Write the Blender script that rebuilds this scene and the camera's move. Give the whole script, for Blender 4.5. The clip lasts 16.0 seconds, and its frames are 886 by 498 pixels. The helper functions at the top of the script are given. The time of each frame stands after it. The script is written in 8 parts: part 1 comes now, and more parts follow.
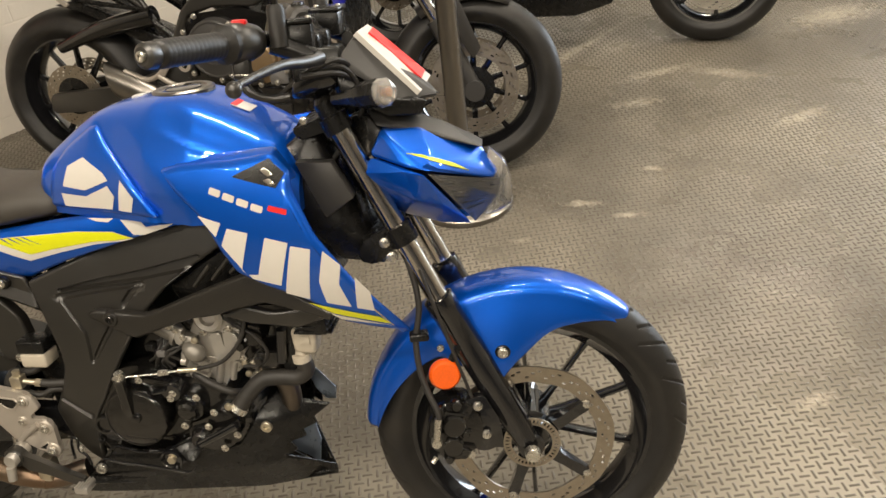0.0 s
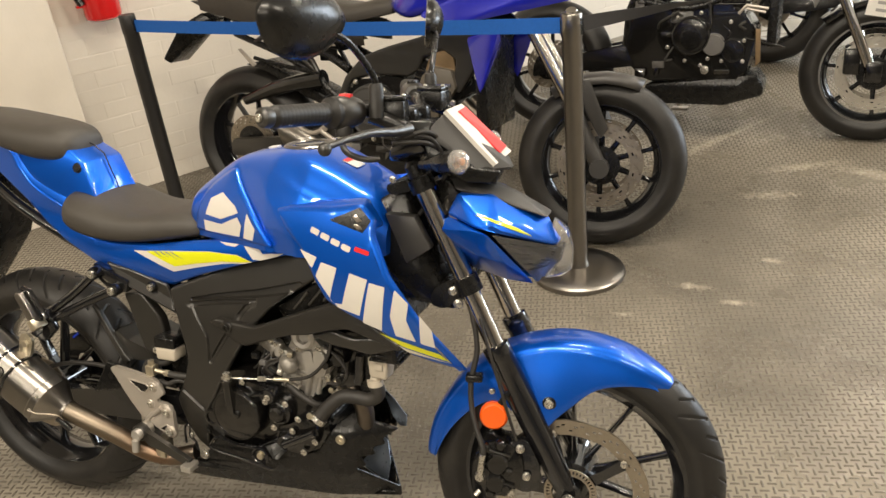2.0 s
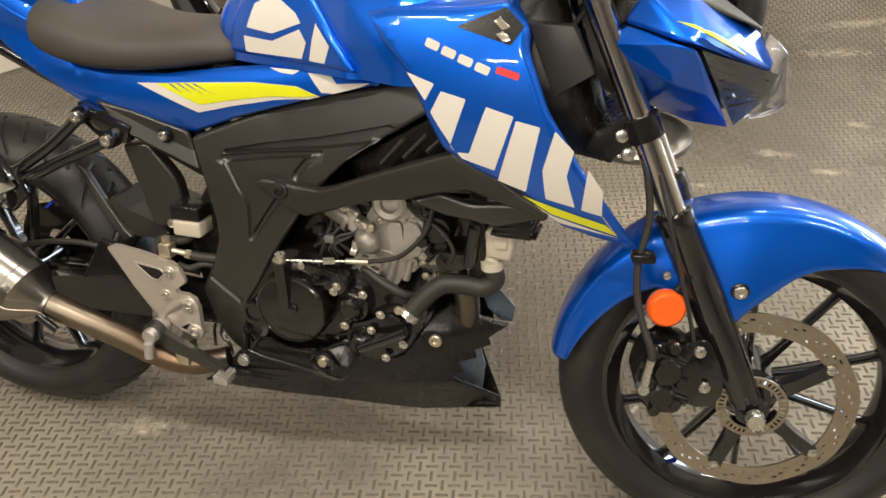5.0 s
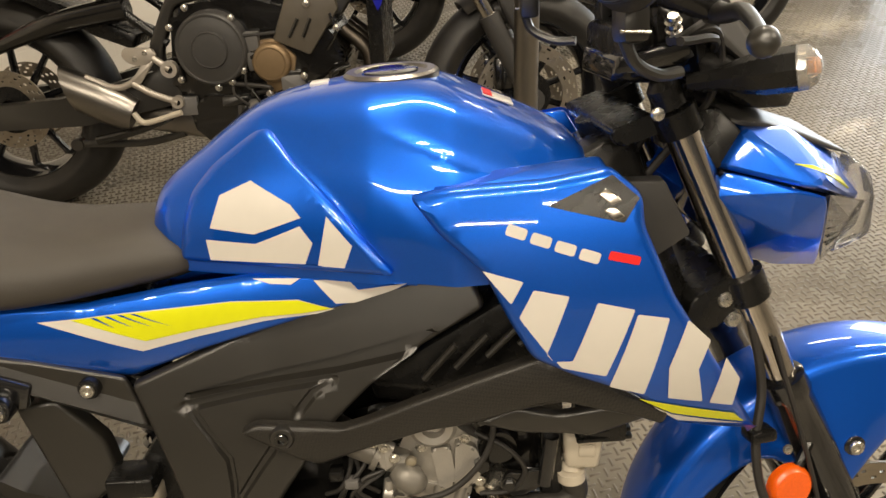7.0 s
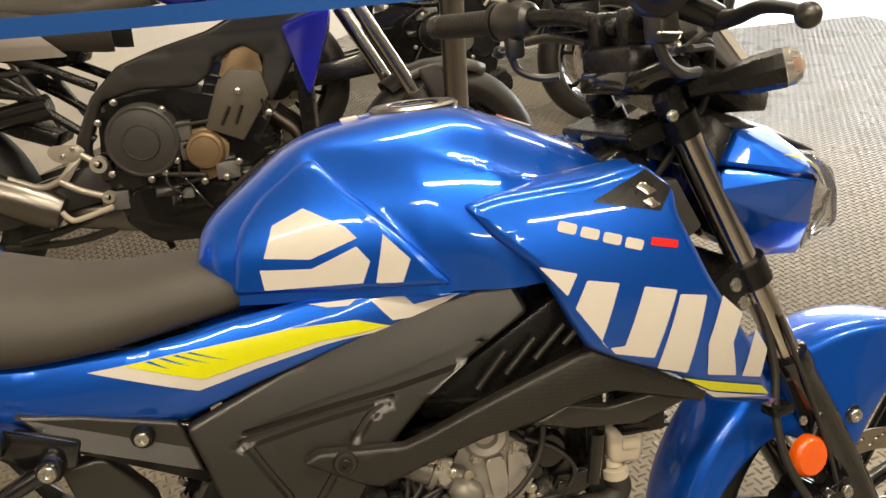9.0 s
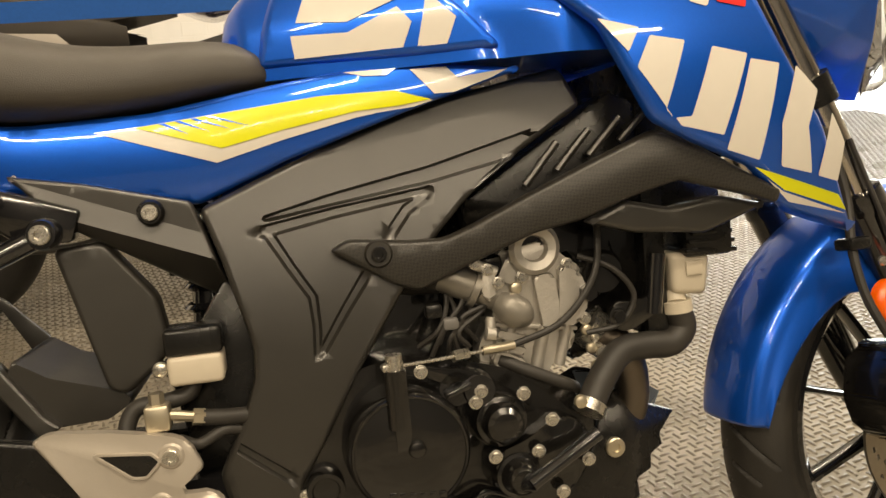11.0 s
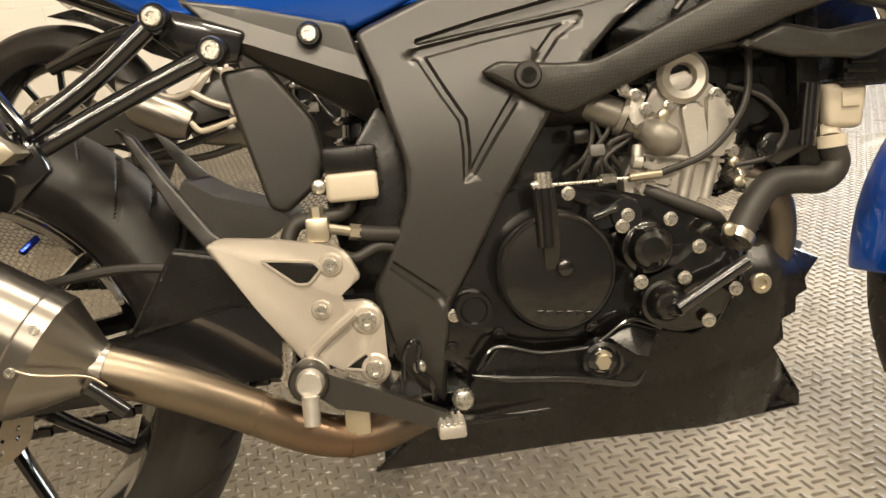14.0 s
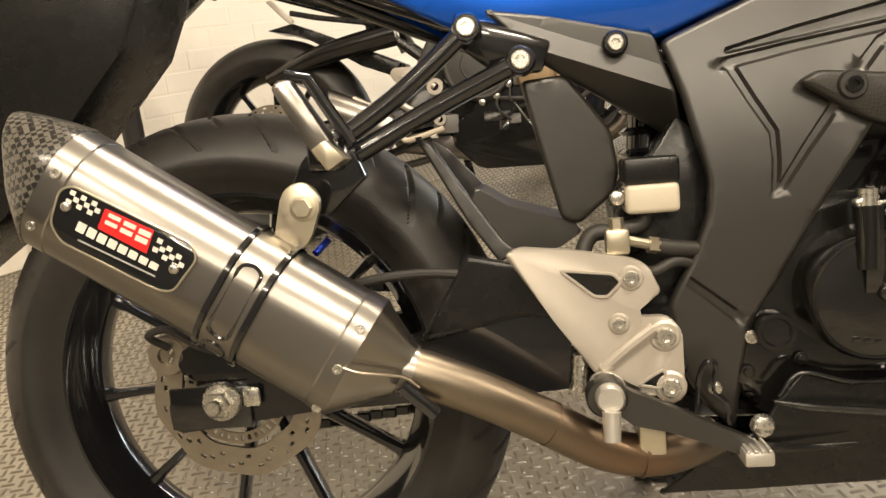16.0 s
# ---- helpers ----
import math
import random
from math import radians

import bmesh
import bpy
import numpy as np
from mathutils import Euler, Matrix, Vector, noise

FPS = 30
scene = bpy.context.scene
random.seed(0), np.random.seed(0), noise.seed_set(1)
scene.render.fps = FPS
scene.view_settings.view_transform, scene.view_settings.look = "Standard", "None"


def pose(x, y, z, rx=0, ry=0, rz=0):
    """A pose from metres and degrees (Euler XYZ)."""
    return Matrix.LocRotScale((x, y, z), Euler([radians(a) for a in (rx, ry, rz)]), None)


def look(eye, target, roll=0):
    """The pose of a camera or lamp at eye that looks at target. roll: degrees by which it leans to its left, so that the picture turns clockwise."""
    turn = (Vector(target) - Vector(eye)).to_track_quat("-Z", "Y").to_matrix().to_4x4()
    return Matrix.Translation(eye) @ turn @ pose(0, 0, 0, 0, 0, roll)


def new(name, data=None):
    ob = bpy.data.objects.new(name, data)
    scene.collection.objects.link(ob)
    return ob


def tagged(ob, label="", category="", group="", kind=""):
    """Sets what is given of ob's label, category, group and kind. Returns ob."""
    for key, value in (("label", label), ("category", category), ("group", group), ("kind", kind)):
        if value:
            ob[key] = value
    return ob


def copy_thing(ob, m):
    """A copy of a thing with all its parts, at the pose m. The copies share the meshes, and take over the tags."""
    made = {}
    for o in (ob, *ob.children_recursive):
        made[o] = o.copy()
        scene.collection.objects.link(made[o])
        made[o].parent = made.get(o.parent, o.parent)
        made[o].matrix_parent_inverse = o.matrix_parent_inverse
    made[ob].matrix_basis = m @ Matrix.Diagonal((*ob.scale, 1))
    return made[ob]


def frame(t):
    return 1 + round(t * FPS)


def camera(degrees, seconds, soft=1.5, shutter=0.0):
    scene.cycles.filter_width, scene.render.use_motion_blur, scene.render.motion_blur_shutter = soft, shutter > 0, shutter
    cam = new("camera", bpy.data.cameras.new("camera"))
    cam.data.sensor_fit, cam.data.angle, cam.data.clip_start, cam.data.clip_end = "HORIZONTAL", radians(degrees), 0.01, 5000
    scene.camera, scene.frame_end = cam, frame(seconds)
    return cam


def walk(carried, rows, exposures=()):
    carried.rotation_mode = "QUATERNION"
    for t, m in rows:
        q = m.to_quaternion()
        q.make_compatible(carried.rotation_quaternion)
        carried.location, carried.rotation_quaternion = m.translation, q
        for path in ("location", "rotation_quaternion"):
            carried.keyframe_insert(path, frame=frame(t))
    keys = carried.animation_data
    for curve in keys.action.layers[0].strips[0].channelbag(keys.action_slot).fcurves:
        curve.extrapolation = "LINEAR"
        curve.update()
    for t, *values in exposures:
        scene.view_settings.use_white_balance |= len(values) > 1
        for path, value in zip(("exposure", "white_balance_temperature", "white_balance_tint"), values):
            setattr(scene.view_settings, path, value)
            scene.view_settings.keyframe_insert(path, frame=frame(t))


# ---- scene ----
cam = camera(57.3, 16.0)
PATH = [
    (0, (1.4166, -1.0056, 1.368), (1.0098, 0.7715, 0.1735), -7.12),
    (0.5, (1.5452, -1.0603, 1.3803), (1.0127, 0.6741, 0.1743), -5.78),
    (1, (1.588, -1.1131, 1.3971), (0.9294, 0.5904, 0.2092), -5.8),
    (1.5, (1.6117, -1.1298, 1.4136), (0.8265, 0.572, 0.3015), -6.87),
    (2, (1.6289, -1.1233, 1.426), (0.7949, 0.6254, 0.4293), -6.58),
    (2.5, (1.6206, -1.1122, 1.4187), (0.8025, 0.6744, 0.4792), -5.26),
    (3, (1.6002, -1.0773, 1.3792), (0.843, 0.724, 0.4155), -4.11),
    (3.5, (1.5231, -1.0286, 1.2875), (0.9305, 0.7632, 0.1984), -2.96),
    (4, (1.3598, -1.0022, 1.2198), (0.884, 0.7407, 0.0028), -2.02),
    (4.5, (1.261, -0.9941, 1.1942), (0.7265, 0.6943, -0.075), -2.74),
    (5, (1.1903, -0.911, 1.184), (0.5562, 0.7402, -0.0878), -4.09),
    (5.2, (1.1581, -0.8482, 1.1875), (0.5016, 0.799, -0.078), -4.27),
    (7.3, (0.772, -0.658, 1.2007), (0.8221, 1.1981, 0.0625), -3.34),
    (7.5, (0.7606, -0.6695, 1.2088), (0.8551, 1.1979, 0.0895), -3.72),
    (8, (0.7327, -0.7138, 1.2197), (0.9078, 1.1726, 0.1419), -4.18),
    (8.2, (0.7135, -0.7361, 1.216), (0.9088, 1.1627, 0.1648), -4.36),
    (10.3, (0.5397, -0.7216, 0.8969), (0.9233, 1.3018, 0.1851), -2.55),
    (10.5, (0.5436, -0.7406, 0.8487), (0.918, 1.3011, 0.1875), -2.73),
    (11, (0.5481, -0.7693, 0.7853), (0.8864, 1.2981, 0.1843), -3.12),
    (11.5, (0.5389, -0.7912, 0.7562), (0.8323, 1.2802, 0.1472), -3.53),
    (12, (0.5469, -0.7944, 0.7275), (0.8314, 1.2684, 0.0851), -3.64),
    (12.5, (0.5532, -0.801, 0.6967), (0.8198, 1.2573, 0.0332), -3.95),
    (13, (0.5526, -0.8032, 0.6749), (0.7814, 1.2483, -0.0231), -4.07),
    (13.5, (0.5176, -0.8066, 0.6676), (0.683, 1.2476, -0.04), -4.48),
    (14, (0.4821, -0.8123, 0.669), (0.5621, 1.2515, -0.0243), -4.78),
    (14.5, (0.4599, -0.8164, 0.6764), (0.4308, 1.2519, -0.0082), -5.07),
    (15, (0.407, -0.8178, 0.6708), (0.3001, 1.2577, 0.0165), -5.16),
    (15.5, (0.3719, -0.8158, 0.6788), (0.1648, 1.2575, 0.0404), -5.44),
    (16, (0.3387, -0.8059, 0.6779), (0.0342, 1.2579, 0.0488), -5.82),
]
walk(cam, [(t, look(eye, target, roll)) for t, eye, target, roll in PATH], [(0.0, -0.60, 6500, 10), (2.0, -0.5, 6500, 10), (4.0, -0.5, 6250, 10), (5.0, -0.46, 6250, 10), (7.5, -0.66, 6900, 10), (8.2, -0.66, 6900, 10), (10.5, -0.66, 7600, 10), (11.2, -0.44, 7550, 10), (12.0, -0.20, 7200, 10), (14.0, 0.02, 7000, 10), (16.0, 0.02, 6950, 10)])

# -- world, lamps and exposure
world = bpy.data.worlds.new("room_air")
scene.world = world
world.use_nodes = True
world.node_tree.nodes["Background"].inputs["Color"].default_value = (0.9, 0.85, 0.78, 1)
world.node_tree.nodes["Background"].inputs["Strength"].default_value = 0.02
scene.view_settings.exposure = 0.0
ROOM_H = 3.0


def ceiling_lamp(x, y, turn, power, long=1.4, wide=0.11):
    data = bpy.data.lights.new("tube_or_fill_light", "AREA")
    data.shape, data.size, data.size_y, data.energy = "RECTANGLE", long, wide, power
    data.color = (0.97, 0.865, 0.71)
    ob = new("tube_or_fill_light", data)
    ob.matrix_world = pose(x, y, ROOM_H - 0.09, 0, 0, turn)
    return ob


# the three at y below -2 are unseen fill, added for sheen on the bike
LAMPS = [(0.9, -1.1, 8, 75), (0.9, 0.9, 8, 70), (3.4, -0.6, 8, 75), (3.2, 2.0, 8, 92), (-0.9, -2.4, 8, 95), (1.6, -3.6, 8, 100), (0.1, -4.9, 8, 100), (2.6, 4.6, 8, 70), (5.6, 3.0, 8, 70)]
for lx, ly, lt, lp in LAMPS:
    ceiling_lamp(lx, ly, lt, lp)


# daylight of the shop front, far down the room
shop = bpy.data.lights.new("shop_front_daylight", "AREA")
shop.shape, shop.size, shop.size_y, shop.energy, shop.color = "RECTANGLE", 7.0, 2.2, 1100, (0.80, 0.90, 1.0)
shop_ob = new("shop_front_daylight", shop)
shop_ob.matrix_world = look((6.4, 8.4, 1.5), (1.6, 1.5, 0.4))

# -- materials
def mat(name, color, rough=0.5, metal=0.0, coat=0.0, vary=0.0, scale=20.0, bump=0.0, bump_scale=300.0, rough_vary=0.0, spec=0.5, trans=0.0, aniso=None, dust=0.0):
    """A surface with grain at two scales: colour drift, uneven gloss and fine relief."""
    m = bpy.data.materials.new(name)
    m.use_nodes = True
    nt = m.node_tree
    b = nt.nodes["Principled BSDF"]
    b.inputs["Base Color"].default_value = (*color, 1)
    b.inputs["Roughness"].default_value = rough
    b.inputs["Metallic"].default_value = metal
    b.inputs["Coat Weight"].default_value = coat
    b.inputs["Coat Roughness"].default_value = 0.04
    b.inputs["Specular IOR Level"].default_value = spec
    b.inputs["Transmission Weight"].default_value = trans
    tc = nt.nodes.new("ShaderNodeTexCoord")

    def noise_tex(sc, detail=4.0, stretch=None):
        n = nt.nodes.new("ShaderNodeTexNoise")
        n.inputs["Scale"].default_value, n.inputs["Detail"].default_value = sc, detail
        if stretch:
            mp = nt.nodes.new("ShaderNodeMapping")
            mp.inputs["Scale"].default_value = stretch
            nt.links.new(tc.outputs["Object"], mp.inputs["Vector"])
            nt.links.new(mp.outputs["Vector"], n.inputs["Vector"])
        else:
            nt.links.new(tc.outputs["Object"], n.inputs["Vector"])
        return n

    col = None
    if vary:
        n = noise_tex(scale)
        mix = nt.nodes.new("ShaderNodeMix")
        mix.data_type = "RGBA"
        mix.inputs["A"].default_value = (*[c * (1 - vary) for c in color], 1)
        mix.inputs["B"].default_value = (*[min(1, c * (1 + vary)) for c in color], 1)
        nt.links.new(n.outputs["Fac"], mix.inputs["Factor"])
        col = mix.outputs["Result"]
    if dust:
        n = noise_tex(9.0, 6.0)
        ramp = nt.nodes.new("ShaderNodeValToRGB")
        ramp.color_ramp.elements[0].position, ramp.color_ramp.elements[1].position = 0.45, 0.75
        nt.links.new(n.outputs["Fac"], ramp.inputs["Fac"])
        mul = nt.nodes.new("ShaderNodeMath")
        mul.operation = "MULTIPLY"
        mul.inputs[1].default_value = dust
        nt.links.new(ramp.outputs["Color"], mul.inputs[0])
        mix = nt.nodes.new("ShaderNodeMix")
        mix.data_type = "RGBA"
        mix.inputs["A"].default_value = (*color, 1)
        mix.inputs["B"].default_value = (0.25, 0.22, 0.18, 1)
        if col:
            nt.links.new(col, mix.inputs["A"])
        nt.links.new(mul.outputs[0], mix.inputs["Factor"])
        col = mix.outputs["Result"]
    if col:
        nt.links.new(col, b.inputs["Base Color"])
    if rough_vary:
        n = noise_tex(scale * 1.7, 5.0, aniso)
        mr = nt.nodes.new("ShaderNodeMapRange")
        mr.inputs["To Min"].default_value, mr.inputs["To Max"].default_value = max(0.02, rough - rough_vary), min(1, rough + rough_vary)
        nt.links.new(n.outputs["Fac"], mr.inputs["Value"])
        nt.links.new(mr.outputs["Result"], b.inputs["Roughness"])
    if bump:
        n = noise_tex(bump_scale, 3.0, aniso)
        bp = nt.nodes.new("ShaderNodeBump")
        bp.inputs["Strength"].default_value, bp.inputs["Distance"].default_value = bump, 0.001
        nt.links.new(n.outputs["Fac"], bp.inputs["Height"])
        nt.links.new(bp.outputs["Normal"], b.inputs["Normal"])
    return m


BLUE = mat("blue_metallic_paint", (0.0006, 0.106, 0.64), 0.36, 0.66, 1.0, 0.12, 900.0, rough_vary=0.05, spec=0.25)
BLUE_DEEP = mat("royal_blue_paint", (0.015, 0.02, 0.42), 0.22, 0.2, 1.0, 0.06, 400.0)
DECAL = mat("white_vinyl", (0.68, 0.645, 0.59), 0.30, coat=0.5, vary=0.04, scale=60)
YELLOW = mat("lime_yellow_vinyl", (0.72, 0.74, 0.01), 0.30, coat=0.5, vary=0.05, scale=60)
RED = mat("red_vinyl", (0.75, 0.02, 0.02), 0.32, coat=0.4, vary=0.05, scale=60)
BLACK = mat("black_satin_plastic", (0.008, 0.0078, 0.0075), 0.27, vary=0.25, scale=30, bump=0.07, bump_scale=900, rough_vary=0.05, spec=0.4, dust=0.008)
GRAIN = mat("dark_grained_plastic", (0.0165, 0.015, 0.0125), 0.34, vary=0.2, scale=25, bump=0.12, bump_scale=1400, rough_vary=0.04, spec=0.9, dust=0.015)
GLOSS = mat("black_gloss_paint", (0.008, 0.008, 0.009), 0.16, coat=0.8, vary=0.2, scale=40, rough_vary=0.05)
CASE = mat("black_engine_paint", (0.006, 0.0056, 0.0053), 0.20, coat=0.6, vary=0.25, scale=50, bump=0.02, bump_scale=600, rough_vary=0.05, spec=0.5, dust=0.004)
RUBBER = mat("tyre_rubber", (0.013, 0.012, 0.011), 0.46, vary=0.3, scale=45, bump=0.25, bump_scale=500, rough_vary=0.12, dust=0.06)
HOSE = mat("black_hose_rubber", (0.020, 0.018, 0.016), 0.55, vary=0.2, scale=50, rough_vary=0.1, dust=0.05)
SEAT = mat("grey_black_seat_vinyl", (0.046, 0.040, 0.033), 0.50, vary=0.15, scale=30, bump=0.45, bump_scale=1100, rough_vary=0.06)
CHROME = mat("polished_steel", (0.62, 0.58, 0.53), 0.14, 1.0, rough_vary=0.06, scale=30)
BRUSHED = mat("brushed_stainless", (0.28, 0.262, 0.24), 0.30, 1.0, vary=0.06, scale=14, rough_vary=0.03, bump=0.02, bump_scale=260, aniso=(0.15, 1.0, 1.0))
ALU = mat("cast_aluminium", (0.54, 0.515, 0.475), 0.46, 0.80, vary=0.2, scale=40, bump=0.35, bump_scale=420, rough_vary=0.12, dust=0.06)
DARKALU = mat("dull_grey_casting", (0.22, 0.205, 0.18), 0.42, 0.5, vary=0.15, scale=40, bump=0.2, bump_scale=500, rough_vary=0.1)
SILVER = mat("silver_painted_metal", (0.48, 0.435, 0.38), 0.42, 0.55, vary=0.06, scale=60, bump=0.12, bump_scale=900, rough_vary=0.06)
ZINC = mat("zinc_bolt_steel", (0.66, 0.635, 0.58), 0.28, 0.95, vary=0.1, scale=150, rough_vary=0.1)
DISC = mat("brake_disc_steel", (0.42, 0.37, 0.30), 0.34, 0.95, vary=0.15, scale=90, rough_vary=0.1)
BRASS = mat("yellow_passivated_steel", (0.60, 0.54, 0.42), 0.34, 0.9, vary=0.1, scale=80, rough_vary=0.1)
ORANGE = mat("orange_reflector_plastic", (0.90, 0.12, 0.005), 0.18, coat=1.0, vary=0.15, scale=350, bump=0.4, bump_scale=700)
CLEAR = mat("clear_lens_plastic", (0.92, 0.92, 0.92), 0.06, trans=0.92)
SMOKE = mat("clear_grey_lens", (0.30, 0.31, 0.33), 0.07, trans=0.85, coat=0.5)
MILKY = mat("white_tank_plastic", (0.52, 0.465, 0.375), 0.40, vary=0.08, scale=50, rough_vary=0.06)
CRYSTAL = mat("bright_ribbed_lens_plastic", (0.90, 0.88, 0.85), 0.10, trans=0.80, coat=0.6, bump=0.25, bump_scale=260)
AMBER = mat("amber_bulb", (0.85, 0.30, 0.05), 0.3, trans=0.3)
VISOR = mat("charcoal_satin_plastic", (0.045, 0.043, 0.041), 0.42, vary=0.1, scale=60, bump=0.12, bump_scale=900)
GREYPLATE = mat("satin_grey_plastic", (0.13, 0.125, 0.12), 0.40, vary=0.1, scale=60, bump=0.12, bump_scale=900)
WALLPAINT = mat("white_wall_paint", (0.76, 0.695, 0.60), 0.62, vary=0.10, scale=2.5, bump=0.5, bump_scale=60, rough_vary=0.1, dust=0.06)
POSTBLACK = mat("black_powder_coat", (0.018, 0.017, 0.016), 0.42, vary=0.15, scale=60, bump=0.1, bump_scale=700)
BELT = mat("blue_belt_webbing", (0.01, 0.12, 0.50), 0.75, vary=0.12, scale=120, bump=0.4, bump_scale=900)
BELTGREY = mat("grey_belt_webbing", (0.07, 0.07, 0.075), 0.75, vary=0.12, scale=120, bump=0.4, bump_scale=900)
EXTRED = mat("red_extinguisher_enamel", (0.62, 0.012, 0.012), 0.22, coat=0.6, vary=0.06, scale=30)
BRONZE = mat("bronze_engine_cover", (0.26, 0.18, 0.10), 0.42, 0.6, vary=0.12, scale=50, rough_vary=0.08)
GOLD = mat("gold_anodised_fork", (0.55, 0.36, 0.12), 0.30, 0.9, vary=0.08, scale=60)
PAPER = mat("white_paper", (0.78, 0.76, 0.72), 0.7, vary=0.03, scale=20)
GREYBAR = mat("grey_print", (0.35, 0.34, 0.33), 0.7, vary=0.03, scale=20)
# for the unseen south wall only: dark so that glossy parts reflect less
DARKWALL = mat("dark_reflection_wall", (0.10, 0.095, 0.09), 0.7, vary=0.12, scale=2.0, bump=0.3, bump_scale=60)
CEIL = mat("grey_white_ceiling", (0.62, 0.58, 0.52), 0.8, vary=0.08, scale=3)
INNER = mat("pale_blue_grey_foil", (0.36, 0.43, 0.54), 0.30, 0.3, vary=0.15, scale=40, rough_vary=0.1)
BLUECAP = mat("blue_anodised_cap", (0.02, 0.05, 0.45), 0.25, 0.8, vary=0.08, scale=200)


def pipe_material():
    """Raw steel pipe with straw and brown heat tint along its length."""
    m = mat("heat_tinted_steel", (0.52, 0.44, 0.35), 0.40, 1.0, rough_vary=0.10, scale=30)
    nt = m.node_tree
    b = nt.nodes["Principled BSDF"]
    tc = nt.nodes.new("ShaderNodeTexCoord")
    sep = nt.nodes.new("ShaderNodeSeparateXYZ")
    nt.links.new(tc.outputs["Object"], sep.inputs[0])
    n = nt.nodes.new("ShaderNodeTexNoise")
    n.inputs["Scale"].default_value = 14
    nt.links.new(tc.outputs["Object"], n.inputs["Vector"])
    add = nt.nodes.new("ShaderNodeMath")
    add.operation = "MULTIPLY_ADD"
    add.inputs[1].default_value = 0.08
    nt.links.new(n.outputs["Fac"], add.inputs[0])
    nt.links.new(sep.outputs["X"], add.inputs[2])
    ramp = nt.nodes.new("ShaderNodeValToRGB")
    cr = ramp.color_ramp
    cr.elements[0].position, cr.elements[0].color = 0.24, (0.235, 0.20, 0.155, 1)
    cr.elements[1].position, cr.elements[1].color = 0.52, (0.17, 0.145, 0.12, 1)
    e = cr.elements.new(0.36)
    e.color = (0.215, 0.17, 0.125, 1)
    e = cr.elements.new(0.44)
    e.color = (0.22, 0.145, 0.095, 1)
    nt.links.new(add.outputs[0], ramp.inputs["Fac"])
    nt.links.new(ramp.outputs["Color"], b.inputs["Base Color"])
    return m


HEAT = pipe_material()


def weave_material(name, dark, light, size, rough, bump, coat=0.3):
    """Fine twill: two sets of threads crossing."""
    m = bpy.data.materials.new(name)
    m.use_nodes = True
    nt = m.node_tree
    b = nt.nodes["Principled BSDF"]
    b.inputs["Roughness"].default_value, b.inputs["Coat Weight"].default_value = rough, coat
    tc = nt.nodes.new("ShaderNodeTexCoord")
    mp = nt.nodes.new("ShaderNodeMapping")
    mp.inputs["Rotation"].default_value = (0.0, radians(38), radians(20))
    nt.links.new(tc.outputs["Object"], mp.inputs["Vector"])
    ch = nt.nodes.new("ShaderNodeTexChecker")
    ch.inputs["Scale"].default_value = 1.0 / size
    ch.inputs["Color1"].default_value, ch.inputs["Color2"].default_value = (*dark, 1), (*light, 1)
    nt.links.new(mp.outputs["Vector"], ch.inputs["Vector"])
    nt.links.new(ch.outputs["Color"], b.inputs["Base Color"])
    bp = nt.nodes.new("ShaderNodeBump")
    bp.inputs["Strength"].default_value, bp.inputs["Distance"].default_value = bump, 0.0006
    nt.links.new(ch.outputs["Fac"], bp.inputs["Height"])
    nt.links.new(bp.outputs["Normal"], b.inputs["Normal"])
    return m


CARBON = weave_material("woven_carbon", (0.014, 0.013, 0.012), (0.11, 0.10, 0.085), 0.0048, 0.28, 0.4)
TEXTURED = weave_material("weave_embossed_plastic", (0.0145, 0.0132, 0.0112), (0.029, 0.026, 0.0215), 0.0024, 0.38, 1.0, 0.0)


STAINS = [(1.373, 1.294, 0.10, 0.035, 0), (1.516, 1.221, 0.09, 0.03, 10), (1.585, 2.078, 0.20, 0.06, 15), (1.684, 2.391, 0.26, 0.07, 25), (1.95, 2.35, 0.26, 0.09, -20), (1.188, 1.077, 0.06, 0.02, 0), (0.22, -0.085, 0.11, 0.04, 20), (1.90, 0.42, 0.09, 0.03, 30), (1.604, 1.526, 0.07, 0.03, 0), (2.15, 1.9, 0.22, 0.06, 40), (1.32, 2.69, 0.80, 0.05, 58), (2.5, 3.0, 0.4, 0.2, 30)]


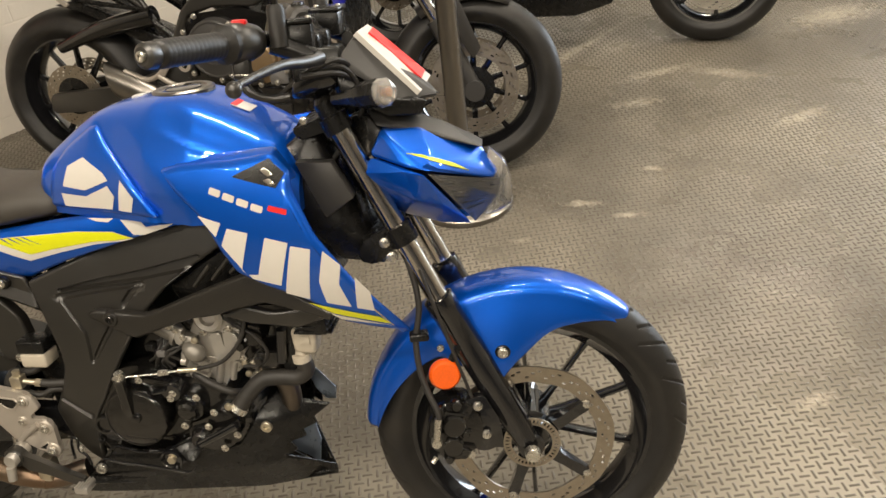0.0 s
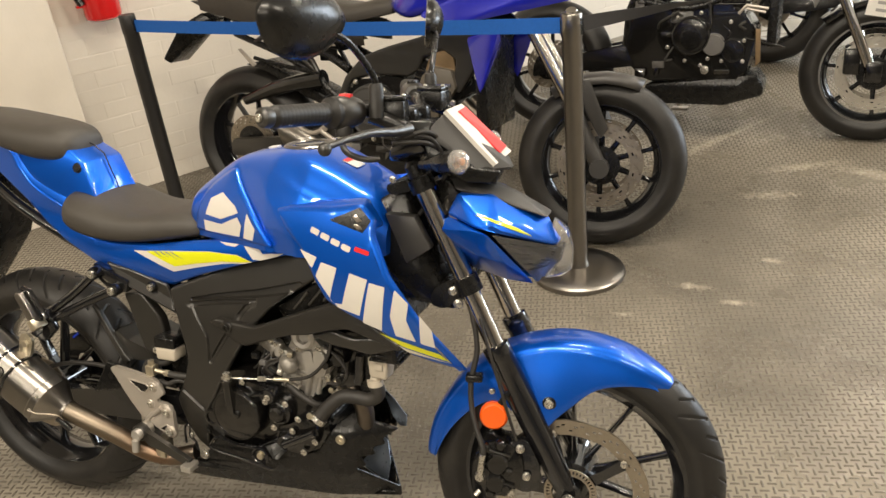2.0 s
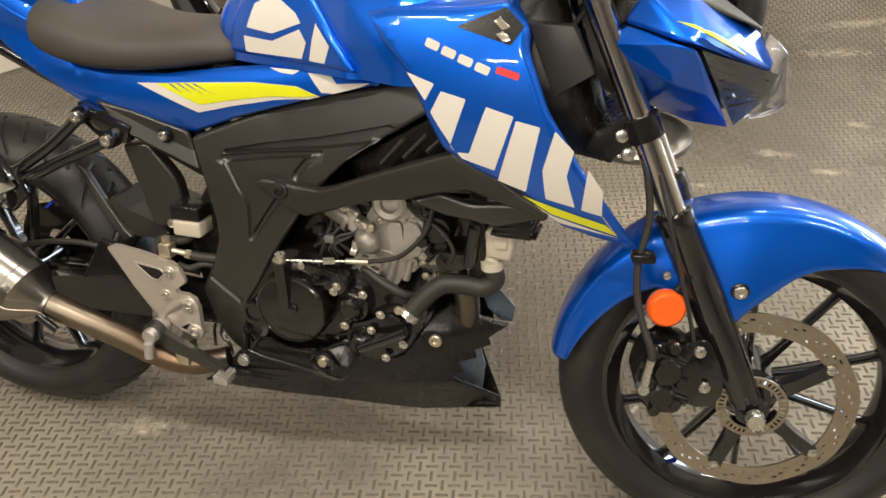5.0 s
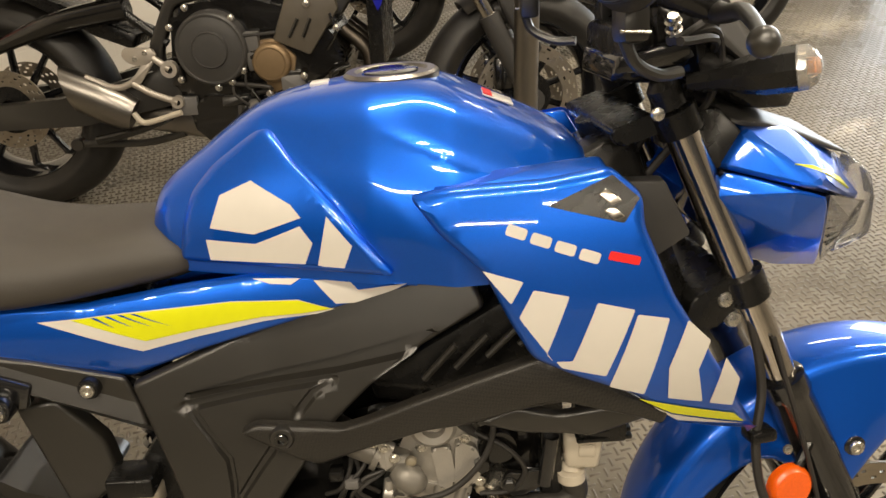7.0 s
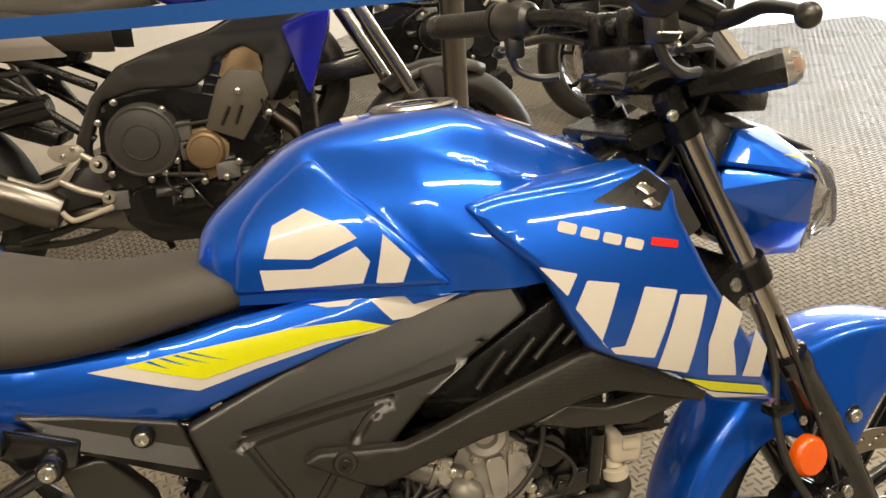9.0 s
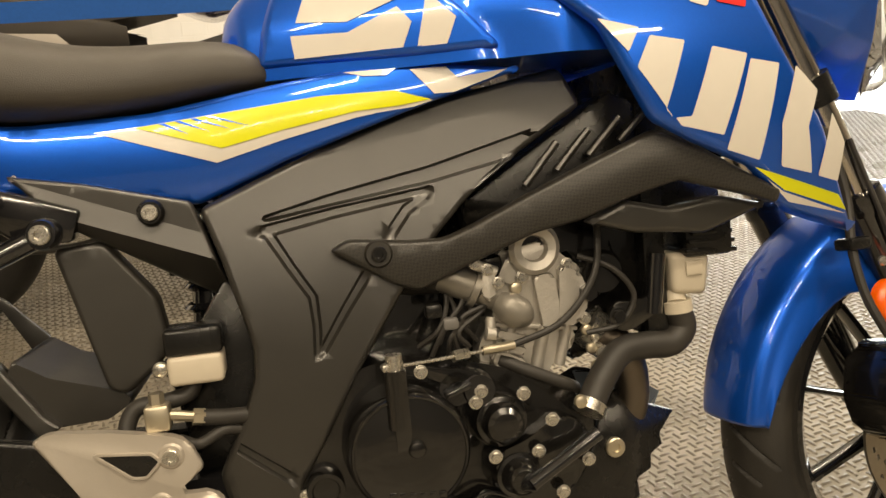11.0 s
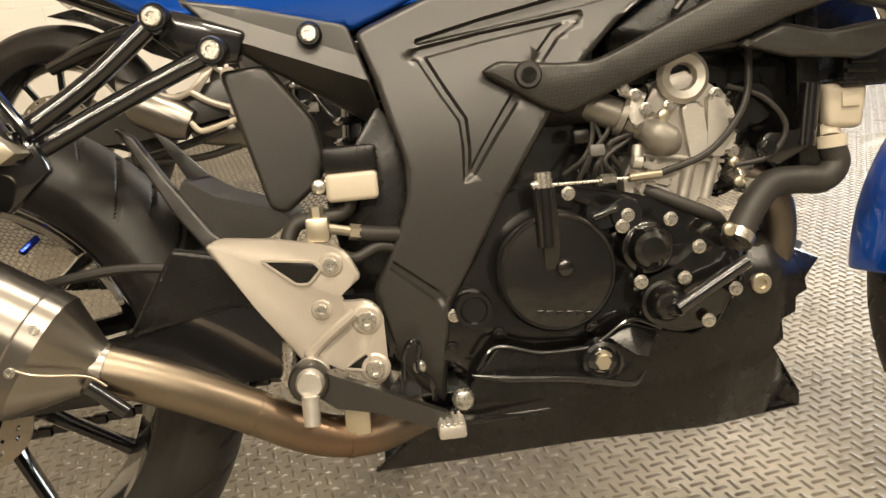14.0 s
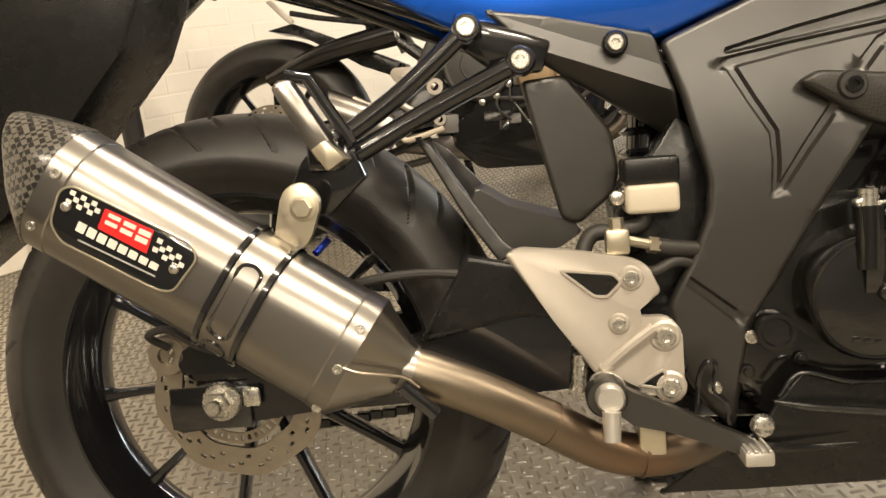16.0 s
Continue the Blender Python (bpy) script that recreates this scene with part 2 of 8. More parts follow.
def floor_stains(m):
    """Pale plaster dust rubbed into the floor covering in a few places, broken up by noise."""
    nt = m.node_tree
    b = nt.nodes["Principled BSDF"]
    old = b.inputs["Base Color"].links[0].from_socket
    tc = nt.nodes.new("ShaderNodeTexCoord")
    total = None
    for x, y, a, c, deg in STAINS:
        mp = nt.nodes.new("ShaderNodeMapping")
        mp.vector_type = "TEXTURE"
        mp.inputs["Location"].default_value = (x, y, 0)
        mp.inputs["Rotation"].default_value = (0, 0, radians(deg))
        mp.inputs["Scale"].default_value = (a, c, 1)
        nt.links.new(tc.outputs["Object"], mp.inputs["Vector"])
        ln = nt.nodes.new("ShaderNodeVectorMath")
        ln.operation = "LENGTH"
        nt.links.new(mp.outputs["Vector"], ln.inputs[0])
        mr = nt.nodes.new("ShaderNodeMapRange")
        mr.inputs["From Min"].default_value, mr.inputs["From Max"].default_value = 1.3, 0.1
        nt.links.new(ln.outputs["Value"], mr.inputs["Value"])
        if total is None:
            total = mr.outputs["Result"]
        else:
            mx = nt.nodes.new("ShaderNodeMath")
            mx.operation = "MAXIMUM"
            nt.links.new(total, mx.inputs[0])
            nt.links.new(mr.outputs["Result"], mx.inputs[1])
            total = mx.outputs[0]
    n = nt.nodes.new("ShaderNodeTexNoise")
    n.inputs["Scale"].default_value, n.inputs["Detail"].default_value, n.inputs["Roughness"].default_value = 38.0, 6.0, 0.7
    nt.links.new(tc.outputs["Object"], n.inputs["Vector"])
    ad = nt.nodes.new("ShaderNodeMath")
    ad.operation = "MULTIPLY_ADD"
    ad.inputs[1].default_value = 0.44
    nt.links.new(total, ad.inputs[0])
    nt.links.new(n.outputs["Fac"], ad.inputs[2])
    rp = nt.nodes.new("ShaderNodeMapRange")
    rp.inputs["From Min"].default_value, rp.inputs["From Max"].default_value, rp.inputs["To Max"].default_value = 0.72, 1.02, 0.62
    nt.links.new(ad.outputs[0], rp.inputs["Value"])
    mix = nt.nodes.new("ShaderNodeMix")
    mix.data_type = "RGBA"
    mix.inputs["B"].default_value = (0.56, 0.50, 0.40, 1)
    nt.links.new(rp.outputs["Result"], mix.inputs["Factor"])
    nt.links.new(old, mix.inputs["A"])
    nt.links.new(mix.outputs["Result"], b.inputs["Base Color"])
    return m


def floor_material():
    m = mat("dusty_rubber_tread_floor", (0.25, 0.225, 0.18), 0.29, vary=0.28, scale=2.2, rough_vary=0.14, bump=0.25, bump_scale=180, dust=0.35)
    nt = m.node_tree
    b = nt.nodes["Principled BSDF"]
    old = b.inputs["Base Color"].links[0].from_socket
    tc = nt.nodes.new("ShaderNodeTexCoord")
    n = nt.nodes.new("ShaderNodeTexNoise")
    n.inputs["Scale"].default_value, n.inputs["Detail"].default_value, n.inputs["Roughness"].default_value = 0.9, 7.0, 0.62
    nt.links.new(tc.outputs["Object"], n.inputs["Vector"])
    ramp = nt.nodes.new("ShaderNodeValToRGB")
    ramp.color_ramp.elements[0].position, ramp.color_ramp.elements[1].position = 0.40, 0.60
    ramp.color_ramp.elements[0].color, ramp.color_ramp.elements[1].color = (0.55, 0.55, 0.55, 1), (1.12, 1.12, 1.12, 1)
    nt.links.new(n.outputs["Fac"], ramp.inputs["Fac"])
    mix = nt.nodes.new("ShaderNodeMix")
    mix.data_type, mix.blend_type = "RGBA", "MULTIPLY"
    mix.inputs["Factor"].default_value = 1.0
    nt.links.new(old, mix.inputs["A"])
    nt.links.new(ramp.outputs["Color"], mix.inputs["B"])
    nt.links.new(mix.outputs["Result"], b.inputs["Base Color"])
    return floor_stains(m)


FLOOR = floor_material()

# -- shape tools
def finish(ob, smooth=True, angle=35):
    me = ob.data
    if smooth:
        for p in me.polygons:
            p.use_smooth = True
        me.set_sharp_from_angle(angle=radians(angle))
    return ob


def part(name, bm, material, parent=None, label="", m=None, smooth=True, angle=35, closed_skin=True):
    me = bpy.data.meshes.new(name)
    if closed_skin:
        bmesh.ops.recalc_face_normals(bm, faces=bm.faces)
    bm.to_mesh(me)
    bm.free()
    me.materials.append(material)
    ob = new(name, me)
    if parent is not None:
        ob.parent = parent
    if m is not None:
        ob.matrix_basis = m
    if label:
        ob["label"] = label
    return finish(ob, smooth, angle)


def thing(name, label, category, m=None, group="", kind=""):
    ob = new(name)
    ob.empty_display_size = 0.05
    if m is not None:
        ob.matrix_basis = m
    return tagged(ob, label, category, group, kind)


def spline(pts, n=6, closed=False):
    """Catmull-Rom through points of any dimension."""
    P = [np.array(p, float) for p in pts]
    out = []
    k = len(P)
    for i in range(k if closed else k - 1):
        p0 = P[(i - 1) % k] if closed or i > 0 else 2 * P[0] - P[1]
        p1, p2 = P[i], P[(i + 1) % k]
        p3 = P[(i + 2) % k] if closed or i + 2 < k else 2 * P[-1] - P[-2]
        for j in range(n):
            t = j / n
            out.append(0.5 * ((2 * p1) + (p2 - p0) * t + (2 * p0 - 5 * p1 + 4 * p2 - p3) * t * t + (3 * p1 - p0 - 3 * p2 + p3) * t ** 3))
    if not closed:
        out.append(P[-1])
    return out


def rounded(poly, r, n=4):
    """A polygon with its corners rounded."""
    out = []
    k = len(poly)
    for i in range(k):
        a, b, c = np.array(poly[i - 1], float), np.array(poly[i], float), np.array(poly[(i + 1) % k], float)
        ra = min(r, 0.45 * np.linalg.norm(a - b), 0.45 * np.linalg.norm(c - b))
        p, q = b + (a - b) / np.linalg.norm(a - b) * ra, b + (c - b) / np.linalg.norm(c - b) * ra
        for j in range(n + 1):
            t = j / n
            out.append(tuple((1 - t) ** 2 * p + 2 * t * (1 - t) * b + t * t * q))
    return out


def offset_in(poly, d):
    """The outline moved inwards by d."""
    P = np.array(poly, float)
    area = 0.5 * np.sum(P[:, 0] * np.roll(P[:, 1], -1) - np.roll(P[:, 0], -1) * P[:, 1])
    sgn = 1.0 if area > 0 else -1.0
    e0, e1 = P - np.roll(P, 1, axis=0), np.roll(P, -1, axis=0) - P
    n0 = np.stack([-e0[:, 1], e0[:, 0]], 1) / np.maximum(np.linalg.norm(e0, axis=1), 1e-9)[:, None] * sgn
    n1 = np.stack([-e1[:, 1], e1[:, 0]], 1) / np.maximum(np.linalg.norm(e1, axis=1), 1e-9)[:, None] * sgn
    m = n0 + n1
    m = m / np.maximum((m * m).sum(1), 0.5)[:, None] * 2
    return P + m * d


def plate(poly, yf, th=0.004, r=0.004, step=0.014, corner=0.004, flip=1, cuts=()):
    """A shell in the side plane: outline in (x, z), outer face at y = yf(x, z), rounded rim, thickness inwards. flip -1 mirrors it."""
    if corner:
        poly = rounded(poly, corner, 3)
    rings = [(np.array(poly, float), r)]
    if r:
        for u in (0.12, 0.35, 0.65, 1.0):
            rings.append((offset_in(poly, r * u), r * (1 - math.sqrt(max(0.0, 1 - (1 - u) ** 2)))))
    inner = rings[-1][0]
    bm = bmesh.new()
    bm.faces.new([bm.verts.new((x, 0, z)) for x, z in inner])
    for ax in (0, 1):
        lo, hi = inner[:, ax].min(), inner[:, ax].max()
        k = int((hi - lo) / step)
        for i in range(1, k + 1):
            co, no = [0, 0, 0], [0, 0, 0]
            co[2 * ax], no[2 * ax] = lo + (hi - lo) * i / (k + 1), 1
            bmesh.ops.bisect_plane(bm, geom=list(bm.verts) + list(bm.edges) + list(bm.faces), plane_co=co, plane_no=no, dist=1e-6)
    for (ax, az), (bx, bz), reach in cuts:
        mid, half = Vector(((ax + bx) / 2, 0, (az + bz) / 2)), math.hypot(bx - ax, bz - az) / 2 + reach
        near = [f for f in bm.faces if (f.calc_center_median() - mid).length < half + 0.01]
        geom = list({v for f in near for v in f.verts}) + list({e for f in near for e in f.edges}) + near
        bmesh.ops.bisect_plane(bm, geom=geom, plane_co=(ax, 0, az), plane_no=(bz - az, 0, ax - bx), dist=1e-6)
    bmesh.ops.triangulate(bm, faces=[f for f in bm.faces if len(f.verts) > 4])
    base = rings[-1][1] if r else 0.0
    for v in bm.verts:
        v.co.y = yf(v.co.x, v.co.z) + base
    if not r:
        # a film: one skin laid on the surface below
        bmesh.ops.recalc_face_normals(bm, faces=bm.faces)
        return mirrored(bm) if flip < 0 else bm
    k = len(poly)
    loops = [[bm.verts.new((x, yf(x, z) + drop, z)) for x, z in P] for P, drop in rings]
    depth = max(th, r)
    loops.insert(0, [bm.verts.new((x, yf(x, z) + depth + 0.0005, z)) for x, z in rings[0][0]])
    for A, B in zip(loops, loops[1:]):
        for j in range(k):
            n = (j + 1) % k
            bm.faces.new((A[j], A[n], B[n], B[j]))
    back = [bm.verts.new((x, yf(x, z) + depth + 0.0005, z)) for x, z in offset_in(poly, min(r, 0.004) + 0.002)]
    A = loops[0]
    for j in range(k if r else 0):
        n = (j + 1) % k
        bm.faces.new((A[j], back[j], back[n], A[n]))
    bmesh.ops.remove_doubles(bm, verts=bm.verts, dist=2e-5)
    bmesh.ops.recalc_face_normals(bm, faces=bm.faces)
    if flip < 0:
        mirrored(bm)
    return bm


def slab(poly, y0, y1, r=0.002, corner=0.004):
    """A flat cut plate between y0 and y1, with bevelled rims."""
    return block(rounded(poly, corner, 3) if corner else poly, min(y0, y1), max(y0, y1), r)


def tube(pts, rad, seg=12, n=6, smooth=True, cap=True):
    P = spline(pts, n) if smooth and len(pts) > 2 else [np.array(p, float) for p in pts]
    k = len(P)
    R = [rad] * k if not hasattr(rad, "__len__") else list(np.interp(np.linspace(0, 1, k), np.linspace(0, 1, len(rad)), rad))
    bm = bmesh.new()
    rings = []
    t = P[1] - P[0]
    up = np.array((0.0, 0.0, 1.0)) if abs(t[2]) < 0.9 * np.linalg.norm(t) else np.array((1.0, 0.0, 0.0))
    for i in range(k):
        t = P[min(i + 1, k - 1)] - P[max(i - 1, 0)]
        t = t / np.linalg.norm(t)
        u = up - t * (up @ t)
        u = u / np.linalg.norm(u)
        up = u
        w = np.cross(t, u)
        rings.append([bm.verts.new(P[i] + R[i] * (math.cos(2 * math.pi * j / seg) * u + math.sin(2 * math.pi * j / seg) * w)) for j in range(seg)])
    for a, b in zip(rings, rings[1:]):
        for j in range(seg):
            bm.faces.new((a[j], a[(j + 1) % seg], b[(j + 1) % seg], b[j]))
    if cap:
        bm.faces.new(rings[0])
        bm.faces.new(rings[-1])
    return bm


def lathe(profile, seg=32, centre=(0, 0, 0), axis="y", closed=False):
    """Turns (radius, height) round an axis."""
    bm = bmesh.new()
    rings = []
    for r, h in profile:
        ring = []
        for j in range(seg):
            a = 2 * math.pi * j / seg
            c, s = r * math.cos(a), r * math.sin(a)
            p = {"y": (c, h, s), "z": (c, s, h), "x": (h, c, s)}[axis]
            ring.append(bm.verts.new((p[0] + centre[0], p[1] + centre[1], p[2] + centre[2])))
        rings.append(ring)
    pairs = list(zip(rings, rings[1:])) + ([(rings[-1], rings[0])] if closed else [])
    for a, b in pairs:
        for j in range(seg):
            bm.faces.new((a[j], a[(j + 1) % seg], b[(j + 1) % seg], b[j]))
    if not closed:
        if profile[0][0] > 1e-6:
            bm.faces.new(rings[0])
        if profile[-1][0] > 1e-6:
            bm.faces.new(rings[-1])
    bmesh.ops.remove_doubles(bm, verts=bm.verts, dist=1e-6)
    return bm


def loft(sections, closed=True, cap=True):
    bm = bmesh.new()
    rings = [[bm.verts.new(p) for p in s] for s in sections]
    k = len(rings[0])
    for a, b in zip(rings, rings[1:]):
        for j in range(k if closed else k - 1):
            bm.faces.new((a[j], a[(j + 1) % k], b[(j + 1) % k], b[j]))
    if cap and closed:
        bm.faces.new(rings[0])
        bm.faces.new(rings[-1])
    return bm


def box(lo, hi, bev=0.003, seg=2):
    bm = bmesh.new()
    bmesh.ops.create_cube(bm, size=1)
    for v in bm.verts:
        v.co = Vector([lo[i] + (hi[i] - lo[i]) * (v.co[i] + 0.5) for i in range(3)])
    if bev:
        bmesh.ops.bevel(bm, geom=list(bm.edges), offset=bev, segments=seg, affect="EDGES", profile=0.5)
    return bm


def block(poly, y0, y1, bev=0.004):
    """A side-plane outline drawn out from y0 to y1, edges bevelled."""
    bm = bmesh.new()
    a = [bm.verts.new((x, y0, z)) for x, z in poly]
    b = [bm.verts.new((x, y1, z)) for x, z in poly]
    bm.faces.new(a)
    bm.faces.new(list(reversed(b)))
    k = len(poly)
    for i in range(k):
        bm.faces.new((a[i], b[i], b[(i + 1) % k], a[(i + 1) % k]))
    if bev:
        bmesh.ops.bevel(bm, geom=list(bm.edges), offset=bev, segments=2, affect="EDGES", profile=0.5)
    return bm


def merge(*bms):
    out = bms[0]
    for b in bms[1:]:
        me = bpy.data.meshes.new("tmp")
        b.to_mesh(me)
        out.from_mesh(me)
        bpy.data.meshes.remove(me)
        b.free()
    return out


def moved(bm, m):
    bmesh.ops.transform(bm, matrix=m, verts=bm.verts)
    return bm


def mirrored(bm):
    bmesh.ops.scale(bm, vec=(1, -1, 1), verts=bm.verts)
    bmesh.ops.reverse_faces(bm, faces=bm.faces)
    return bm


def aim(p, d):
    """A pose at p whose z axis points along d."""
    return Matrix.Translation(p) @ Vector(d).to_track_quat("Z", "Y").to_matrix().to_4x4()


BOLTS = {}


def bolt(p, r, parent, material=None, d=(0, -1, 0), m=None, style="cap"):
    """A bolt head seated at p that faces along d; alike heads share one mesh."""
    material = material or ZINC
    key = (round(r, 4), material.name, style)
    if key not in BOLTS:
        if style == "hex":
            bm = merge(lathe([(0, 0.0), (1.35 * r, 0.0), (1.35 * r, 0.18 * r), (1.2 * r, 0.22 * r), (0, 0.22 * r)], 20, axis="z"), lathe([(0, 0.2 * r), (r, 0.2 * r), (r, 0.75 * r), (0.9 * r, 0.85 * r), (0, 0.85 * r)], 6, axis="z"))
        elif style == "socket":
            bm = lathe([(0, 0), (r, 0), (r, 0.5 * r), (0.88 * r, 0.62 * r), (0.5 * r, 0.62 * r), (0.45 * r, 0.25 * r), (0, 0.25 * r)], 18, axis="z")
        else:
            bm = lathe([(0, 0), (r, 0), (r, 0.35 * r), (0.85 * r, 0.6 * r), (0.5 * r, 0.72 * r), (0, 0.76 * r)], 18, axis="z")
        ob = part("bolt", bm, material, parent, m=(m or Matrix()) @ aim(p, d))
        BOLTS[key] = ob.data
        return ob
    ob = new("bolt", BOLTS[key])
    ob.parent = parent
    ob.matrix_basis = (m or Matrix()) @ aim(p, d)
    return ob


def hull(pts, bev=0.004, seg=2):
    bm = bmesh.new()
    for p in pts:
        bm.verts.new(p)
    r = bmesh.ops.convex_hull(bm, input=list(bm.verts))
    bmesh.ops.delete(bm, geom=[v for v in bm.verts if not v.link_faces], context="VERTS")
    bmesh.ops.dissolve_limit(bm, angle_limit=radians(2), verts=bm.verts, edges=bm.edges)
    if bev:
        bmesh.ops.bevel(bm, geom=list(bm.edges), offset=bev, segments=seg, affect="EDGES", profile=0.5)
    return bm


def both(pts):
    return [p for x, y, z in pts for p in ((x, -y, z), (x, y, z))]


# -- the room
def room():
    WA = math.atan2(0.86, 0.51)
    bm = bmesh.new()
    for lo, hi in (((-6, -6, -0.12), (9, 9, 0.0)),):
        merge(bm, box(lo, hi, 0))
    tagged(part("floor", bm, FLOOR, smooth=False), "dusty grey-brown floor covering with raised tread bars", "floor", kind="structure")
    bm = box((-6, -6, ROOM_H), (9, 9, ROOM_H + 0.12), 0)
    tagged(part("ceiling", bm, CEIL, smooth=False), "plain pale grey ceiling over the showroom", "ceiling", kind="structure")
    for nm, lo, hi in (("wall_east", (9, -6, 0), (9.15, 9, ROOM_H)), ("wall_north", (-6, 9, 0), (9, 9.15, ROOM_H))):
        tagged(part(nm, box(lo, hi, 0), WALLPAINT, smooth=False), "plain off-white painted wall closing the room", "wall", kind="structure")
    # never in view; its dark tone is chosen to shape reflections on the bike
    tagged(part("wall_south", box((-6, -6.15, 0), (9, -6, ROOM_H), 0), DARKWALL, smooth=False), "unseen wall closing the room, darkened to deepen reflections", "wall", kind="structure")
    # the near wall runs slantwise behind the row of machines; x along it, y out of it
    wall = Matrix.Translation((-1.55, 1.11, 0)) @ Matrix.Rotation(WA, 4, "Z")
    bm = box((-7.5, 0.10, 0), (9.5, 0.24, ROOM_H), 0)
    w = tagged(part("wall_west", bm, WALLPAINT, m=wall, smooth=False), "cream-white painted brick wall with faint courses", "wall", kind="structure")
    return w, wall


WALL, WALL_M = room()
tagged(part("pilaster", box((-1.6, 0.0, 0), (0.435, 0.099, ROOM_H), 0.006), WALLPAINT, m=WALL_M, smooth=False), "cream-white plastered pier standing proud of the wall", "pilaster", kind="structure")


def lamp_housings():
    base = None
    # the added fill lights get a batten as well
    for lx, ly, lt, lp in LAMPS:
        m = pose(lx, ly, ROOM_H, 0, 0, lt)
        if base is None:
            base = thing("ceiling_light", "unseen white batten under the ceiling over tube and fill lights", "ceiling light", m, "ceiling lights")
            part("body", box((-0.78, -0.13, -0.075), (0.78, 0.13, 0.0), 0.01), CEIL, base)
        else:
            copy_thing(base, m)


lamp_housings()

# -- the blue motorcycle, built upright in its own axes: x ahead, y to its left, z up
BIKE_M = pose(0, -0.042, 0, -10.5, 0, 1.7)
RAKE = radians(25.5)


def steered(deg):
    """The front end turned about the steering axis."""
    return Matrix.Translation((1.376, 0, 0)) @ Matrix.Rotation(radians(deg), 4, Vector((-math.sin(RAKE), 0, math.cos(RAKE)))) @ Matrix.Translation((-1.376, 0, 0))


# front end parts of the near side are given in axes turned by 14 degrees, the bars stand at 6
ST, NEAR = steered(6), steered(14)
FLIP = Matrix.Diagonal((1, -1, 1, 1))
TURN = ST.inverted() @ NEAR
SIDE = {-1: NEAR, 1: ST @ FLIP @ TURN @ FLIP}
# the fork legs and yokes sit a little further over, with the lean of the machine
SHIFT = Matrix.Translation((-0.009, 0.021, -0.009))


def side(s, pts):
    """Near-side points brought into the axes of the bars, mirrored for the far side."""
    out = [TURN @ Vector((x, -abs(y), z)) for x, y, z in pts]
    return [(p.x, p.y if s < 0 else -p.y, p.z) for p in out]


def pair(pts):
    return side(-1, pts) + side(1, pts)


bike = thing("motorcycle", "blue and black naked sports motorcycle leaning on its side stand", "motorcycle", BIKE_M)


def tyre_mesh(R, w, rim, seg, across, grooves, slant=1):
    prof = []
    half = w / 2
    for i in range(across + 1):
        u = -1 + 2 * i / across
        a = u * 1.30
        y = half * math.sin(a) / math.sin(1.30) if abs(u) < 2 else 0
        drop = (R - rim) * 0.62 * (1 - math.cos(a)) / (1 - math.cos(1.30))
        prof.append((R - drop, y, u))
    side = [(rim + (R - rim) * 0.26, half * 0.985), (rim + (R - rim) * 0.10, half * 0.86), (rim - 0.002, half * 0.74), (rim - 0.008, half * 0.70)]
    full = [(r, -y, None) for r, y in reversed(side)] + prof + [(r, y, None) for r, y in side]
    verts, faces = [], []
    k = len(full)
    for j in range(seg):
        a = 2 * math.pi * j / seg
        for r, y, u in full:
            if grooves and u is not None and 0.06 < abs(u) < 0.86:
                ph = a * grooves / (2 * math.pi) + slant * 1.5 * (abs(u) - 0.06) ** 1.3 + (0.5 if u > 0 else 0)
                f = abs((ph % 1.0) - 0.5) * 2 * math.pi * R / grooves
                reach = 0.86 if int(math.floor(ph)) % 2 else 0.55
                if abs(u) < reach:
                    r -= 0.0034 * max(0.0, min(1.0, (0.0036 - f) / 0.0014))
            verts.append((r * math.cos(a), y, r * math.sin(a)))
    for j in range(seg):
        n = (j + 1) % seg
        for i in range(k - 1):
            faces.append((j * k + i, n * k + i, n * k + i + 1, j * k + i + 1))
    bm = bmesh.new()
    vs = [bm.verts.new(v) for v in verts]
    for f in faces:
        bm.faces.new([vs[i] for i in f])
    return bm


def rim_mesh(rim, w, seg=96):
    h = w / 2
    p = [(rim + 0.006, -h), (rim + 0.007, -h + 0.004), (rim - 0.004, -h + 0.006), (rim - 0.006, -h * 0.6), (rim - 0.022, -h * 0.35), (rim - 0.022, h * 0.35), (rim - 0.006, h * 0.6), (rim - 0.004, h - 0.006), (rim + 0.007, h - 0.004), (rim + 0.006, h),
         (rim - 0.010, h), (rim - 0.016, h * 0.75), (rim - 0.030, h * 0.4), (rim - 0.033, 0), (rim - 0.030, -h * 0.4), (rim - 0.016, -h * 0.75), (rim - 0.010, -h)]
    return lathe(p, seg, closed=True)


def spoke_mesh(r0, r1, w0, w1, d0, d1, off=0.0):
    secs = []
    for t in (0, 0.15, 0.5, 0.85, 1.0):
        r = r0 + (r1 - r0) * t
        w = (w0 + (w1 - w0) * t) * (1.5 if t in (0, 1.0) else 1.0) / 2
        d = (d0 + (d1 - d0) * t) / 2
        y = off * (1 - t)
        secs.append([(r, y - d, -w * 0.45), (r, y - d * 0.6, -w), (r, y + d * 0.6, -w), (r, y + d, -w * 0.45), (r, y + d, w * 0.45), (r, y + d * 0.6, w), (r, y - d * 0.6, w), (r, y - d, w * 0.45)])
    return loft(secs)


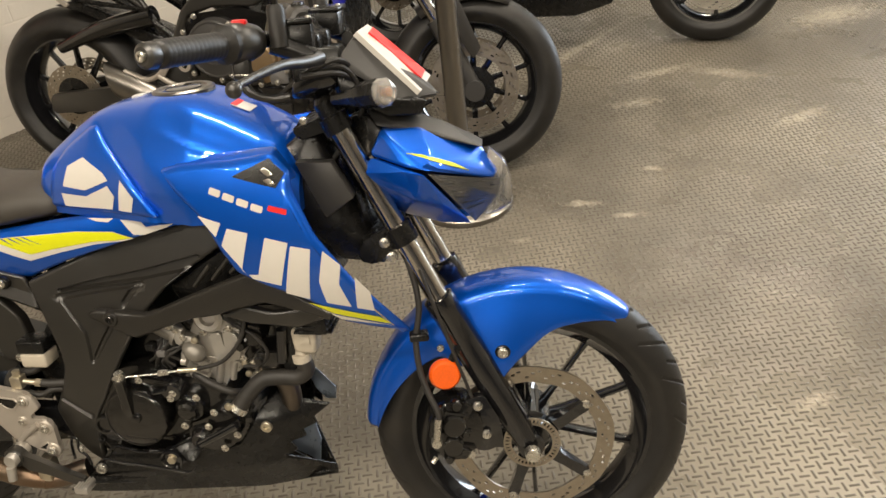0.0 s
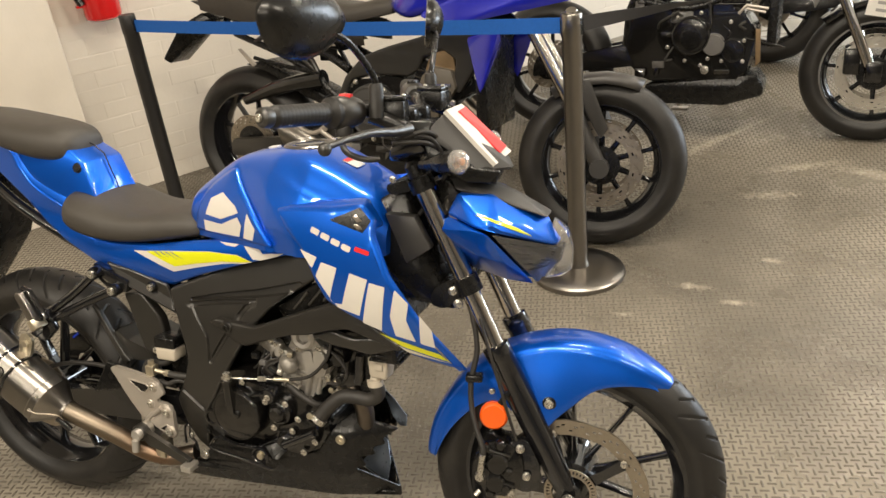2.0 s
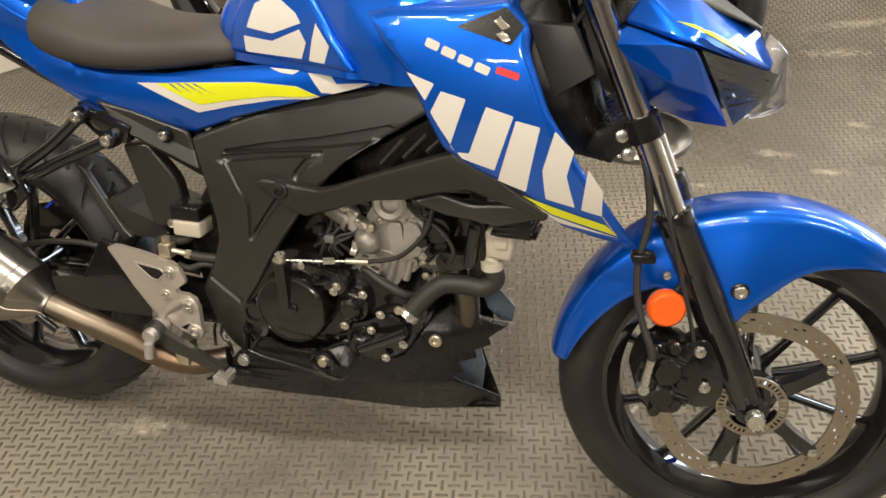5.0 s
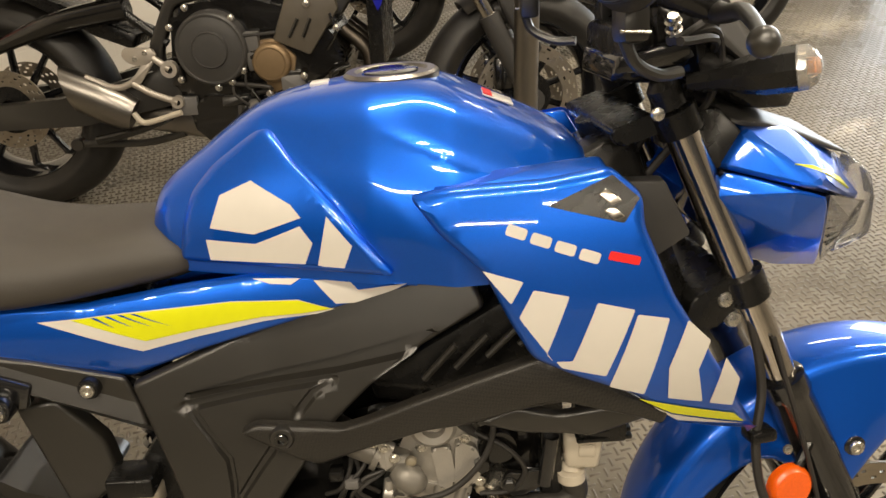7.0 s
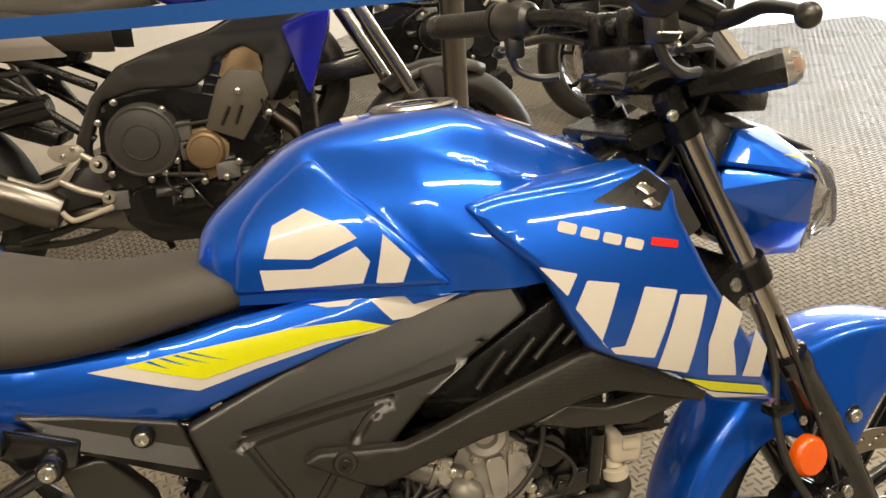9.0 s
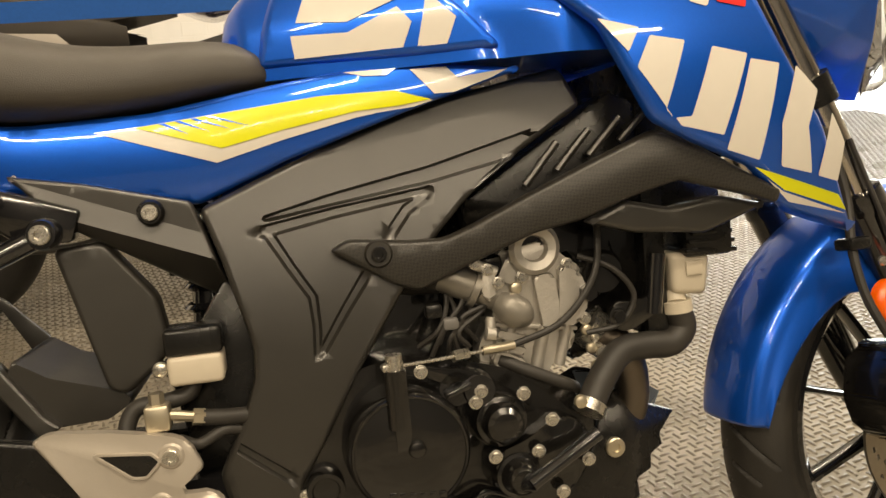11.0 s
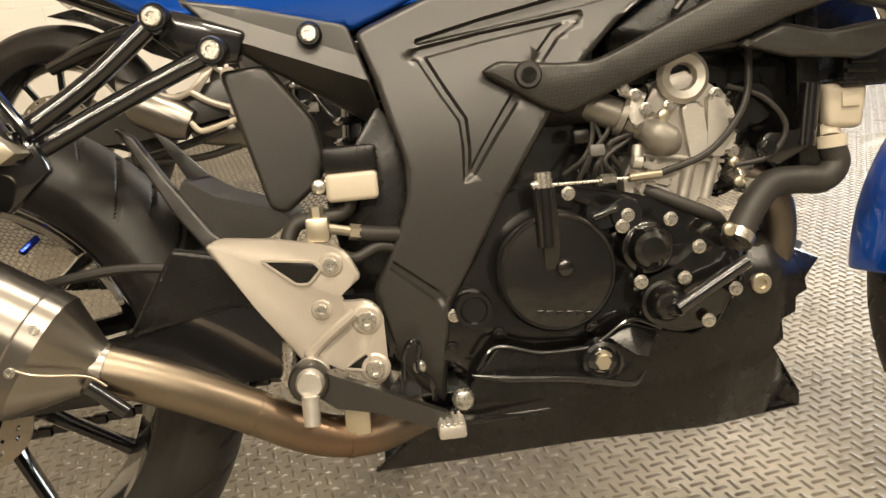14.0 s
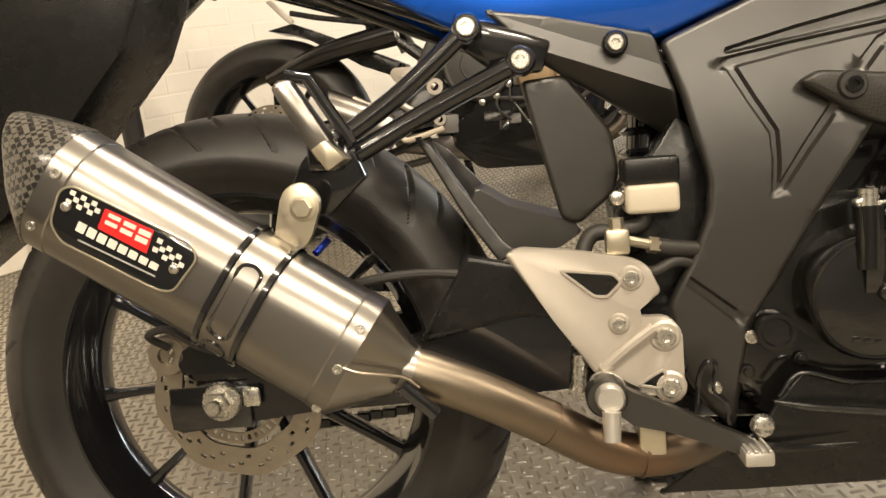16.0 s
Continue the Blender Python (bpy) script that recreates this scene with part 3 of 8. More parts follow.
def disc_mesh(r0, r1, y, th=0.004, seg=240, rings=8, rows=(2, 4, 5), every=10, wave=0.0):
    bm = bmesh.new()
    g = []
    for s in (0, 1):
        layer = []
        for i in range(rings + 1):
            ring = []
            for j in range(seg):
                a = 2 * math.pi * j / seg
                r = r0 + (r1 - r0) * i / rings
                if wave and i in (0, rings):
                    r += wave * math.sin(a * 8) * (1 if i else 0.6)
                ring.append(bm.verts.new((r * math.cos(a), y + s * th, r * math.sin(a))))
            layer.append(ring)
        g.append(layer)
    hole = set()
    for n, i in enumerate(rows):
        for j in range(seg):
            if (j + n * every // len(rows)) % every in (0, 1):
                hole.add((i, j))
    for i in range(rings):
        for j in range(seg):
            n = (j + 1) % seg
            if (i, j) in hole:
                for (a, b), nb in ((((i, j), (i, n)), (i - 1, j)), (((i + 1, j), (i + 1, n)), (i + 1, j)), (((i, j), (i + 1, j)), (i, (j - 1) % seg)), (((i, n), (i + 1, n)), (i, n))):
                    if nb not in hole:
                        bm.faces.new((g[0][a[0]][a[1]], g[0][b[0]][b[1]], g[1][b[0]][b[1]], g[1][a[0]][a[1]]))
                continue
            bm.faces.new((g[0][i][j], g[0][i][n], g[0][i + 1][n], g[0][i + 1][j]))
            bm.faces.new((g[1][i][j], g[1][i + 1][j], g[1][i + 1][n], g[1][i][n]))
    for j in range(seg):
        n = (j + 1) % seg
        bm.faces.new((g[0][0][j], g[1][0][j], g[1][0][n], g[0][0][n]))
        bm.faces.new((g[0][rings][j], g[0][rings][n], g[1][rings][n], g[1][rings][j]))
    return bm


def tone_ring(r0, r1, y, n=40):
    bm = disc_mesh(r0, r1, y, 0.0025, n * 4, 4, (), 1)
    kill = []
    bm.faces.ensure_lookup_table()
    for f in bm.faces:
        c = f.calc_center_median()
        r, a = math.hypot(c.x, c.z), math.atan2(c.z, c.x)
        if r0 + (r1 - r0) * 0.27 < r < r0 + (r1 - r0) * 0.73 and (a * n / (2 * math.pi)) % 1.0 < 0.5:
            kill.append(f)
    bmesh.ops.delete(bm, geom=kill, context="FACES")
    return bm


def wheel(name, parent, m, R, w, rimw, spokes, phase, seg, grooves, label, spoke_w=(0.020, 0.013), finish_mat=None, hub_r=0.042):
    """Rim with hub as the part; tyre and spokes under it."""
    fm = finish_mat or GLOSS
    rim = 0.2175
    hub = lathe([(0.012, -0.060), (0.030, -0.060), (0.034, -0.045), (hub_r, -0.040), (hub_r, 0.040), (0.034, 0.045), (0.030, 0.060), (0.012, 0.060)], 40, closed=True)
    ob = part(name, merge(rim_mesh(rim, rimw), hub), fm, parent, label, m)
    part("tyre", tyre_mesh(R, w, rim, seg, 54 if grooves else 14, grooves, -1 if name == "front_wheel" else 1), RUBBER, ob, "black treaded rubber tyre", angle=40)
    first = None
    for i in range(spokes):
        mm = Matrix.Rotation(-(phase + 2 * math.pi * i / spokes), 4, "Y")
        if first is None:
            first = part("spoke", spoke_mesh(hub_r - 0.006, rim - 0.026, spoke_w[0], spoke_w[1], 0.026, 0.024), fm, ob, m=mm)
        else:
            s = new("spoke", first.data)
            s.parent, s.matrix_basis = ob, mm
    return ob


FW = Matrix.Translation((1.299, 0.014, 0.279))
RW = Matrix.Translation((-0.008, 0, 0.297))
rear = wheel("rear_wheel", bike, RW, 0.296, 0.134, 0.095, 10, radians(5), 1260, 40, "black cast ten-spoke rear wheel", (0.014, 0.011))
front = wheel("front_wheel", bike, ST @ FW, 0.284, 0.098, 0.072, 10, radians(20), 1260, 40, "black cast ten-spoke front wheel", (0.010, 0.0085))


def brake_parts():
    part("brake_disc", disc_mesh(0.115, 0.145, -0.066, wave=0.0012), DISC, front, "worn steel front brake disc with drilled holes")
    arms = []
    for i in range(5):
        a = 2 * math.pi * i / 5 + 0.62
        bm = loft([[(0.036, -0.072, -0.012), (0.036, -0.056, -0.012), (0.036, -0.056, 0.012), (0.036, -0.072, 0.012)], [(0.075, -0.074, -0.009), (0.075, -0.054, -0.009), (0.075, -0.054, 0.009), (0.075, -0.074, 0.009)], [(0.117, -0.072, -0.010), (0.117, -0.060, -0.010), (0.117, -0.060, 0.010), (0.117, -0.072, 0.010)]])
        arms.append(moved(bm, Matrix.Rotation(-a, 4, "Y")))
        bolt((0.119 * math.cos(a), -0.068, 0.119 * math.sin(a)), 0.0075, front)
    part("disc_carrier", merge(*arms), GLOSS, front, "black five-arm brake disc carrier")
    part("sensor_ring", tone_ring(0.036, 0.050, -0.078), DISC, front, "slotted steel speed sensor ring")
    part("axle_nut", lathe([(0, -0.120), (0.0115, -0.120), (0.0135, -0.117), (0.0135, -0.104), (0.0, -0.104)], 24), ZINC, front, "bright steel axle end")
    part("valve", tube([(-0.1, -0.012, -0.165), (-0.088, -0.022, -0.150)], 0.004, 10), BLUECAP, front, "blue tyre valve cap")
    part("brake_disc", disc_mesh(0.064, 0.094, -0.068, seg=160, rows=(2, 4, 5), every=10, wave=0.002), DISC, rear, "small drilled rear brake disc")
    part("sensor_ring", tone_ring(0.044, 0.056, -0.076), DISC, rear, "slotted steel speed sensor ring")
    part("valve", tube([(0.10, -0.015, 0.15), (0.088, -0.030, 0.137)], 0.004, 10), BLUECAP, rear, "blue tyre valve cap")


brake_parts()

# front end ---------------------------------------------------------------
FK = [(1.0155, 0.870), (1.155, 0.560), (1.278, 0.286)]


def fork():
    d = (Vector((1.155, 0, 0.560)) - Vector((1.002, 0, 0.900))).normalized()
    for s in (-1, 1):
        y = s * 0.092
        a, b = Vector((FK[0][0], y, FK[0][1])), Vector((FK[1][0], y, FK[1][1]))
        part("fork_tube", tube([a, b + d * 0.05], 0.0178, 28, smooth=False), CHROME, bike, "polished chrome fork tube", SHIFT @ SIDE[s])
        e = Vector((1.289, y, 0.284))
        u = (e - b).normalized()
        ring = [(b + u * t, r) for t, r in ((-0.012, 0.021), (-0.010, 0.026), (0.012, 0.0275), (0.016, 0.0255), (0.10, 0.0262), (0.20, 0.0255), (0.26, 0.0235), (0.300, 0.021))]
        bm = tube([p for p, r in ring], [0.02] * len(ring), 24, smooth=False)
        bm.verts.ensure_lookup_table()
        for i, (p, r) in enumerate(ring):
            for v in bm.verts[i * 24:(i + 1) * 24]:
                v.co = p + (v.co - p) * (r / 0.02)
        lug = lathe([(0, y - 0.015), (0.020, y - 0.015), (0.024, y - 0.011), (0.024, y + 0.011), (0.020, y + 0.015), (0, y + 0.015)], 28, (1.292, 0, 0.281))
        part("fork_slider", merge(bm, lug), GLOSS, bike, "glossy black lower fork leg", SHIFT @ SIDE[s])
    def clamp(z, h, r):
        c = Vector((1.002 + (0.900 - z) * 0.45, 0, z))
        return [moved(tube([c + Vector((0, sy * 0.092, 0)) - d * h, c + Vector((0, sy * 0.092, 0)) + d * h], r, 28, smooth=False), ST.inverted() @ SIDE[sy]) for sy in (-1, 1)]

    part("top_yoke", merge(*clamp(0.868, 0.013, 0.0235), block(rounded([(0.958, 0.868), (1.003, 0.882), (1.013, 0.862), (0.968, 0.850)], 0.006), -0.088, 0.088, 0.004)), BLACK, bike, "black fork top yoke", SHIFT @ ST)
    part("lower_yoke", merge(*clamp(0.684, 0.016, 0.0245), block(rounded([(1.040, 0.650), (1.048, 0.682), (1.098, 0.708), (1.108, 0.676), (1.070, 0.642)], 0.008), -0.098, 0.098, 0.004)), BLACK, bike, "black fork lower yoke", SHIFT @ ST)
    for dz in (0.0, 0.024):
        bolt((1.083 - 0.010 * dz / 0.024, -0.097, 0.649 + dz), 0.0095, bike, m=SHIFT @ NEAR)
    for s in (-1, 1):
        part("fork_cap", lathe([(0, 0.03), (0.011, 0.03), (0.017, 0.022), (0.017, 0), (0, 0)], 20, axis="z"), BLACK, bike, m=SHIFT @ SIDE[s] @ aim((1.010, s * 0.092, 0.882), -d))
    bolt((0.993, -0.106, 0.886), 0.0065, bike, ZINC)
    part("steering_stem", tube([(1.055, 0, 0.635), (0.972, 0, 0.87)], 0.026, 20, smooth=False), BLACK, bike, m=SHIFT @ ST)


fork()


def front_fender():
    C = (1.295, 0.280)
    phis = [50, 55, 60, 66, 72, 78, 84, 89, 95, 101, 107, 112, 116, 120, 124, 128, 134, 140, 147, 154, 161, 168, 174]
    top = np.interp(phis, [50, 70, 95, 130, 160, 174], [0.286, 0.293, 0.296, 0.298, 0.298, 0.296])
    low = np.interp(phis, [50, 60, 78, 89, 112, 116, 122, 128, 140, 174], [0.289, 0.252, 0.214, 0.172, 0.126, 0.126, 0.160, 0.222, 0.236, 0.270])
    wid = np.interp(phis, [50, 62, 90, 130, 174], [0.030, 0.047, 0.052, 0.056, 0.052])
    secs = []
    for p, t, l, w in zip(phis, top, low, wid):
        a = radians(p)
        half = []
        for k in range(9):
            u = k / 8
            half.append((t - 0.024 * u ** 2.4, w * math.sin(u * math.pi / 2)))
        base = t - 0.024
        flare = float(np.interp(p, [60, 88, 100, 122, 130], [0.004, 0.014, 0.024, 0.024, 0.006]))
        for k in range(1, 6):
            u = k / 5
            half.append((base + (min(l, base - 0.002) - base) * u, w + flare * math.sin(u * math.pi / 2)))
        full = [(r, -y) for r, y in reversed(half)] + half[1:]
        secs.append([(C[0] + r * math.cos(a), y + 0.010, C[1] + r * math.sin(a)) for r, y in full])
    bm = loft(secs, closed=False)
    ob = part("front_mudguard", bm, BLUE, bike, "glossy blue front mudguard with side skirts", ST, angle=60)
    sol = ob.modifiers.new("thickness", "SOLIDIFY")
    sol.thickness, sol.offset = 0.003, -1
    sub = ob.modifiers.new("round", "SUBSURF")
    sub.levels = sub.render_levels = 1
    for s in (-1, 1):
        (p,) = side(s, [(1.248, 0.074, 0.456)])
        part("washer", lathe([(0, 0), (0.013, 0), (0.013, 0.002), (0.010, 0.004), (0, 0.004)], 24, axis="z"), GLOSS, ob, m=aim(p, (0, s, 0)))
        bolt((p[0], p[1] + s * 0.003, p[2]), 0.009, ob, d=(0, s, 0), style="socket")
    br = tube([(1.190, -0.080, 0.50), (1.165, -0.092, 0.468), (1.147, -0.092, 0.435)], 0.006, 8)
    part("reflector_bracket", br, BLACK, bike, m=NEAR)
    part("reflector", lathe([(0, -0.104), (0.022, -0.104), (0.0255, -0.101), (0.027, -0.097), (0.027, -0.090), (0, -0.090)], 36, (1.147, 0, 0.435)), ORANGE, bike, "round orange side reflector", NEAR)
    bolt((1.143, -0.093, 0.482), 0.006, bike, m=NEAR)


front_fender()


def front_brake():
    m = NEAR
    cal = block(rounded([(1.150, 0.402), (1.185, 0.408), (1.215, 0.385), (1.222, 0.345), (1.205, 0.305), (1.175, 0.290), (1.142, 0.305), (1.128, 0.345), (1.135, 0.38)], 0.012), -0.108, -0.048, 0.008)
    ob = part("brake_caliper", cal, CASE, bike, "black front brake caliper", m @ Matrix.Translation((-0.017, 0, -0.016)))
    part("piston_cover", lathe([(0, -0.118), (0.017, -0.118), (0.021, -0.113), (0.021, -0.100), (0, -0.100)], 24, (1.172, 0, 0.362)), CASE, ob)
    part("piston_cover", lathe([(0, -0.116), (0.015, -0.116), (0.019, -0.111), (0.019, -0.100), (0, -0.100)], 24, (1.168, 0, 0.322)), CASE, ob)
    part("caliper_bracket", block(rounded([(1.19, 0.40), (1.225, 0.41), (1.25, 0.36), (1.255, 0.32), (1.23, 0.30), (1.20, 0.31)], 0.01), -0.100, -0.084, 0.003), GLOSS, ob)
    for x, z in ((1.214, 0.392), (1.226, 0.338)):
        bolt((x, -0.104, z), 0.0085, ob)
    part("caliper_rib", hull([(1.132, -0.114, 0.340), (1.150, -0.114, 0.300), (1.160, -0.112, 0.345), (1.140, -0.112, 0.38), (1.135, -0.10, 0.34), (1.155, -0.10, 0.305), (1.16, -0.10, 0.36)], 0.003), CASE, ob)
    part("bridge_bolt", lathe([(0, -0.112), (0.0075, -0.112), (0.0075, -0.104), (0, -0.104)], 6, (1.198, 0, 0.305)), ZINC, ob)
    part("banjo", lathe([(0, -0.124), (0.008, -0.124), (0.009, -0.120), (0.009, -0.108), (0, -0.108)], 14, (1.140, 0, 0.338)), ZINC, ob)
    part("bleed_nipple", tube([(1.138, -0.100, 0.300), (1.130, -0.104, 0.292)], 0.0045, 10), ZINC, ob)
    for x, z, r in ((1.150, 0.392, 0.010), (1.178, 0.398, 0.011), (1.140, 0.372, 0.009), (1.190, 0.345, 0.008), (1.150, 0.350, 0.007), (1.188, 0.312, 0.010), (1.160, 0.300, 0.009)):
        part("caliper_boss", lathe([(0, -0.117), (r * 0.6, -0.117), (r, -0.112), (r * 1.1, -0.104), (0, -0.104)], 12, (x, 0, z)), CASE, ob)
    for k in range(3):
        part("caliper_rib", tube([(1.140 + 0.006 * k, -0.110, 0.392 - 0.030 * k), (1.196 + 0.004 * k, -0.110, 0.378 - 0.030 * k)], 0.0045, 8, smooth=False), CASE, ob)
    hose = tube([(1.123, -0.120, 0.324), (1.130, -0.120, 0.372), (1.116, -0.108, 0.412), (1.106, -0.098, 0.45), (1.104, -0.090, 0.50), (1.114, -0.082, 0.56), (1.10, -0.075, 0.64), (1.06, -0.06, 0.76)], 0.0052, 10)
    part("brake_hose", hose, HOSE, bike, "black rubber front brake hose", m)
    part("hose_end", tube([(1.123, -0.120, 0.322), (1.129, -0.121, 0.368)], 0.0062, 12, smooth=False), ZINC, bike, m=m)
    part("hose_clamp", box((1.094, -0.100, 0.498), (1.126, -0.074, 0.512), 0.004), BLACK, bike, m=m)
    part("sensor_wire", tube([(1.215, -0.085, 0.30), (1.18, -0.10, 0.42), (1.150, -0.098, 0.52), (1.12, -0.09, 0.62)], 0.003, 8), HOSE, bike, m=m)


front_brake()


def headlamp():
    m = Matrix.Translation((0, 0.012, 0)) @ ST
    lamp = part("headlamp", hull(pair([(1.062, 0.050, 0.735), (1.075, 0.060, 0.84), (1.205, 0.040, 0.695), (1.250, 0.040, 0.735), (1.150, 0.105, 0.772), (1.10, 0.03, 0.70)]), 0.004), GLOSS, bike, "faceted blue headlamp unit with clear lens", m)
    part("cowl_top", hull(pair([(1.076, 0.098, 0.846), (1.056, 0.092, 0.808), (1.110, 0.138, 0.792), (1.138, 0.149, 0.788), (1.251, 0.056, 0.750), (1.264, 0.022, 0.756), (1.236, 0.028, 0.798), (1.185, 0.098, 0.794), (1.135, 0.080, 0.842), (1.15, 0.112, 0.812), (1.07, 0.05, 0.80), (1.248, 0.047, 0.744)]), 0.005, 3), BLUE, lamp, "blue upper headlamp cowl", angle=16)
    for s in (-1, 1):
        flank = [(1.032, 0.088, 0.780), (1.060, 0.092, 0.806), (1.110, 0.139, 0.786), (1.137, 0.149, 0.781), (1.216, 0.036, 0.669), (1.160, 0.034, 0.676), (1.100, 0.046, 0.700), (1.062, 0.060, 0.738), (1.118, 0.112, 0.736), (1.164, 0.108, 0.722), (1.07, 0.03, 0.76), (1.15, 0.02, 0.69)]
        part("cowl_side", hull(side(s, flank), 0.003, 2), BLUE, lamp, "faceted blue headlamp side panel", angle=18)
        part("lens", hull(side(s, [(1.142, 0.144, 0.781), (1.262, 0.052, 0.744), (1.258, 0.044, 0.715), (1.218, 0.040, 0.674), (1.150, 0.110, 0.765), (1.20, 0.06, 0.75)]), 0), SMOKE, lamp, "clear faceted headlamp lens", smooth=False)
        for k in range(6):
            t = k / 6
            q = [Vector(p) for p in side(s, [(1.158, 0.1255, 0.768), (1.212, 0.056, 0.690), (1.250, 0.056, 0.736), (1.236, 0.047, 0.704)])]
            a, b = q[0].lerp(q[1], t), q[2].lerp(q[3], t)
            part("louvre", tube([a, b], 0.0011, 6, smooth=False), BLACK, lamp, "thin dark louvre behind the lens")
        n = Vector((0.30, 0.60, 0.74)).normalized()
        line = [(1.1129, 0.1277, 0.8125), (1.1329, 0.1260, 0.8088), (1.1602, 0.1184, 0.7988), (1.1842, 0.1044, 0.7874), (1.2084, 0.0892, 0.7708), (1.1490, 0.1290, 0.7990), (1.1704, 0.1170, 0.7885), (1.1892, 0.1040, 0.7800)]
        stripe = hull(side(s, [tuple(Vector(p) + n * h) for p in line for h in (0.0004, -0.006)]), 0)
        part("stripe", stripe, YELLOW, lamp, "lime yellow stripe")
    part("lens", hull(pair([(1.246, 0.042, 0.796), (1.262, 0.050, 0.742), (1.275, 0.016, 0.775), (1.284, 0.018, 0.744), (1.284, 0.016, 0.702), (1.262, 0.030, 0.684), (1.230, 0.040, 0.682), (1.250, 0.046, 0.712)]), 0.004, 2), CLEAR, lamp, "clear outer headlamp lens")
    part("reflector_bowl", hull(pair([(1.20, 0.05, 0.735), (1.246, 0.03, 0.735), (1.24, 0.03, 0.700), (1.205, 0.03, 0.692)]), 0.003), CHROME, lamp, "silvered headlamp reflector")
    part("top_visor", hull(pair([(1.052, 0.074, 0.858), (1.062, 0.050, 0.878), (1.104, 0.082, 0.850), (1.160, 0.074, 0.832), (1.235, 0.026, 0.802), (1.245, 0.0, 0.802), (1.18, 0.030, 0.840), (1.08, 0.086, 0.848)]), 0.005, 3), VISOR, lamp, "charcoal visor over the headlamp")
    part("lamp_bracket", hull(pair([(1.030, 0.060, 0.865), (1.058, 0.078, 0.868), (1.078, 0.092, 0.842), (1.056, 0.082, 0.802), (1.036, 0.06, 0.81)]), 0.003), BLACK, lamp, "black lamp bracket")
    # instrument screen with learner plate
    ridge = [(1.056, -0.072, 0.990), (1.072, 0.017, 0.998), (1.168, 0.017, 0.908), (1.147, -0.060, 0.891)]
    R0, R1, R2, R3 = [Vector(p) for p in ridge]
    nrm = (R3 - R0).cross(R1 - R0).normalized()
    if nrm.z < 0:
        nrm = -nrm
    scr = part("instrument_screen", hull([tuple(p - nrm * 0.006) for p in (R0, R1, R2, R3)] + [(1.030, -0.088, 0.962), (1.032, -0.090, 0.945), (1.110, -0.078, 0.890), (1.178, -0.04, 0.888), (1.062, 0.065, 0.988), (1.032, 0.088, 0.945), (1.110, 0.078, 0.890), (1.16, 0.055, 0.895), (1.04, 0.05, 0.95), (1.12, 0.0, 0.885)], 0.0025), VISOR, bike, "dark grey instrument cowl", NEAR)
    part("screen_base", hull(both([(1.020, 0.086, 0.940), (1.026, 0.088, 0.905), (1.095, 0.080, 0.866), (1.145, 0.062, 0.862), (1.155, 0.060, 0.884), (1.105, 0.080, 0.890)]), 0.003), BLACK, scr, "black lower edge of the cowl")

    def card(quad, h0, h1):
        pts = [R0.lerp(R1, u).lerp(R3.lerp(R2, u), v) for u, v in quad]
        return hull([tuple(p + nrm * h) for p in pts for h in (h0, h1)], 0)

    plate_ob = part("learner_plate", card([(0.0, -0.01), (1.0, -0.01), (1.0, 0.96), (0.0, 0.96)], -0.004, 0.0042), DECAL, scr, "white learner plate with a red bar", smooth=False)
    part("red_bar", card([(0.42, 0.08), (0.90, 0.06), (0.90, 0.86), (0.44, 0.88)], 0.0040, 0.0082), RED, plate_ob, smooth=False)
    part("instrument_case", hull(both([(0.985, 0.075, 0.975), (0.99, 0.07, 0.93), (1.030, 0.06, 0.975), (1.04, 0.075, 0.92)]), 0.006), BLACK, bike, "black instrument case", NEAR)
    for s in (-1, 1):
        stalk = part("indicator_stalk", lathe([(0, -0.02), (0.009, -0.02), (0.011, 0.01), (0.017, 0.030), (0.0205, 0.050), (0.0212, 0.078), (0.0, 0.079)], 8, axis="z"), BLACK, bike, "black faceted indicator body", SIDE[s] @ aim((1.030, s * 0.098, 0.900), (0.74, s * 0.66, 0.12)))
        part("indicator_lens", lathe([(0, 0.078), (0.0212, 0.078), (0.0206, 0.086), (0.0150, 0.094), (0.006, 0.098), (0, 0.098)], 14, axis="z"), CRYSTAL, stalk, "clear faceted indicator lens", smooth=False)
        part("indicator_reflector", lathe([(0, 0.0795), (0.008, 0.0795), (0.018, 0.086), (0.0185, 0.0865), (0.0185, 0.0795)], 16, axis="z"), CHROME, stalk, "silvered indicator reflector")
        part("indicator_bulb", lathe([(0, 0.080), (0.005, 0.082), (0.006, 0.090), (0, 0.094)], 12, axis="z"), AMBER, stalk, "amber indicator bulb")


headlamp()


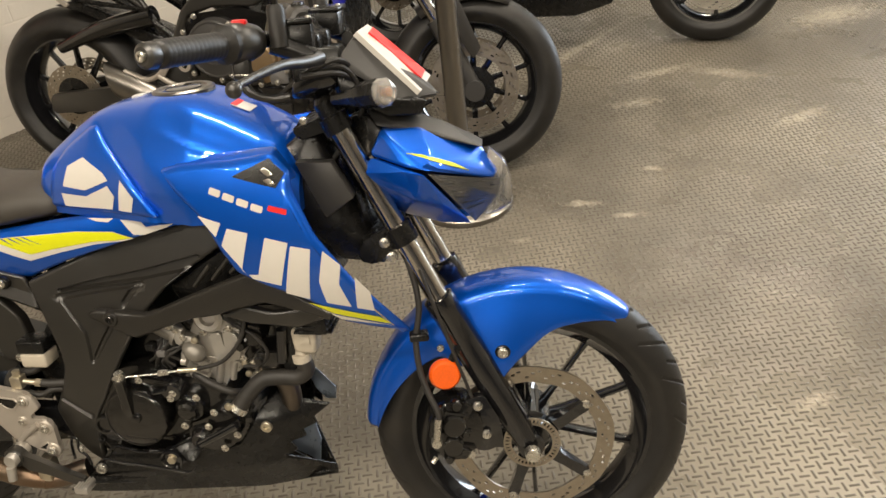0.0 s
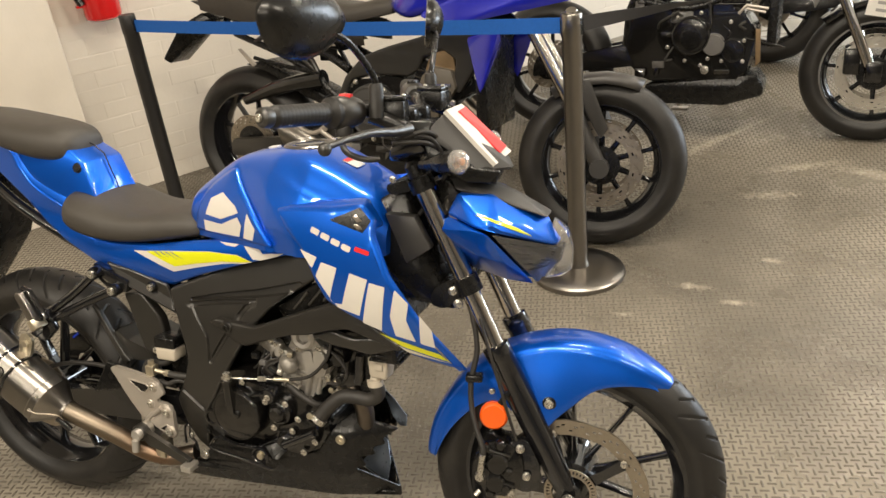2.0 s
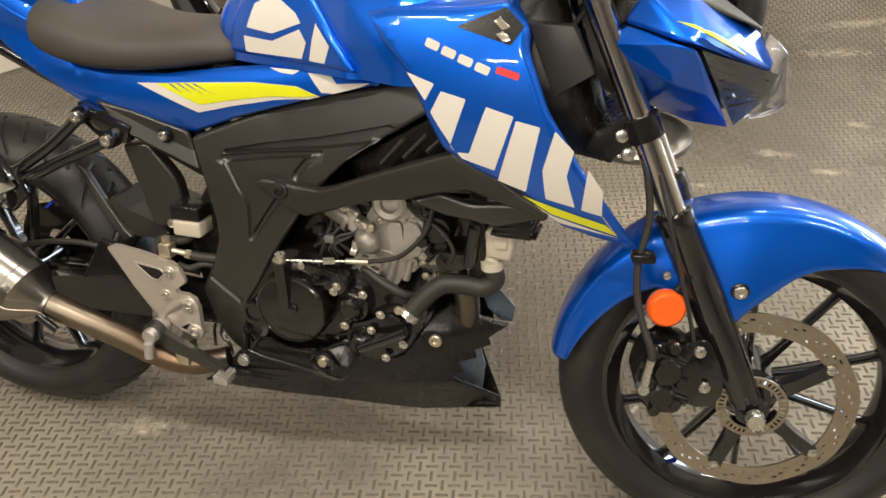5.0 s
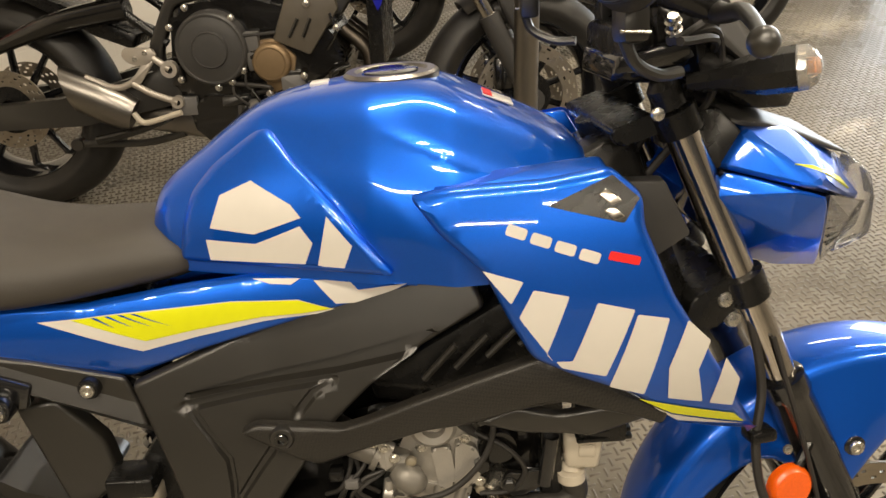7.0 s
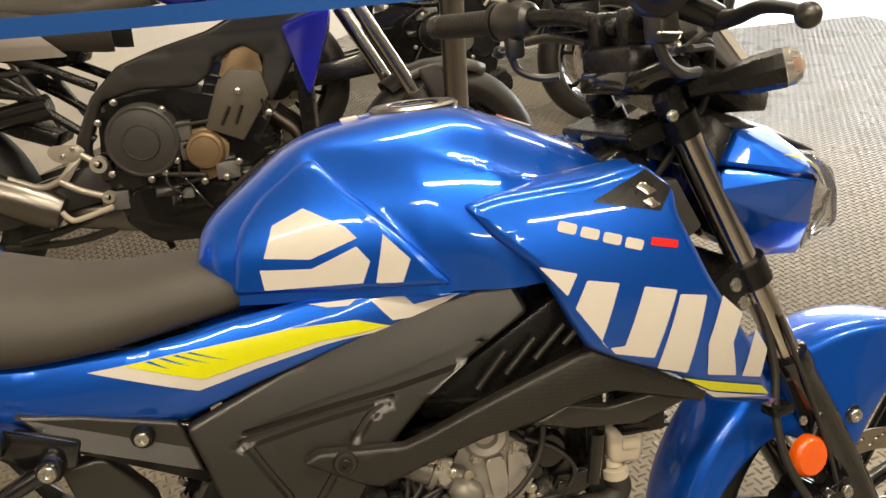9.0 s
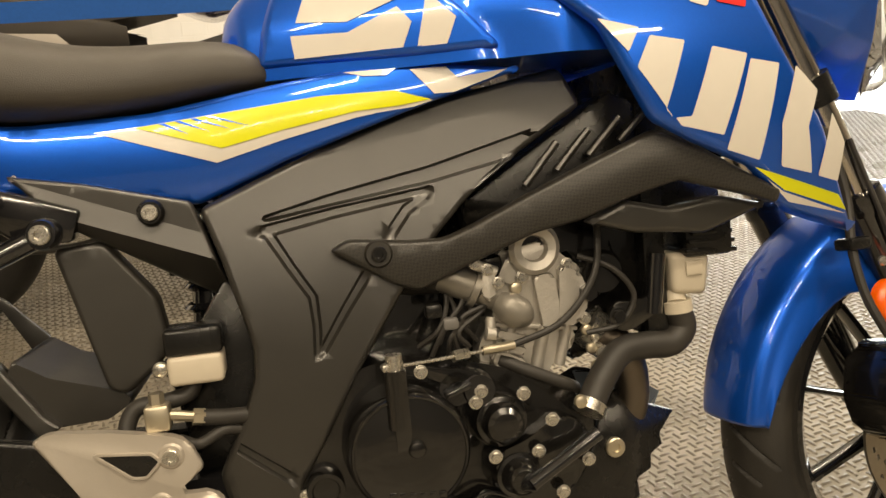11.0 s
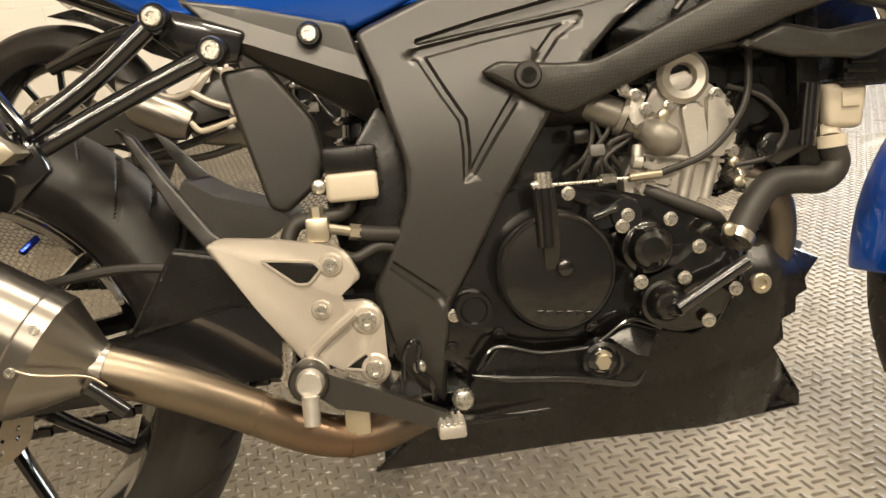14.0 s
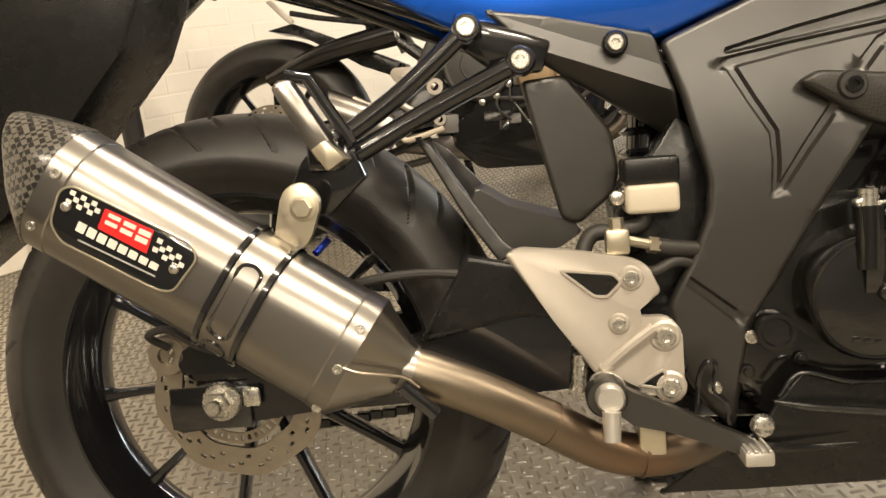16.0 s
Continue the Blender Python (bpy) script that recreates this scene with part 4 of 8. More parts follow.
def handlebar():
    m = ST
    for s in (-1, 1):
        end, u = Vector((0.824, s * 0.324, 0.992)), Vector((0.507, -s * 0.862, 0.014)).normalized()
        bar = part("handlebar", tube([(0.985, 0.0, 0.978), (0.982, s * 0.05, 0.980), (0.960, s * 0.100, 0.992), tuple(end + u * 0.20), tuple(end + u * 0.10), tuple(end)], 0.0111, 16), BLACK, bike, "black handlebar half", SIDE[s])
        prof = [(0.0, 0.006), (0.014, 0.006), (0.0165, 0.010)]
        for k in range(14):
            z = 0.012 + 0.0078 * k
            prof += [(0.0172, z), (0.0178, z + 0.003), (0.0172, z + 0.0058)]
        prof += [(0.021, 0.124), (0.026, 0.128), (0.026, 0.136), (0.018, 0.137), (0.0, 0.137)]
        part("grip", lathe(prof, 28, axis="z"), RUBBER, bar, "ribbed black rubber grip with inner flange", aim(end, u))
        part("bar_end", lathe([(0, -0.014), (0.011, -0.014), (0.0155, -0.010), (0.0165, 0.002), (0.014, 0.007), (0, 0.007)], 28, axis="z"), GRAIN, bar, "black bar end weight", aim(end, u))
        bolt(end - u * 0.014, 0.0065, bar, ZINC, d=-u, style="socket")
        house = merge(lathe([(0, 0.138), (0.024, 0.138), (0.0265, 0.142), (0.0265, 0.172), (0.022, 0.190), (0.015, 0.196), (0, 0.196)], 28, axis="z"))
        part("switch_housing", house, GRAIN, bar, "black throttle and switch housing", aim(end, u))
        foot = end + u * 0.158
        part("cable_guide", merge(hull([tuple(foot + Vector((dx, dy, dz))) for dx in (-0.012, 0.012) for dy in (-0.014, 0.014) for dz in (-0.050, -0.010)], 0.006), tube([foot + Vector((-0.006, 0, -0.045)), foot + Vector((0.004, 0, -0.066)), foot + Vector((0.03, -s * 0.01, -0.078)), foot + Vector((0.055, -s * 0.02, -0.078))], 0.0055, 10)), GRAIN, bar, "black throttle cable guide")
        part("guide_screw", tube([foot + Vector((-0.016, s * 0.015, -0.040)), foot + Vector((0.010, s * 0.015, -0.042))], 0.0013, 8, smooth=False), ZINC, bar)
        part("kill_switch", box(tuple(end + u * 0.165 + Vector((-0.010, -0.010, 0.020))), tuple(end + u * 0.165 + Vector((0.010, 0.010, 0.030))), 0.003), RED if s < 0 else BLACK, bar, "red switch" if s < 0 else "")
        mc = part("master_cylinder", merge(box((0.952, min(s * 0.112, s * 0.156), 0.974), (1.000, max(s * 0.112, s * 0.156), 1.012), 0.004), box((0.949, min(s * 0.109, s * 0.159), 1.012), (1.003, max(s * 0.109, s * 0.159), 1.020), 0.003)), BLACK, bar, "black brake fluid box" if s < 0 else "black lever perch")
        for dx in (0.957, 0.995):
            bolt((dx, s * 0.134, 1.020), 0.004, mc, ZINC, d=(0, 0, 1))
        part("perch", tube([(0.945, s * 0.150, 0.990), (1.000, s * 0.155, 0.966)], [0.017, 0.013], 14, smooth=False), BLACK, bar)
        lev = tube([(1.004, s * 0.140, 0.964), (0.988, s * 0.190, 0.962), (0.966, s * 0.245, 0.964), (0.942, s * 0.295, 0.958), (0.922, s * 0.335, 0.950)], [0.0110, 0.0082, 0.0066, 0.0055, 0.0050], 14)
        lever = merge(lev, lathe([(0, 0.0105), (0.0045, 0.0096), (0.0078, 0.0072), (0.0100, 0.0032), (0.0105, 0), (0.0100, -0.0032), (0.0078, -0.0072), (0.0045, -0.0096), (0, -0.0105)], 18, (0.918, s * 0.343, 0.946), "z"))
        part("lever", lever, GRAIN, bar, "black brake lever with ball end")
        st = part("mirror_stem", tube([(0.955, s * 0.165, 1.03), (0.953, s * 0.180, 1.055), (0.935, s * 0.245, 1.100), (0.915, s * 0.285, 1.118)], 0.0058, 12), BLACK, bar, "black mirror stem")
        part("stem_boot", lathe([(0, 0.0), (0.0125, 0.0), (0.0125, 0.050), (0.010, 0.056), (0, 0.058)], 18, (0.955, s * 0.165, 0.984), "z"), RUBBER, st, "black rubber stem boot")
        place = Matrix.Translation((0.885, s * 0.325, 1.128)) @ Matrix.Rotation(radians(180 + s * 24), 4, "Z") @ Matrix.Rotation(radians(-6), 4, "Y")
        rim = [(-0.070, 0.006), (-0.052, 0.034), (-0.010, 0.047), (0.040, 0.040), (0.072, 0.008), (0.050, -0.026), (0.004, -0.046), (-0.046, -0.036)]
        rim = spline([(y * s * 1.25, z * 1.12) for y, z in rim], 4, True)
        bowl = [[(x, y * k - s * (1 - k) * 0.010, z * q + (1 - q) * 0.008) for y, z in rim] for x, k, q in ((0.006, 0.94, 0.94), (0.006, 1.0, 1.0), (-0.004, 1.02, 1.02), (-0.016, 0.90, 0.84), (-0.026, 0.66, 0.52), (-0.031, 0.36, 0.20))]
        shell = part("mirror_head", moved(loft(bowl), place), BLACK, st, "black oval mirror housing", angle=50)
        part("mirror_glass", moved(hull([(x, y * 0.92, z * 0.92) for y, z in rim for x in (0.004, 0.0072)], 0), place), mat("mirror_silver", (0.85, 0.86, 0.87), 0.02, 1.0), shell, "silvered mirror glass", smooth=False)
    part("bar_clamp", merge(box((0.968, -0.050, 0.955), (1.008, -0.022, 0.998), 0.006), box((0.968, 0.022, 0.955), (1.008, 0.050, 0.998), 0.006), box((0.962, -0.06, 0.905), (1.0, 0.06, 0.958), 0.008)), BLACK, bike, "black handlebar clamp", m)
    for k, (dy, dz) in enumerate(((0.03, 0.0), (0.045, 0.02), (-0.03, 0.01))):
        part("control_cable", tube([(0.975, -0.14 + 0.01 * k, 0.940), (1.035, -0.10, 0.935 + dz), (1.055, -0.03 + dy, 0.88), (1.00, dy, 0.80), (0.93, dy, 0.72)], 0.0042, 8), HOSE, bike, m=NEAR)
    part("cable_spring", merge(tube([(0.994, -0.092, 0.962), (1.010, -0.070, 0.926)], 0.0055, 10), *[moved(lathe([(0.0065, -0.002), (0.0085, 0), (0.0065, 0.002)], 14, axis="z", closed=True), aim((0.996 + 0.0035 * k, -0.089 + 0.0048 * k, 0.957 - 0.0078 * k), (0.35, 0.48, -0.78))) for k in range(4)]), ZINC, bike, "bright cable adjuster", NEAR)
    part("steering_cover", hull(both([(0.955, 0.055, 0.905), (1.005, 0.05, 0.900), (1.03, 0.04, 0.93), (0.96, 0.06, 0.93), (1.035, 0.075, 0.925), (1.02, 0.08, 0.945)]), 0.005), GLOSS, bike, "black cover under the handlebar", m)


handlebar()
# bodywork ------------------------------------------------------------------
def shroud_y(x, z):
    return -0.171 + 1.6 * (z - 0.71) ** 2 + 0.5 * (x - 0.96) ** 2


def tail_y(x, z):
    belly = (z - 0.672 - 0.22 * max(0.0, x - 0.44) - 0.25 * max(0.0, 0.30 - x)) / 0.048
    return -0.079 - 0.055 * (x - 0.467) + min(0.010, 0.35 * max(0, z - 0.70) ** 1.2) - 0.020 * max(0.0, min(1.0, (0.30 - x) / 0.12)) * min(1.0, max(0.0, (z - 0.72) / 0.06)) - 0.013 * max(0.0, 1 - belly * belly)


TANK_X = [0.478, 0.49, 0.535, 0.605, 0.688, 0.739, 0.795, 0.882, 0.934, 0.960]
TANK_Z = [0.775, 0.812, 0.849, 0.893, 0.910, 0.915, 0.908, 0.871, 0.842, 0.800]


def tank_half(x):
    return float(np.interp(x, [0.478, 0.50, 0.56, 0.65, 0.72, 0.80, 0.90, 0.96], [0.030, 0.052, 0.072, 0.096, 0.120, 0.138, 0.128, 0.085]))


def tank_lean(z):
    """The crown sits further over than the flanks."""
    return 0.036 * max(0.0, min(1.0, (z - 0.78) / 0.135)) ** 1.3


def tank_side(x, z):
    """Outer y of the tank at a height."""
    zt = float(np.interp(x, TANK_X, TANK_Z))
    t = min(1.0, max(0.0, (z - 0.735) / max(zt - 0.735, 0.01)))
    return -tank_half(x) * (1 - t ** 2.78) ** 0.30 + tank_lean(z)


def tank_scoop(x, z):
    """The hollow pressed into the flank: soft above, a firm ridge below."""
    lo, hi = 0.876 - 0.37 * (x - 0.735), 0.912 - 0.34 * (x - 0.755)
    f = max(0.0, min(1.0, (x - 0.715) / 0.07, (0.955 - x) / 0.06))
    t = (z - lo) / (hi - lo)
    if t <= 0 or t >= 1:
        return 0.0
    return 0.0100 * f * f * (3 - 2 * f) * math.sin(math.pi * t ** 0.62)


def tank_band(x, z):
    """The flat band in front of the knee panel, deepest along the crease."""
    xc = float(np.interp(z, [0.744, 0.793, 0.809, 0.830, 0.848, 0.879], [0.742, 0.700, 0.687, 0.665, 0.644, 0.619]))
    x2 = float(np.interp(z, [0.744, 0.808, 0.840, 0.867, 0.890], [0.800, 0.748, 0.722, 0.697, 0.660]))
    u = (x - xc) / (x2 - xc)
    return 0.0065 * max(0.0, min(1.0, (0.890 - z) / 0.02)) * max(0.0, min(1 - u, 1 + u * 4))


def tank():
    xs = np.concatenate([np.linspace(0.478, 0.52, 8), np.linspace(0.526, 0.93, 80), np.linspace(0.938, 0.960, 5)])
    zt = spline(list(zip(TANK_X, TANK_Z)), 8)
    zx, zz = [p[0] for p in zt], [p[1] for p in zt]
    secs = []
    for x in xs:
        top, w = float(np.interp(x, zx, zz)), tank_half(x)
        half = []
        for k in range(41):
            a = k / 40 * math.pi / 2
            y, z = w * math.cos(a) ** 0.60, 0.735 + (top - 0.735) * math.sin(a) ** 0.72
            half.append((max(y - tank_scoop(x, z) - tank_band(x, z), 0), z))
        secs.append([(x, tank_lean(z) - y, z) for y, z in half] + [(x, tank_lean(z) + y, z) for y, z in reversed(half[:-1])])
    ob = part("fuel_tank", loft(secs), BLUE, bike, "glossy metallic blue fuel tank with white graphics", angle=28)
    cap = lathe([(0.052, 0.0), (0.052, 0.006), (0.048, 0.009), (0.040, 0.009), (0.037, 0.006), (0, 0.006)], 40, axis="z")
    c = part("filler_cap", cap, BRUSHED, ob, "brushed metal fuel filler cap", aim((0.742, 0.040, 0.908), (-0.02, 0, 1)))
    part("cap_flap", lathe([(0.030, 0.006), (0.030, 0.0085), (0.026, 0.0095), (0, 0.0095)], 30, axis="z"), GLOSS, c, "dark cap flap")
    knee = [(0.512, 0.746), (0.520, 0.785), (0.532, 0.818), (0.558, 0.846), (0.590, 0.868), (0.606, 0.876), (0.618, 0.877), (0.627, 0.868), (0.644, 0.848), (0.665, 0.830), (0.687, 0.809), (0.702, 0.792), (0.742, 0.744)]
    K = lambda x, z: tank_side(x, z) - 0.005
    kp = part("knee_panel", plate(knee, K, 0.006, 0.008, 0.010, 0.010), BLUE, ob, "blue raised knee panel")
    S = lambda x, z: K(x, z) - 0.0012
    for poly in ([(0.549, 0.752), (0.547, 0.774), (0.600, 0.772), (0.648, 0.792), (0.660, 0.776), (0.650, 0.753)], [(0.553, 0.786), (0.566, 0.818), (0.600, 0.833), (0.640, 0.812), (0.650, 0.800), (0.600, 0.782)], [(0.676, 0.803), (0.700, 0.776), (0.690, 0.752), (0.663, 0.752)]):
        part("graphic", plate(poly, S, 0.001, 0, 0.008, 0.0), DECAL, kp, "white block graphic")
    wl = part("warning_card", box((0.838, -0.002, 0.880), (0.872, 0.032, 0.882), 0.0005), DECAL, ob, "white and red warning label", Matrix.Translation((0.855, 0, 0.89)) @ Matrix.Rotation(radians(22), 4, "Y") @ Matrix.Translation((-0.855, 0, -0.885)))
    part("red_band", box((0.838, -0.002, 0.8822), (0.848, 0.032, 0.8828), 0), RED, wl, smooth=False)
    part("tank_label", slab([(0.655, 0.905), (0.675, 0.907), (0.675, 0.911), (0.655, 0.909)], 0.022, 0.040, 0.001, 0.0), DECAL, ob, "small white warning label")
    return ob


TANK = tank()


def shroud():
    poly = [(0.757, 0.824), (0.794, 0.832), (0.885, 0.838), (0.944, 0.847), (0.973, 0.821), (0.974, 0.794), (1.003, 0.725), (1.050, 0.648), (1.121, 0.529), (1.060, 0.548), (1.022, 0.562), (0.972, 0.612), (0.911, 0.640), (0.868, 0.664), (0.848, 0.702), (0.824, 0.754), (0.783, 0.791)]
    for s in (-1, 1):
        ob = part("tank_shroud", plate(poly if s < 0 else [p for p in poly if p[1] > 0.60], shroud_y, 0.006, 0.010, 0.013, 0.008, 1 if s < 0 else -1), BLUE, bike, "blue radiator shroud with bold white graphics")
        if s > 0:
            continue
        for d, mt, nm, lb in (
            ([(0.884, 0.817), (0.944, 0.842), (0.968, 0.821), (0.953, 0.800)], BLACK, "badge_panel", "dark panel with a bright badge"),
            ([(0.822, 0.760), (0.860, 0.749), (0.848, 0.727)], DECAL, "graphic", ""),
            ([(0.869, 0.741), (0.902, 0.734), (0.881, 0.672), (0.888, 0.664), (0.855, 0.713)], DECAL, "graphic", ""),
            ([(0.928, 0.727), (0.963, 0.718), (0.939, 0.644), (0.896, 0.656), (0.890, 0.664), (0.906, 0.664)], DECAL, "graphic", ""),
            ([(0.966, 0.713), (0.996, 0.707), (0.979, 0.617), (0.943, 0.630)], DECAL, "graphic", ""),
            ([(1.014, 0.704), (1.038, 0.679), (1.030, 0.645), (1.041, 0.599), (1.004, 0.609), (1.000, 0.650)], DECAL, "graphic", ""),
            ([(1.056, 0.657), (1.075, 0.627), (1.075, 0.588), (1.049, 0.596)], DECAL, "graphic", ""),
            ([(0.974, 0.611), (1.080, 0.574), (1.096, 0.556), (1.012, 0.585)], YELLOW, "stripe", "lime yellow stripe"),
            ([(0.990, 0.598), (1.012, 0.583), (1.098, 0.552), (1.020, 0.572)], DECAL, "stripe", "thin white stripe"),
            ([(0.940, 0.776), (0.968, 0.769), (0.966, 0.761), (0.937, 0.768)], RED, "name_bar", "short red bar"),
        ):
            part(nm, plate(d, lambda x, z: shroud_y(x, z) - 0.0012, 0.001, 0, 0.010, 0.002), mt, ob, lb)
        for k in range(4):
            x, z = 0.848 + 0.022 * k, 0.803 - 0.0078 * k
            part("name_bar", plate([(x, z), (x + 0.018, z - 0.006), (x + 0.014, z - 0.016), (x - 0.004, z - 0.010)], lambda a, b: shroud_y(a, b) - 0.0012, 0.001, 0, 0.02, 0.003), DECAL, ob, "short white bar")
        for poly2 in ([(0.930, 0.826), (0.938, 0.831), (0.952, 0.820), (0.942, 0.816)], [(0.934, 0.812), (0.944, 0.815), (0.954, 0.806), (0.944, 0.803)]):
            part("badge", plate(poly2, lambda a, b: shroud_y(a, b) - 0.0030, 0.002, 0.0008, 0.02, 0.002), CHROME, ob, "bright chromed badge bar")
    # inner wing between tank and shroud
    for s in (-1, 1):
        pts = [(0.78, 0.10, 0.835), (0.94, 0.10, 0.85), (0.97, 0.10, 0.80), (0.85, 0.10, 0.74), (0.78, 0.135, 0.825), (0.945, 0.138, 0.838), (0.96, 0.14, 0.80), (0.84, 0.13, 0.755)]
        part("inner_shroud", hull([(x, s * y, z) for x, y, z in pts], 0.004), BLUE, bike, "blue inner shroud")


shroud()


def tail():
    poly = [(0.768, 0.727), (0.670, 0.700), (0.532, 0.657), (0.446, 0.622), (0.397, 0.631), (0.330, 0.643), (0.250, 0.650), (0.232, 0.660), (0.155, 0.704), (0.113, 0.734), (0.061, 0.784), (0.000, 0.832), (-0.060, 0.882), (-0.110, 0.925), (-0.120, 0.955), (-0.060, 0.955), (0.000, 0.930), (0.045, 0.890), (0.058, 0.858), (0.078, 0.830), (0.110, 0.808), (0.158, 0.785), (0.200, 0.765), (0.222, 0.735), (0.245, 0.712), (0.300, 0.708), (0.412, 0.711), (0.524, 0.729), (0.592, 0.737), (0.680, 0.738)]
    for s in (-1, 1):
        ob = part("tail_panel", plate(poly, tail_y, 0.006, 0.005, 0.014, 0.008, 1 if s < 0 else -1), BLUE, bike, "blue tail side panel with yellow and white graphics")
        if s > 0:
            continue
        T = lambda x, z: tail_y(x, z) - 0.0012
        part("graphic", plate([(0.362, 0.696), (0.408, 0.699), (0.471, 0.705), (0.569, 0.714), (0.638, 0.714), (0.674, 0.702), (0.655, 0.697), (0.620, 0.694), (0.599, 0.691), (0.530, 0.676), (0.468, 0.660)], T, 0.001, 0, 0.012, 0.0), DECAL, ob, "white chevron graphic")
        Y = lambda x, z: tail_y(x, z) - 0.0020
        part("graphic", plate([(0.398, 0.6978), (0.474, 0.7045), (0.569, 0.7135), (0.638, 0.7135), (0.672, 0.703), (0.640, 0.699), (0.600, 0.697), (0.530, 0.685), (0.474, 0.673), (0.440, 0.684)], Y, 0.001, 0, 0.012, 0.0), YELLOW, ob, "lime yellow graphic")
        for k in range(4):
            x = 0.450 - 0.014 * k
            part("graphic", plate([(x + 0.012, 0.7032 - 0.0012 * k), (x + 0.0165, 0.7036 - 0.0012 * k), (x + 0.055 - 0.006 * k, 0.690 - 0.0005 * k)], lambda a, b: tail_y(a, b) - 0.0030, 0.001, 0, 0.03, 0.0), BLUE, ob, "thin blue slash")
        for poly2 in ([(0.592, 0.735), (0.642, 0.735), (0.632, 0.729), (0.61, 0.730)], [(0.655, 0.733), (0.690, 0.733), (0.700, 0.722), (0.750, 0.727), (0.735, 0.720), (0.695, 0.708), (0.676, 0.708)]):
            part("graphic", plate(poly2, T, 0.001, 0, 0.012, 0.0), DECAL, ob, "white block graphic")
    # top of the tail and pillion
    t = part("tail_hump", hull(both([(0.175, 0.050, 0.912), (0.232, 0.059, 0.876), (0.258, 0.063, 0.806), (0.266, 0.064, 0.770), (0.10, 0.066, 0.80), (0.10, 0.058, 0.905), (-0.06, 0.060, 0.88), (-0.06, 0.054, 0.945), (-0.13, 0.045, 0.925), (-0.13, 0.040, 0.955)]), 0.005, 2), BLUE, bike, "blue tail section under the pillion seat", angle=30)
    part("panel_gap", tube([(0.178, 0.006, 0.913), (0.209, 0.006, 0.902), (0.235, 0.006, 0.884), (0.258, 0.006, 0.820), (0.267, 0.006, 0.780)], 0.0016, 8, smooth=False), BLACK, t, "dark gap between the tail panels")
    # hollow shelf from the shoulder of the side panel up to the middle of the tail
    for sd in (-1, 1):
        edge = [(0.245, 0.722), (0.200, 0.765), (0.158, 0.785), (0.110, 0.808), (0.078, 0.830), (0.058, 0.858), (0.045, 0.890), (0.0, 0.930)]
        inner = [(0.262, 0.060, 0.800), (0.240, 0.058, 0.842), (0.205, 0.056, 0.862), (0.165, 0.056, 0.878), (0.130, 0.056, 0.886), (0.095, 0.056, 0.895), (0.070, 0.056, 0.905), (0.020, 0.056, 0.935)]
        secs = []
        for (x, z), b in zip(spline(edge, 4), spline(inner, 4)):
            a, b = Vector((x, -tail_y(x, z) - 0.002, z)), Vector(b)
            m1, m2 = a.lerp(b, 0.12) + Vector((0, -0.002, 0.005)), a.lerp(b, 0.5) + Vector((-0.004, -0.004, -0.008))
            drop = Vector((0, -0.004, -0.006))
            secs.append([(p.x, sd * p.y, p.z) for p in (a, m1, a.lerp(b, 0.3) + Vector((-0.003, -0.004, -0.003)), m2, a.lerp(b, 0.8) + Vector((-0.002, -0.001, -0.004)), b, b + drop, m2 + drop, a + drop)])
        part("tail_shelf", loft(secs), BLUE, t, "hollowed blue tail shelf", angle=40)
    part("seat_lock", lathe([(0, 0.006), (0.008, 0.006), (0.011, 0.003), (0.011, 0.0), (0, 0)], 20, axis="z"), BLACK, t, "black seat lock", aim((0.219, -0.0585, 0.863), (0.25, -1, 0.2)))
    secs = []
    for x, w, zb, zt in ((0.200, 0.040, 0.876, 0.914), (0.188, 0.068, 0.869, 0.945), (0.112, 0.085, 0.866, 0.958), (0.02, 0.088, 0.893, 0.968), (-0.075, 0.086, 0.925, 0.980), (-0.145, 0.070, 0.938, 0.980), (-0.175, 0.045, 0.942, 0.960)):
        secs.append([(x, w * c, zb + (zt - zb) * h) for c, h in ((-0.9, 0), (-1, 0.4), (-0.92, 0.78), (-0.6, 0.97), (0, 1.0), (0.6, 0.97), (0.92, 0.78), (1, 0.4), (0.9, 0))])
    p = part("pillion_seat", loft(secs), SEAT, bike, "small black vinyl pillion seat", angle=60)
    sub = p.modifiers.new("round", "SUBSURF")
    sub.levels = sub.render_levels = 2
    # rider's seat
    secs = []
    for x, w, zb, zt in ((0.186, 0.095, 0.745, 0.805), (0.200, 0.116, 0.728, 0.824), (0.26, 0.122, 0.708, 0.810), (0.33, 0.112, 0.704, 0.785), (0.40, 0.096, 0.708, 0.781), (0.46, 0.083, 0.716, 0.786), (0.505, 0.072, 0.722, 0.778), (0.535, 0.056, 0.728, 0.762)):
        secs.append([(x, w * c, zb + (zt - zb) * h) for c, h in ((-0.92, 0), (-1, 0.35), (-0.93, 0.72), (-0.62, 0.95), (0, 1.0), (0.62, 0.95), (0.93, 0.72), (1, 0.35), (0.92, 0))])
    p = part("rider_seat", loft(secs), SEAT, bike, "dark grey vinyl rider seat", angle=60)
    sub = p.modifiers.new("round", "SUBSURF")
    sub.levels = sub.render_levels = 2
    # number plate carrier and rear mudguard
    part("plate_carrier", hull(both([(-0.08, 0.062, 0.87), (-0.040, 0.062, 0.82), (-0.066, 0.062, 0.725), (-0.094, 0.062, 0.664), (-0.250, 0.062, 0.499), (-0.40, 0.062, 0.40), (-0.44, 0.062, 0.44), (-0.27, 0.062, 0.75)]), 0.006), BLACK, bike, "black number plate carrier hanging behind the tail")


tail()


def cover_y(x, z):
    y = -0.106 + 0.42 * (z - 0.45) ** 2 * (1.3 if z > 0.45 else 0.7)
    return y - 0.012 * max(0.0, x - 0.60) / 0.2


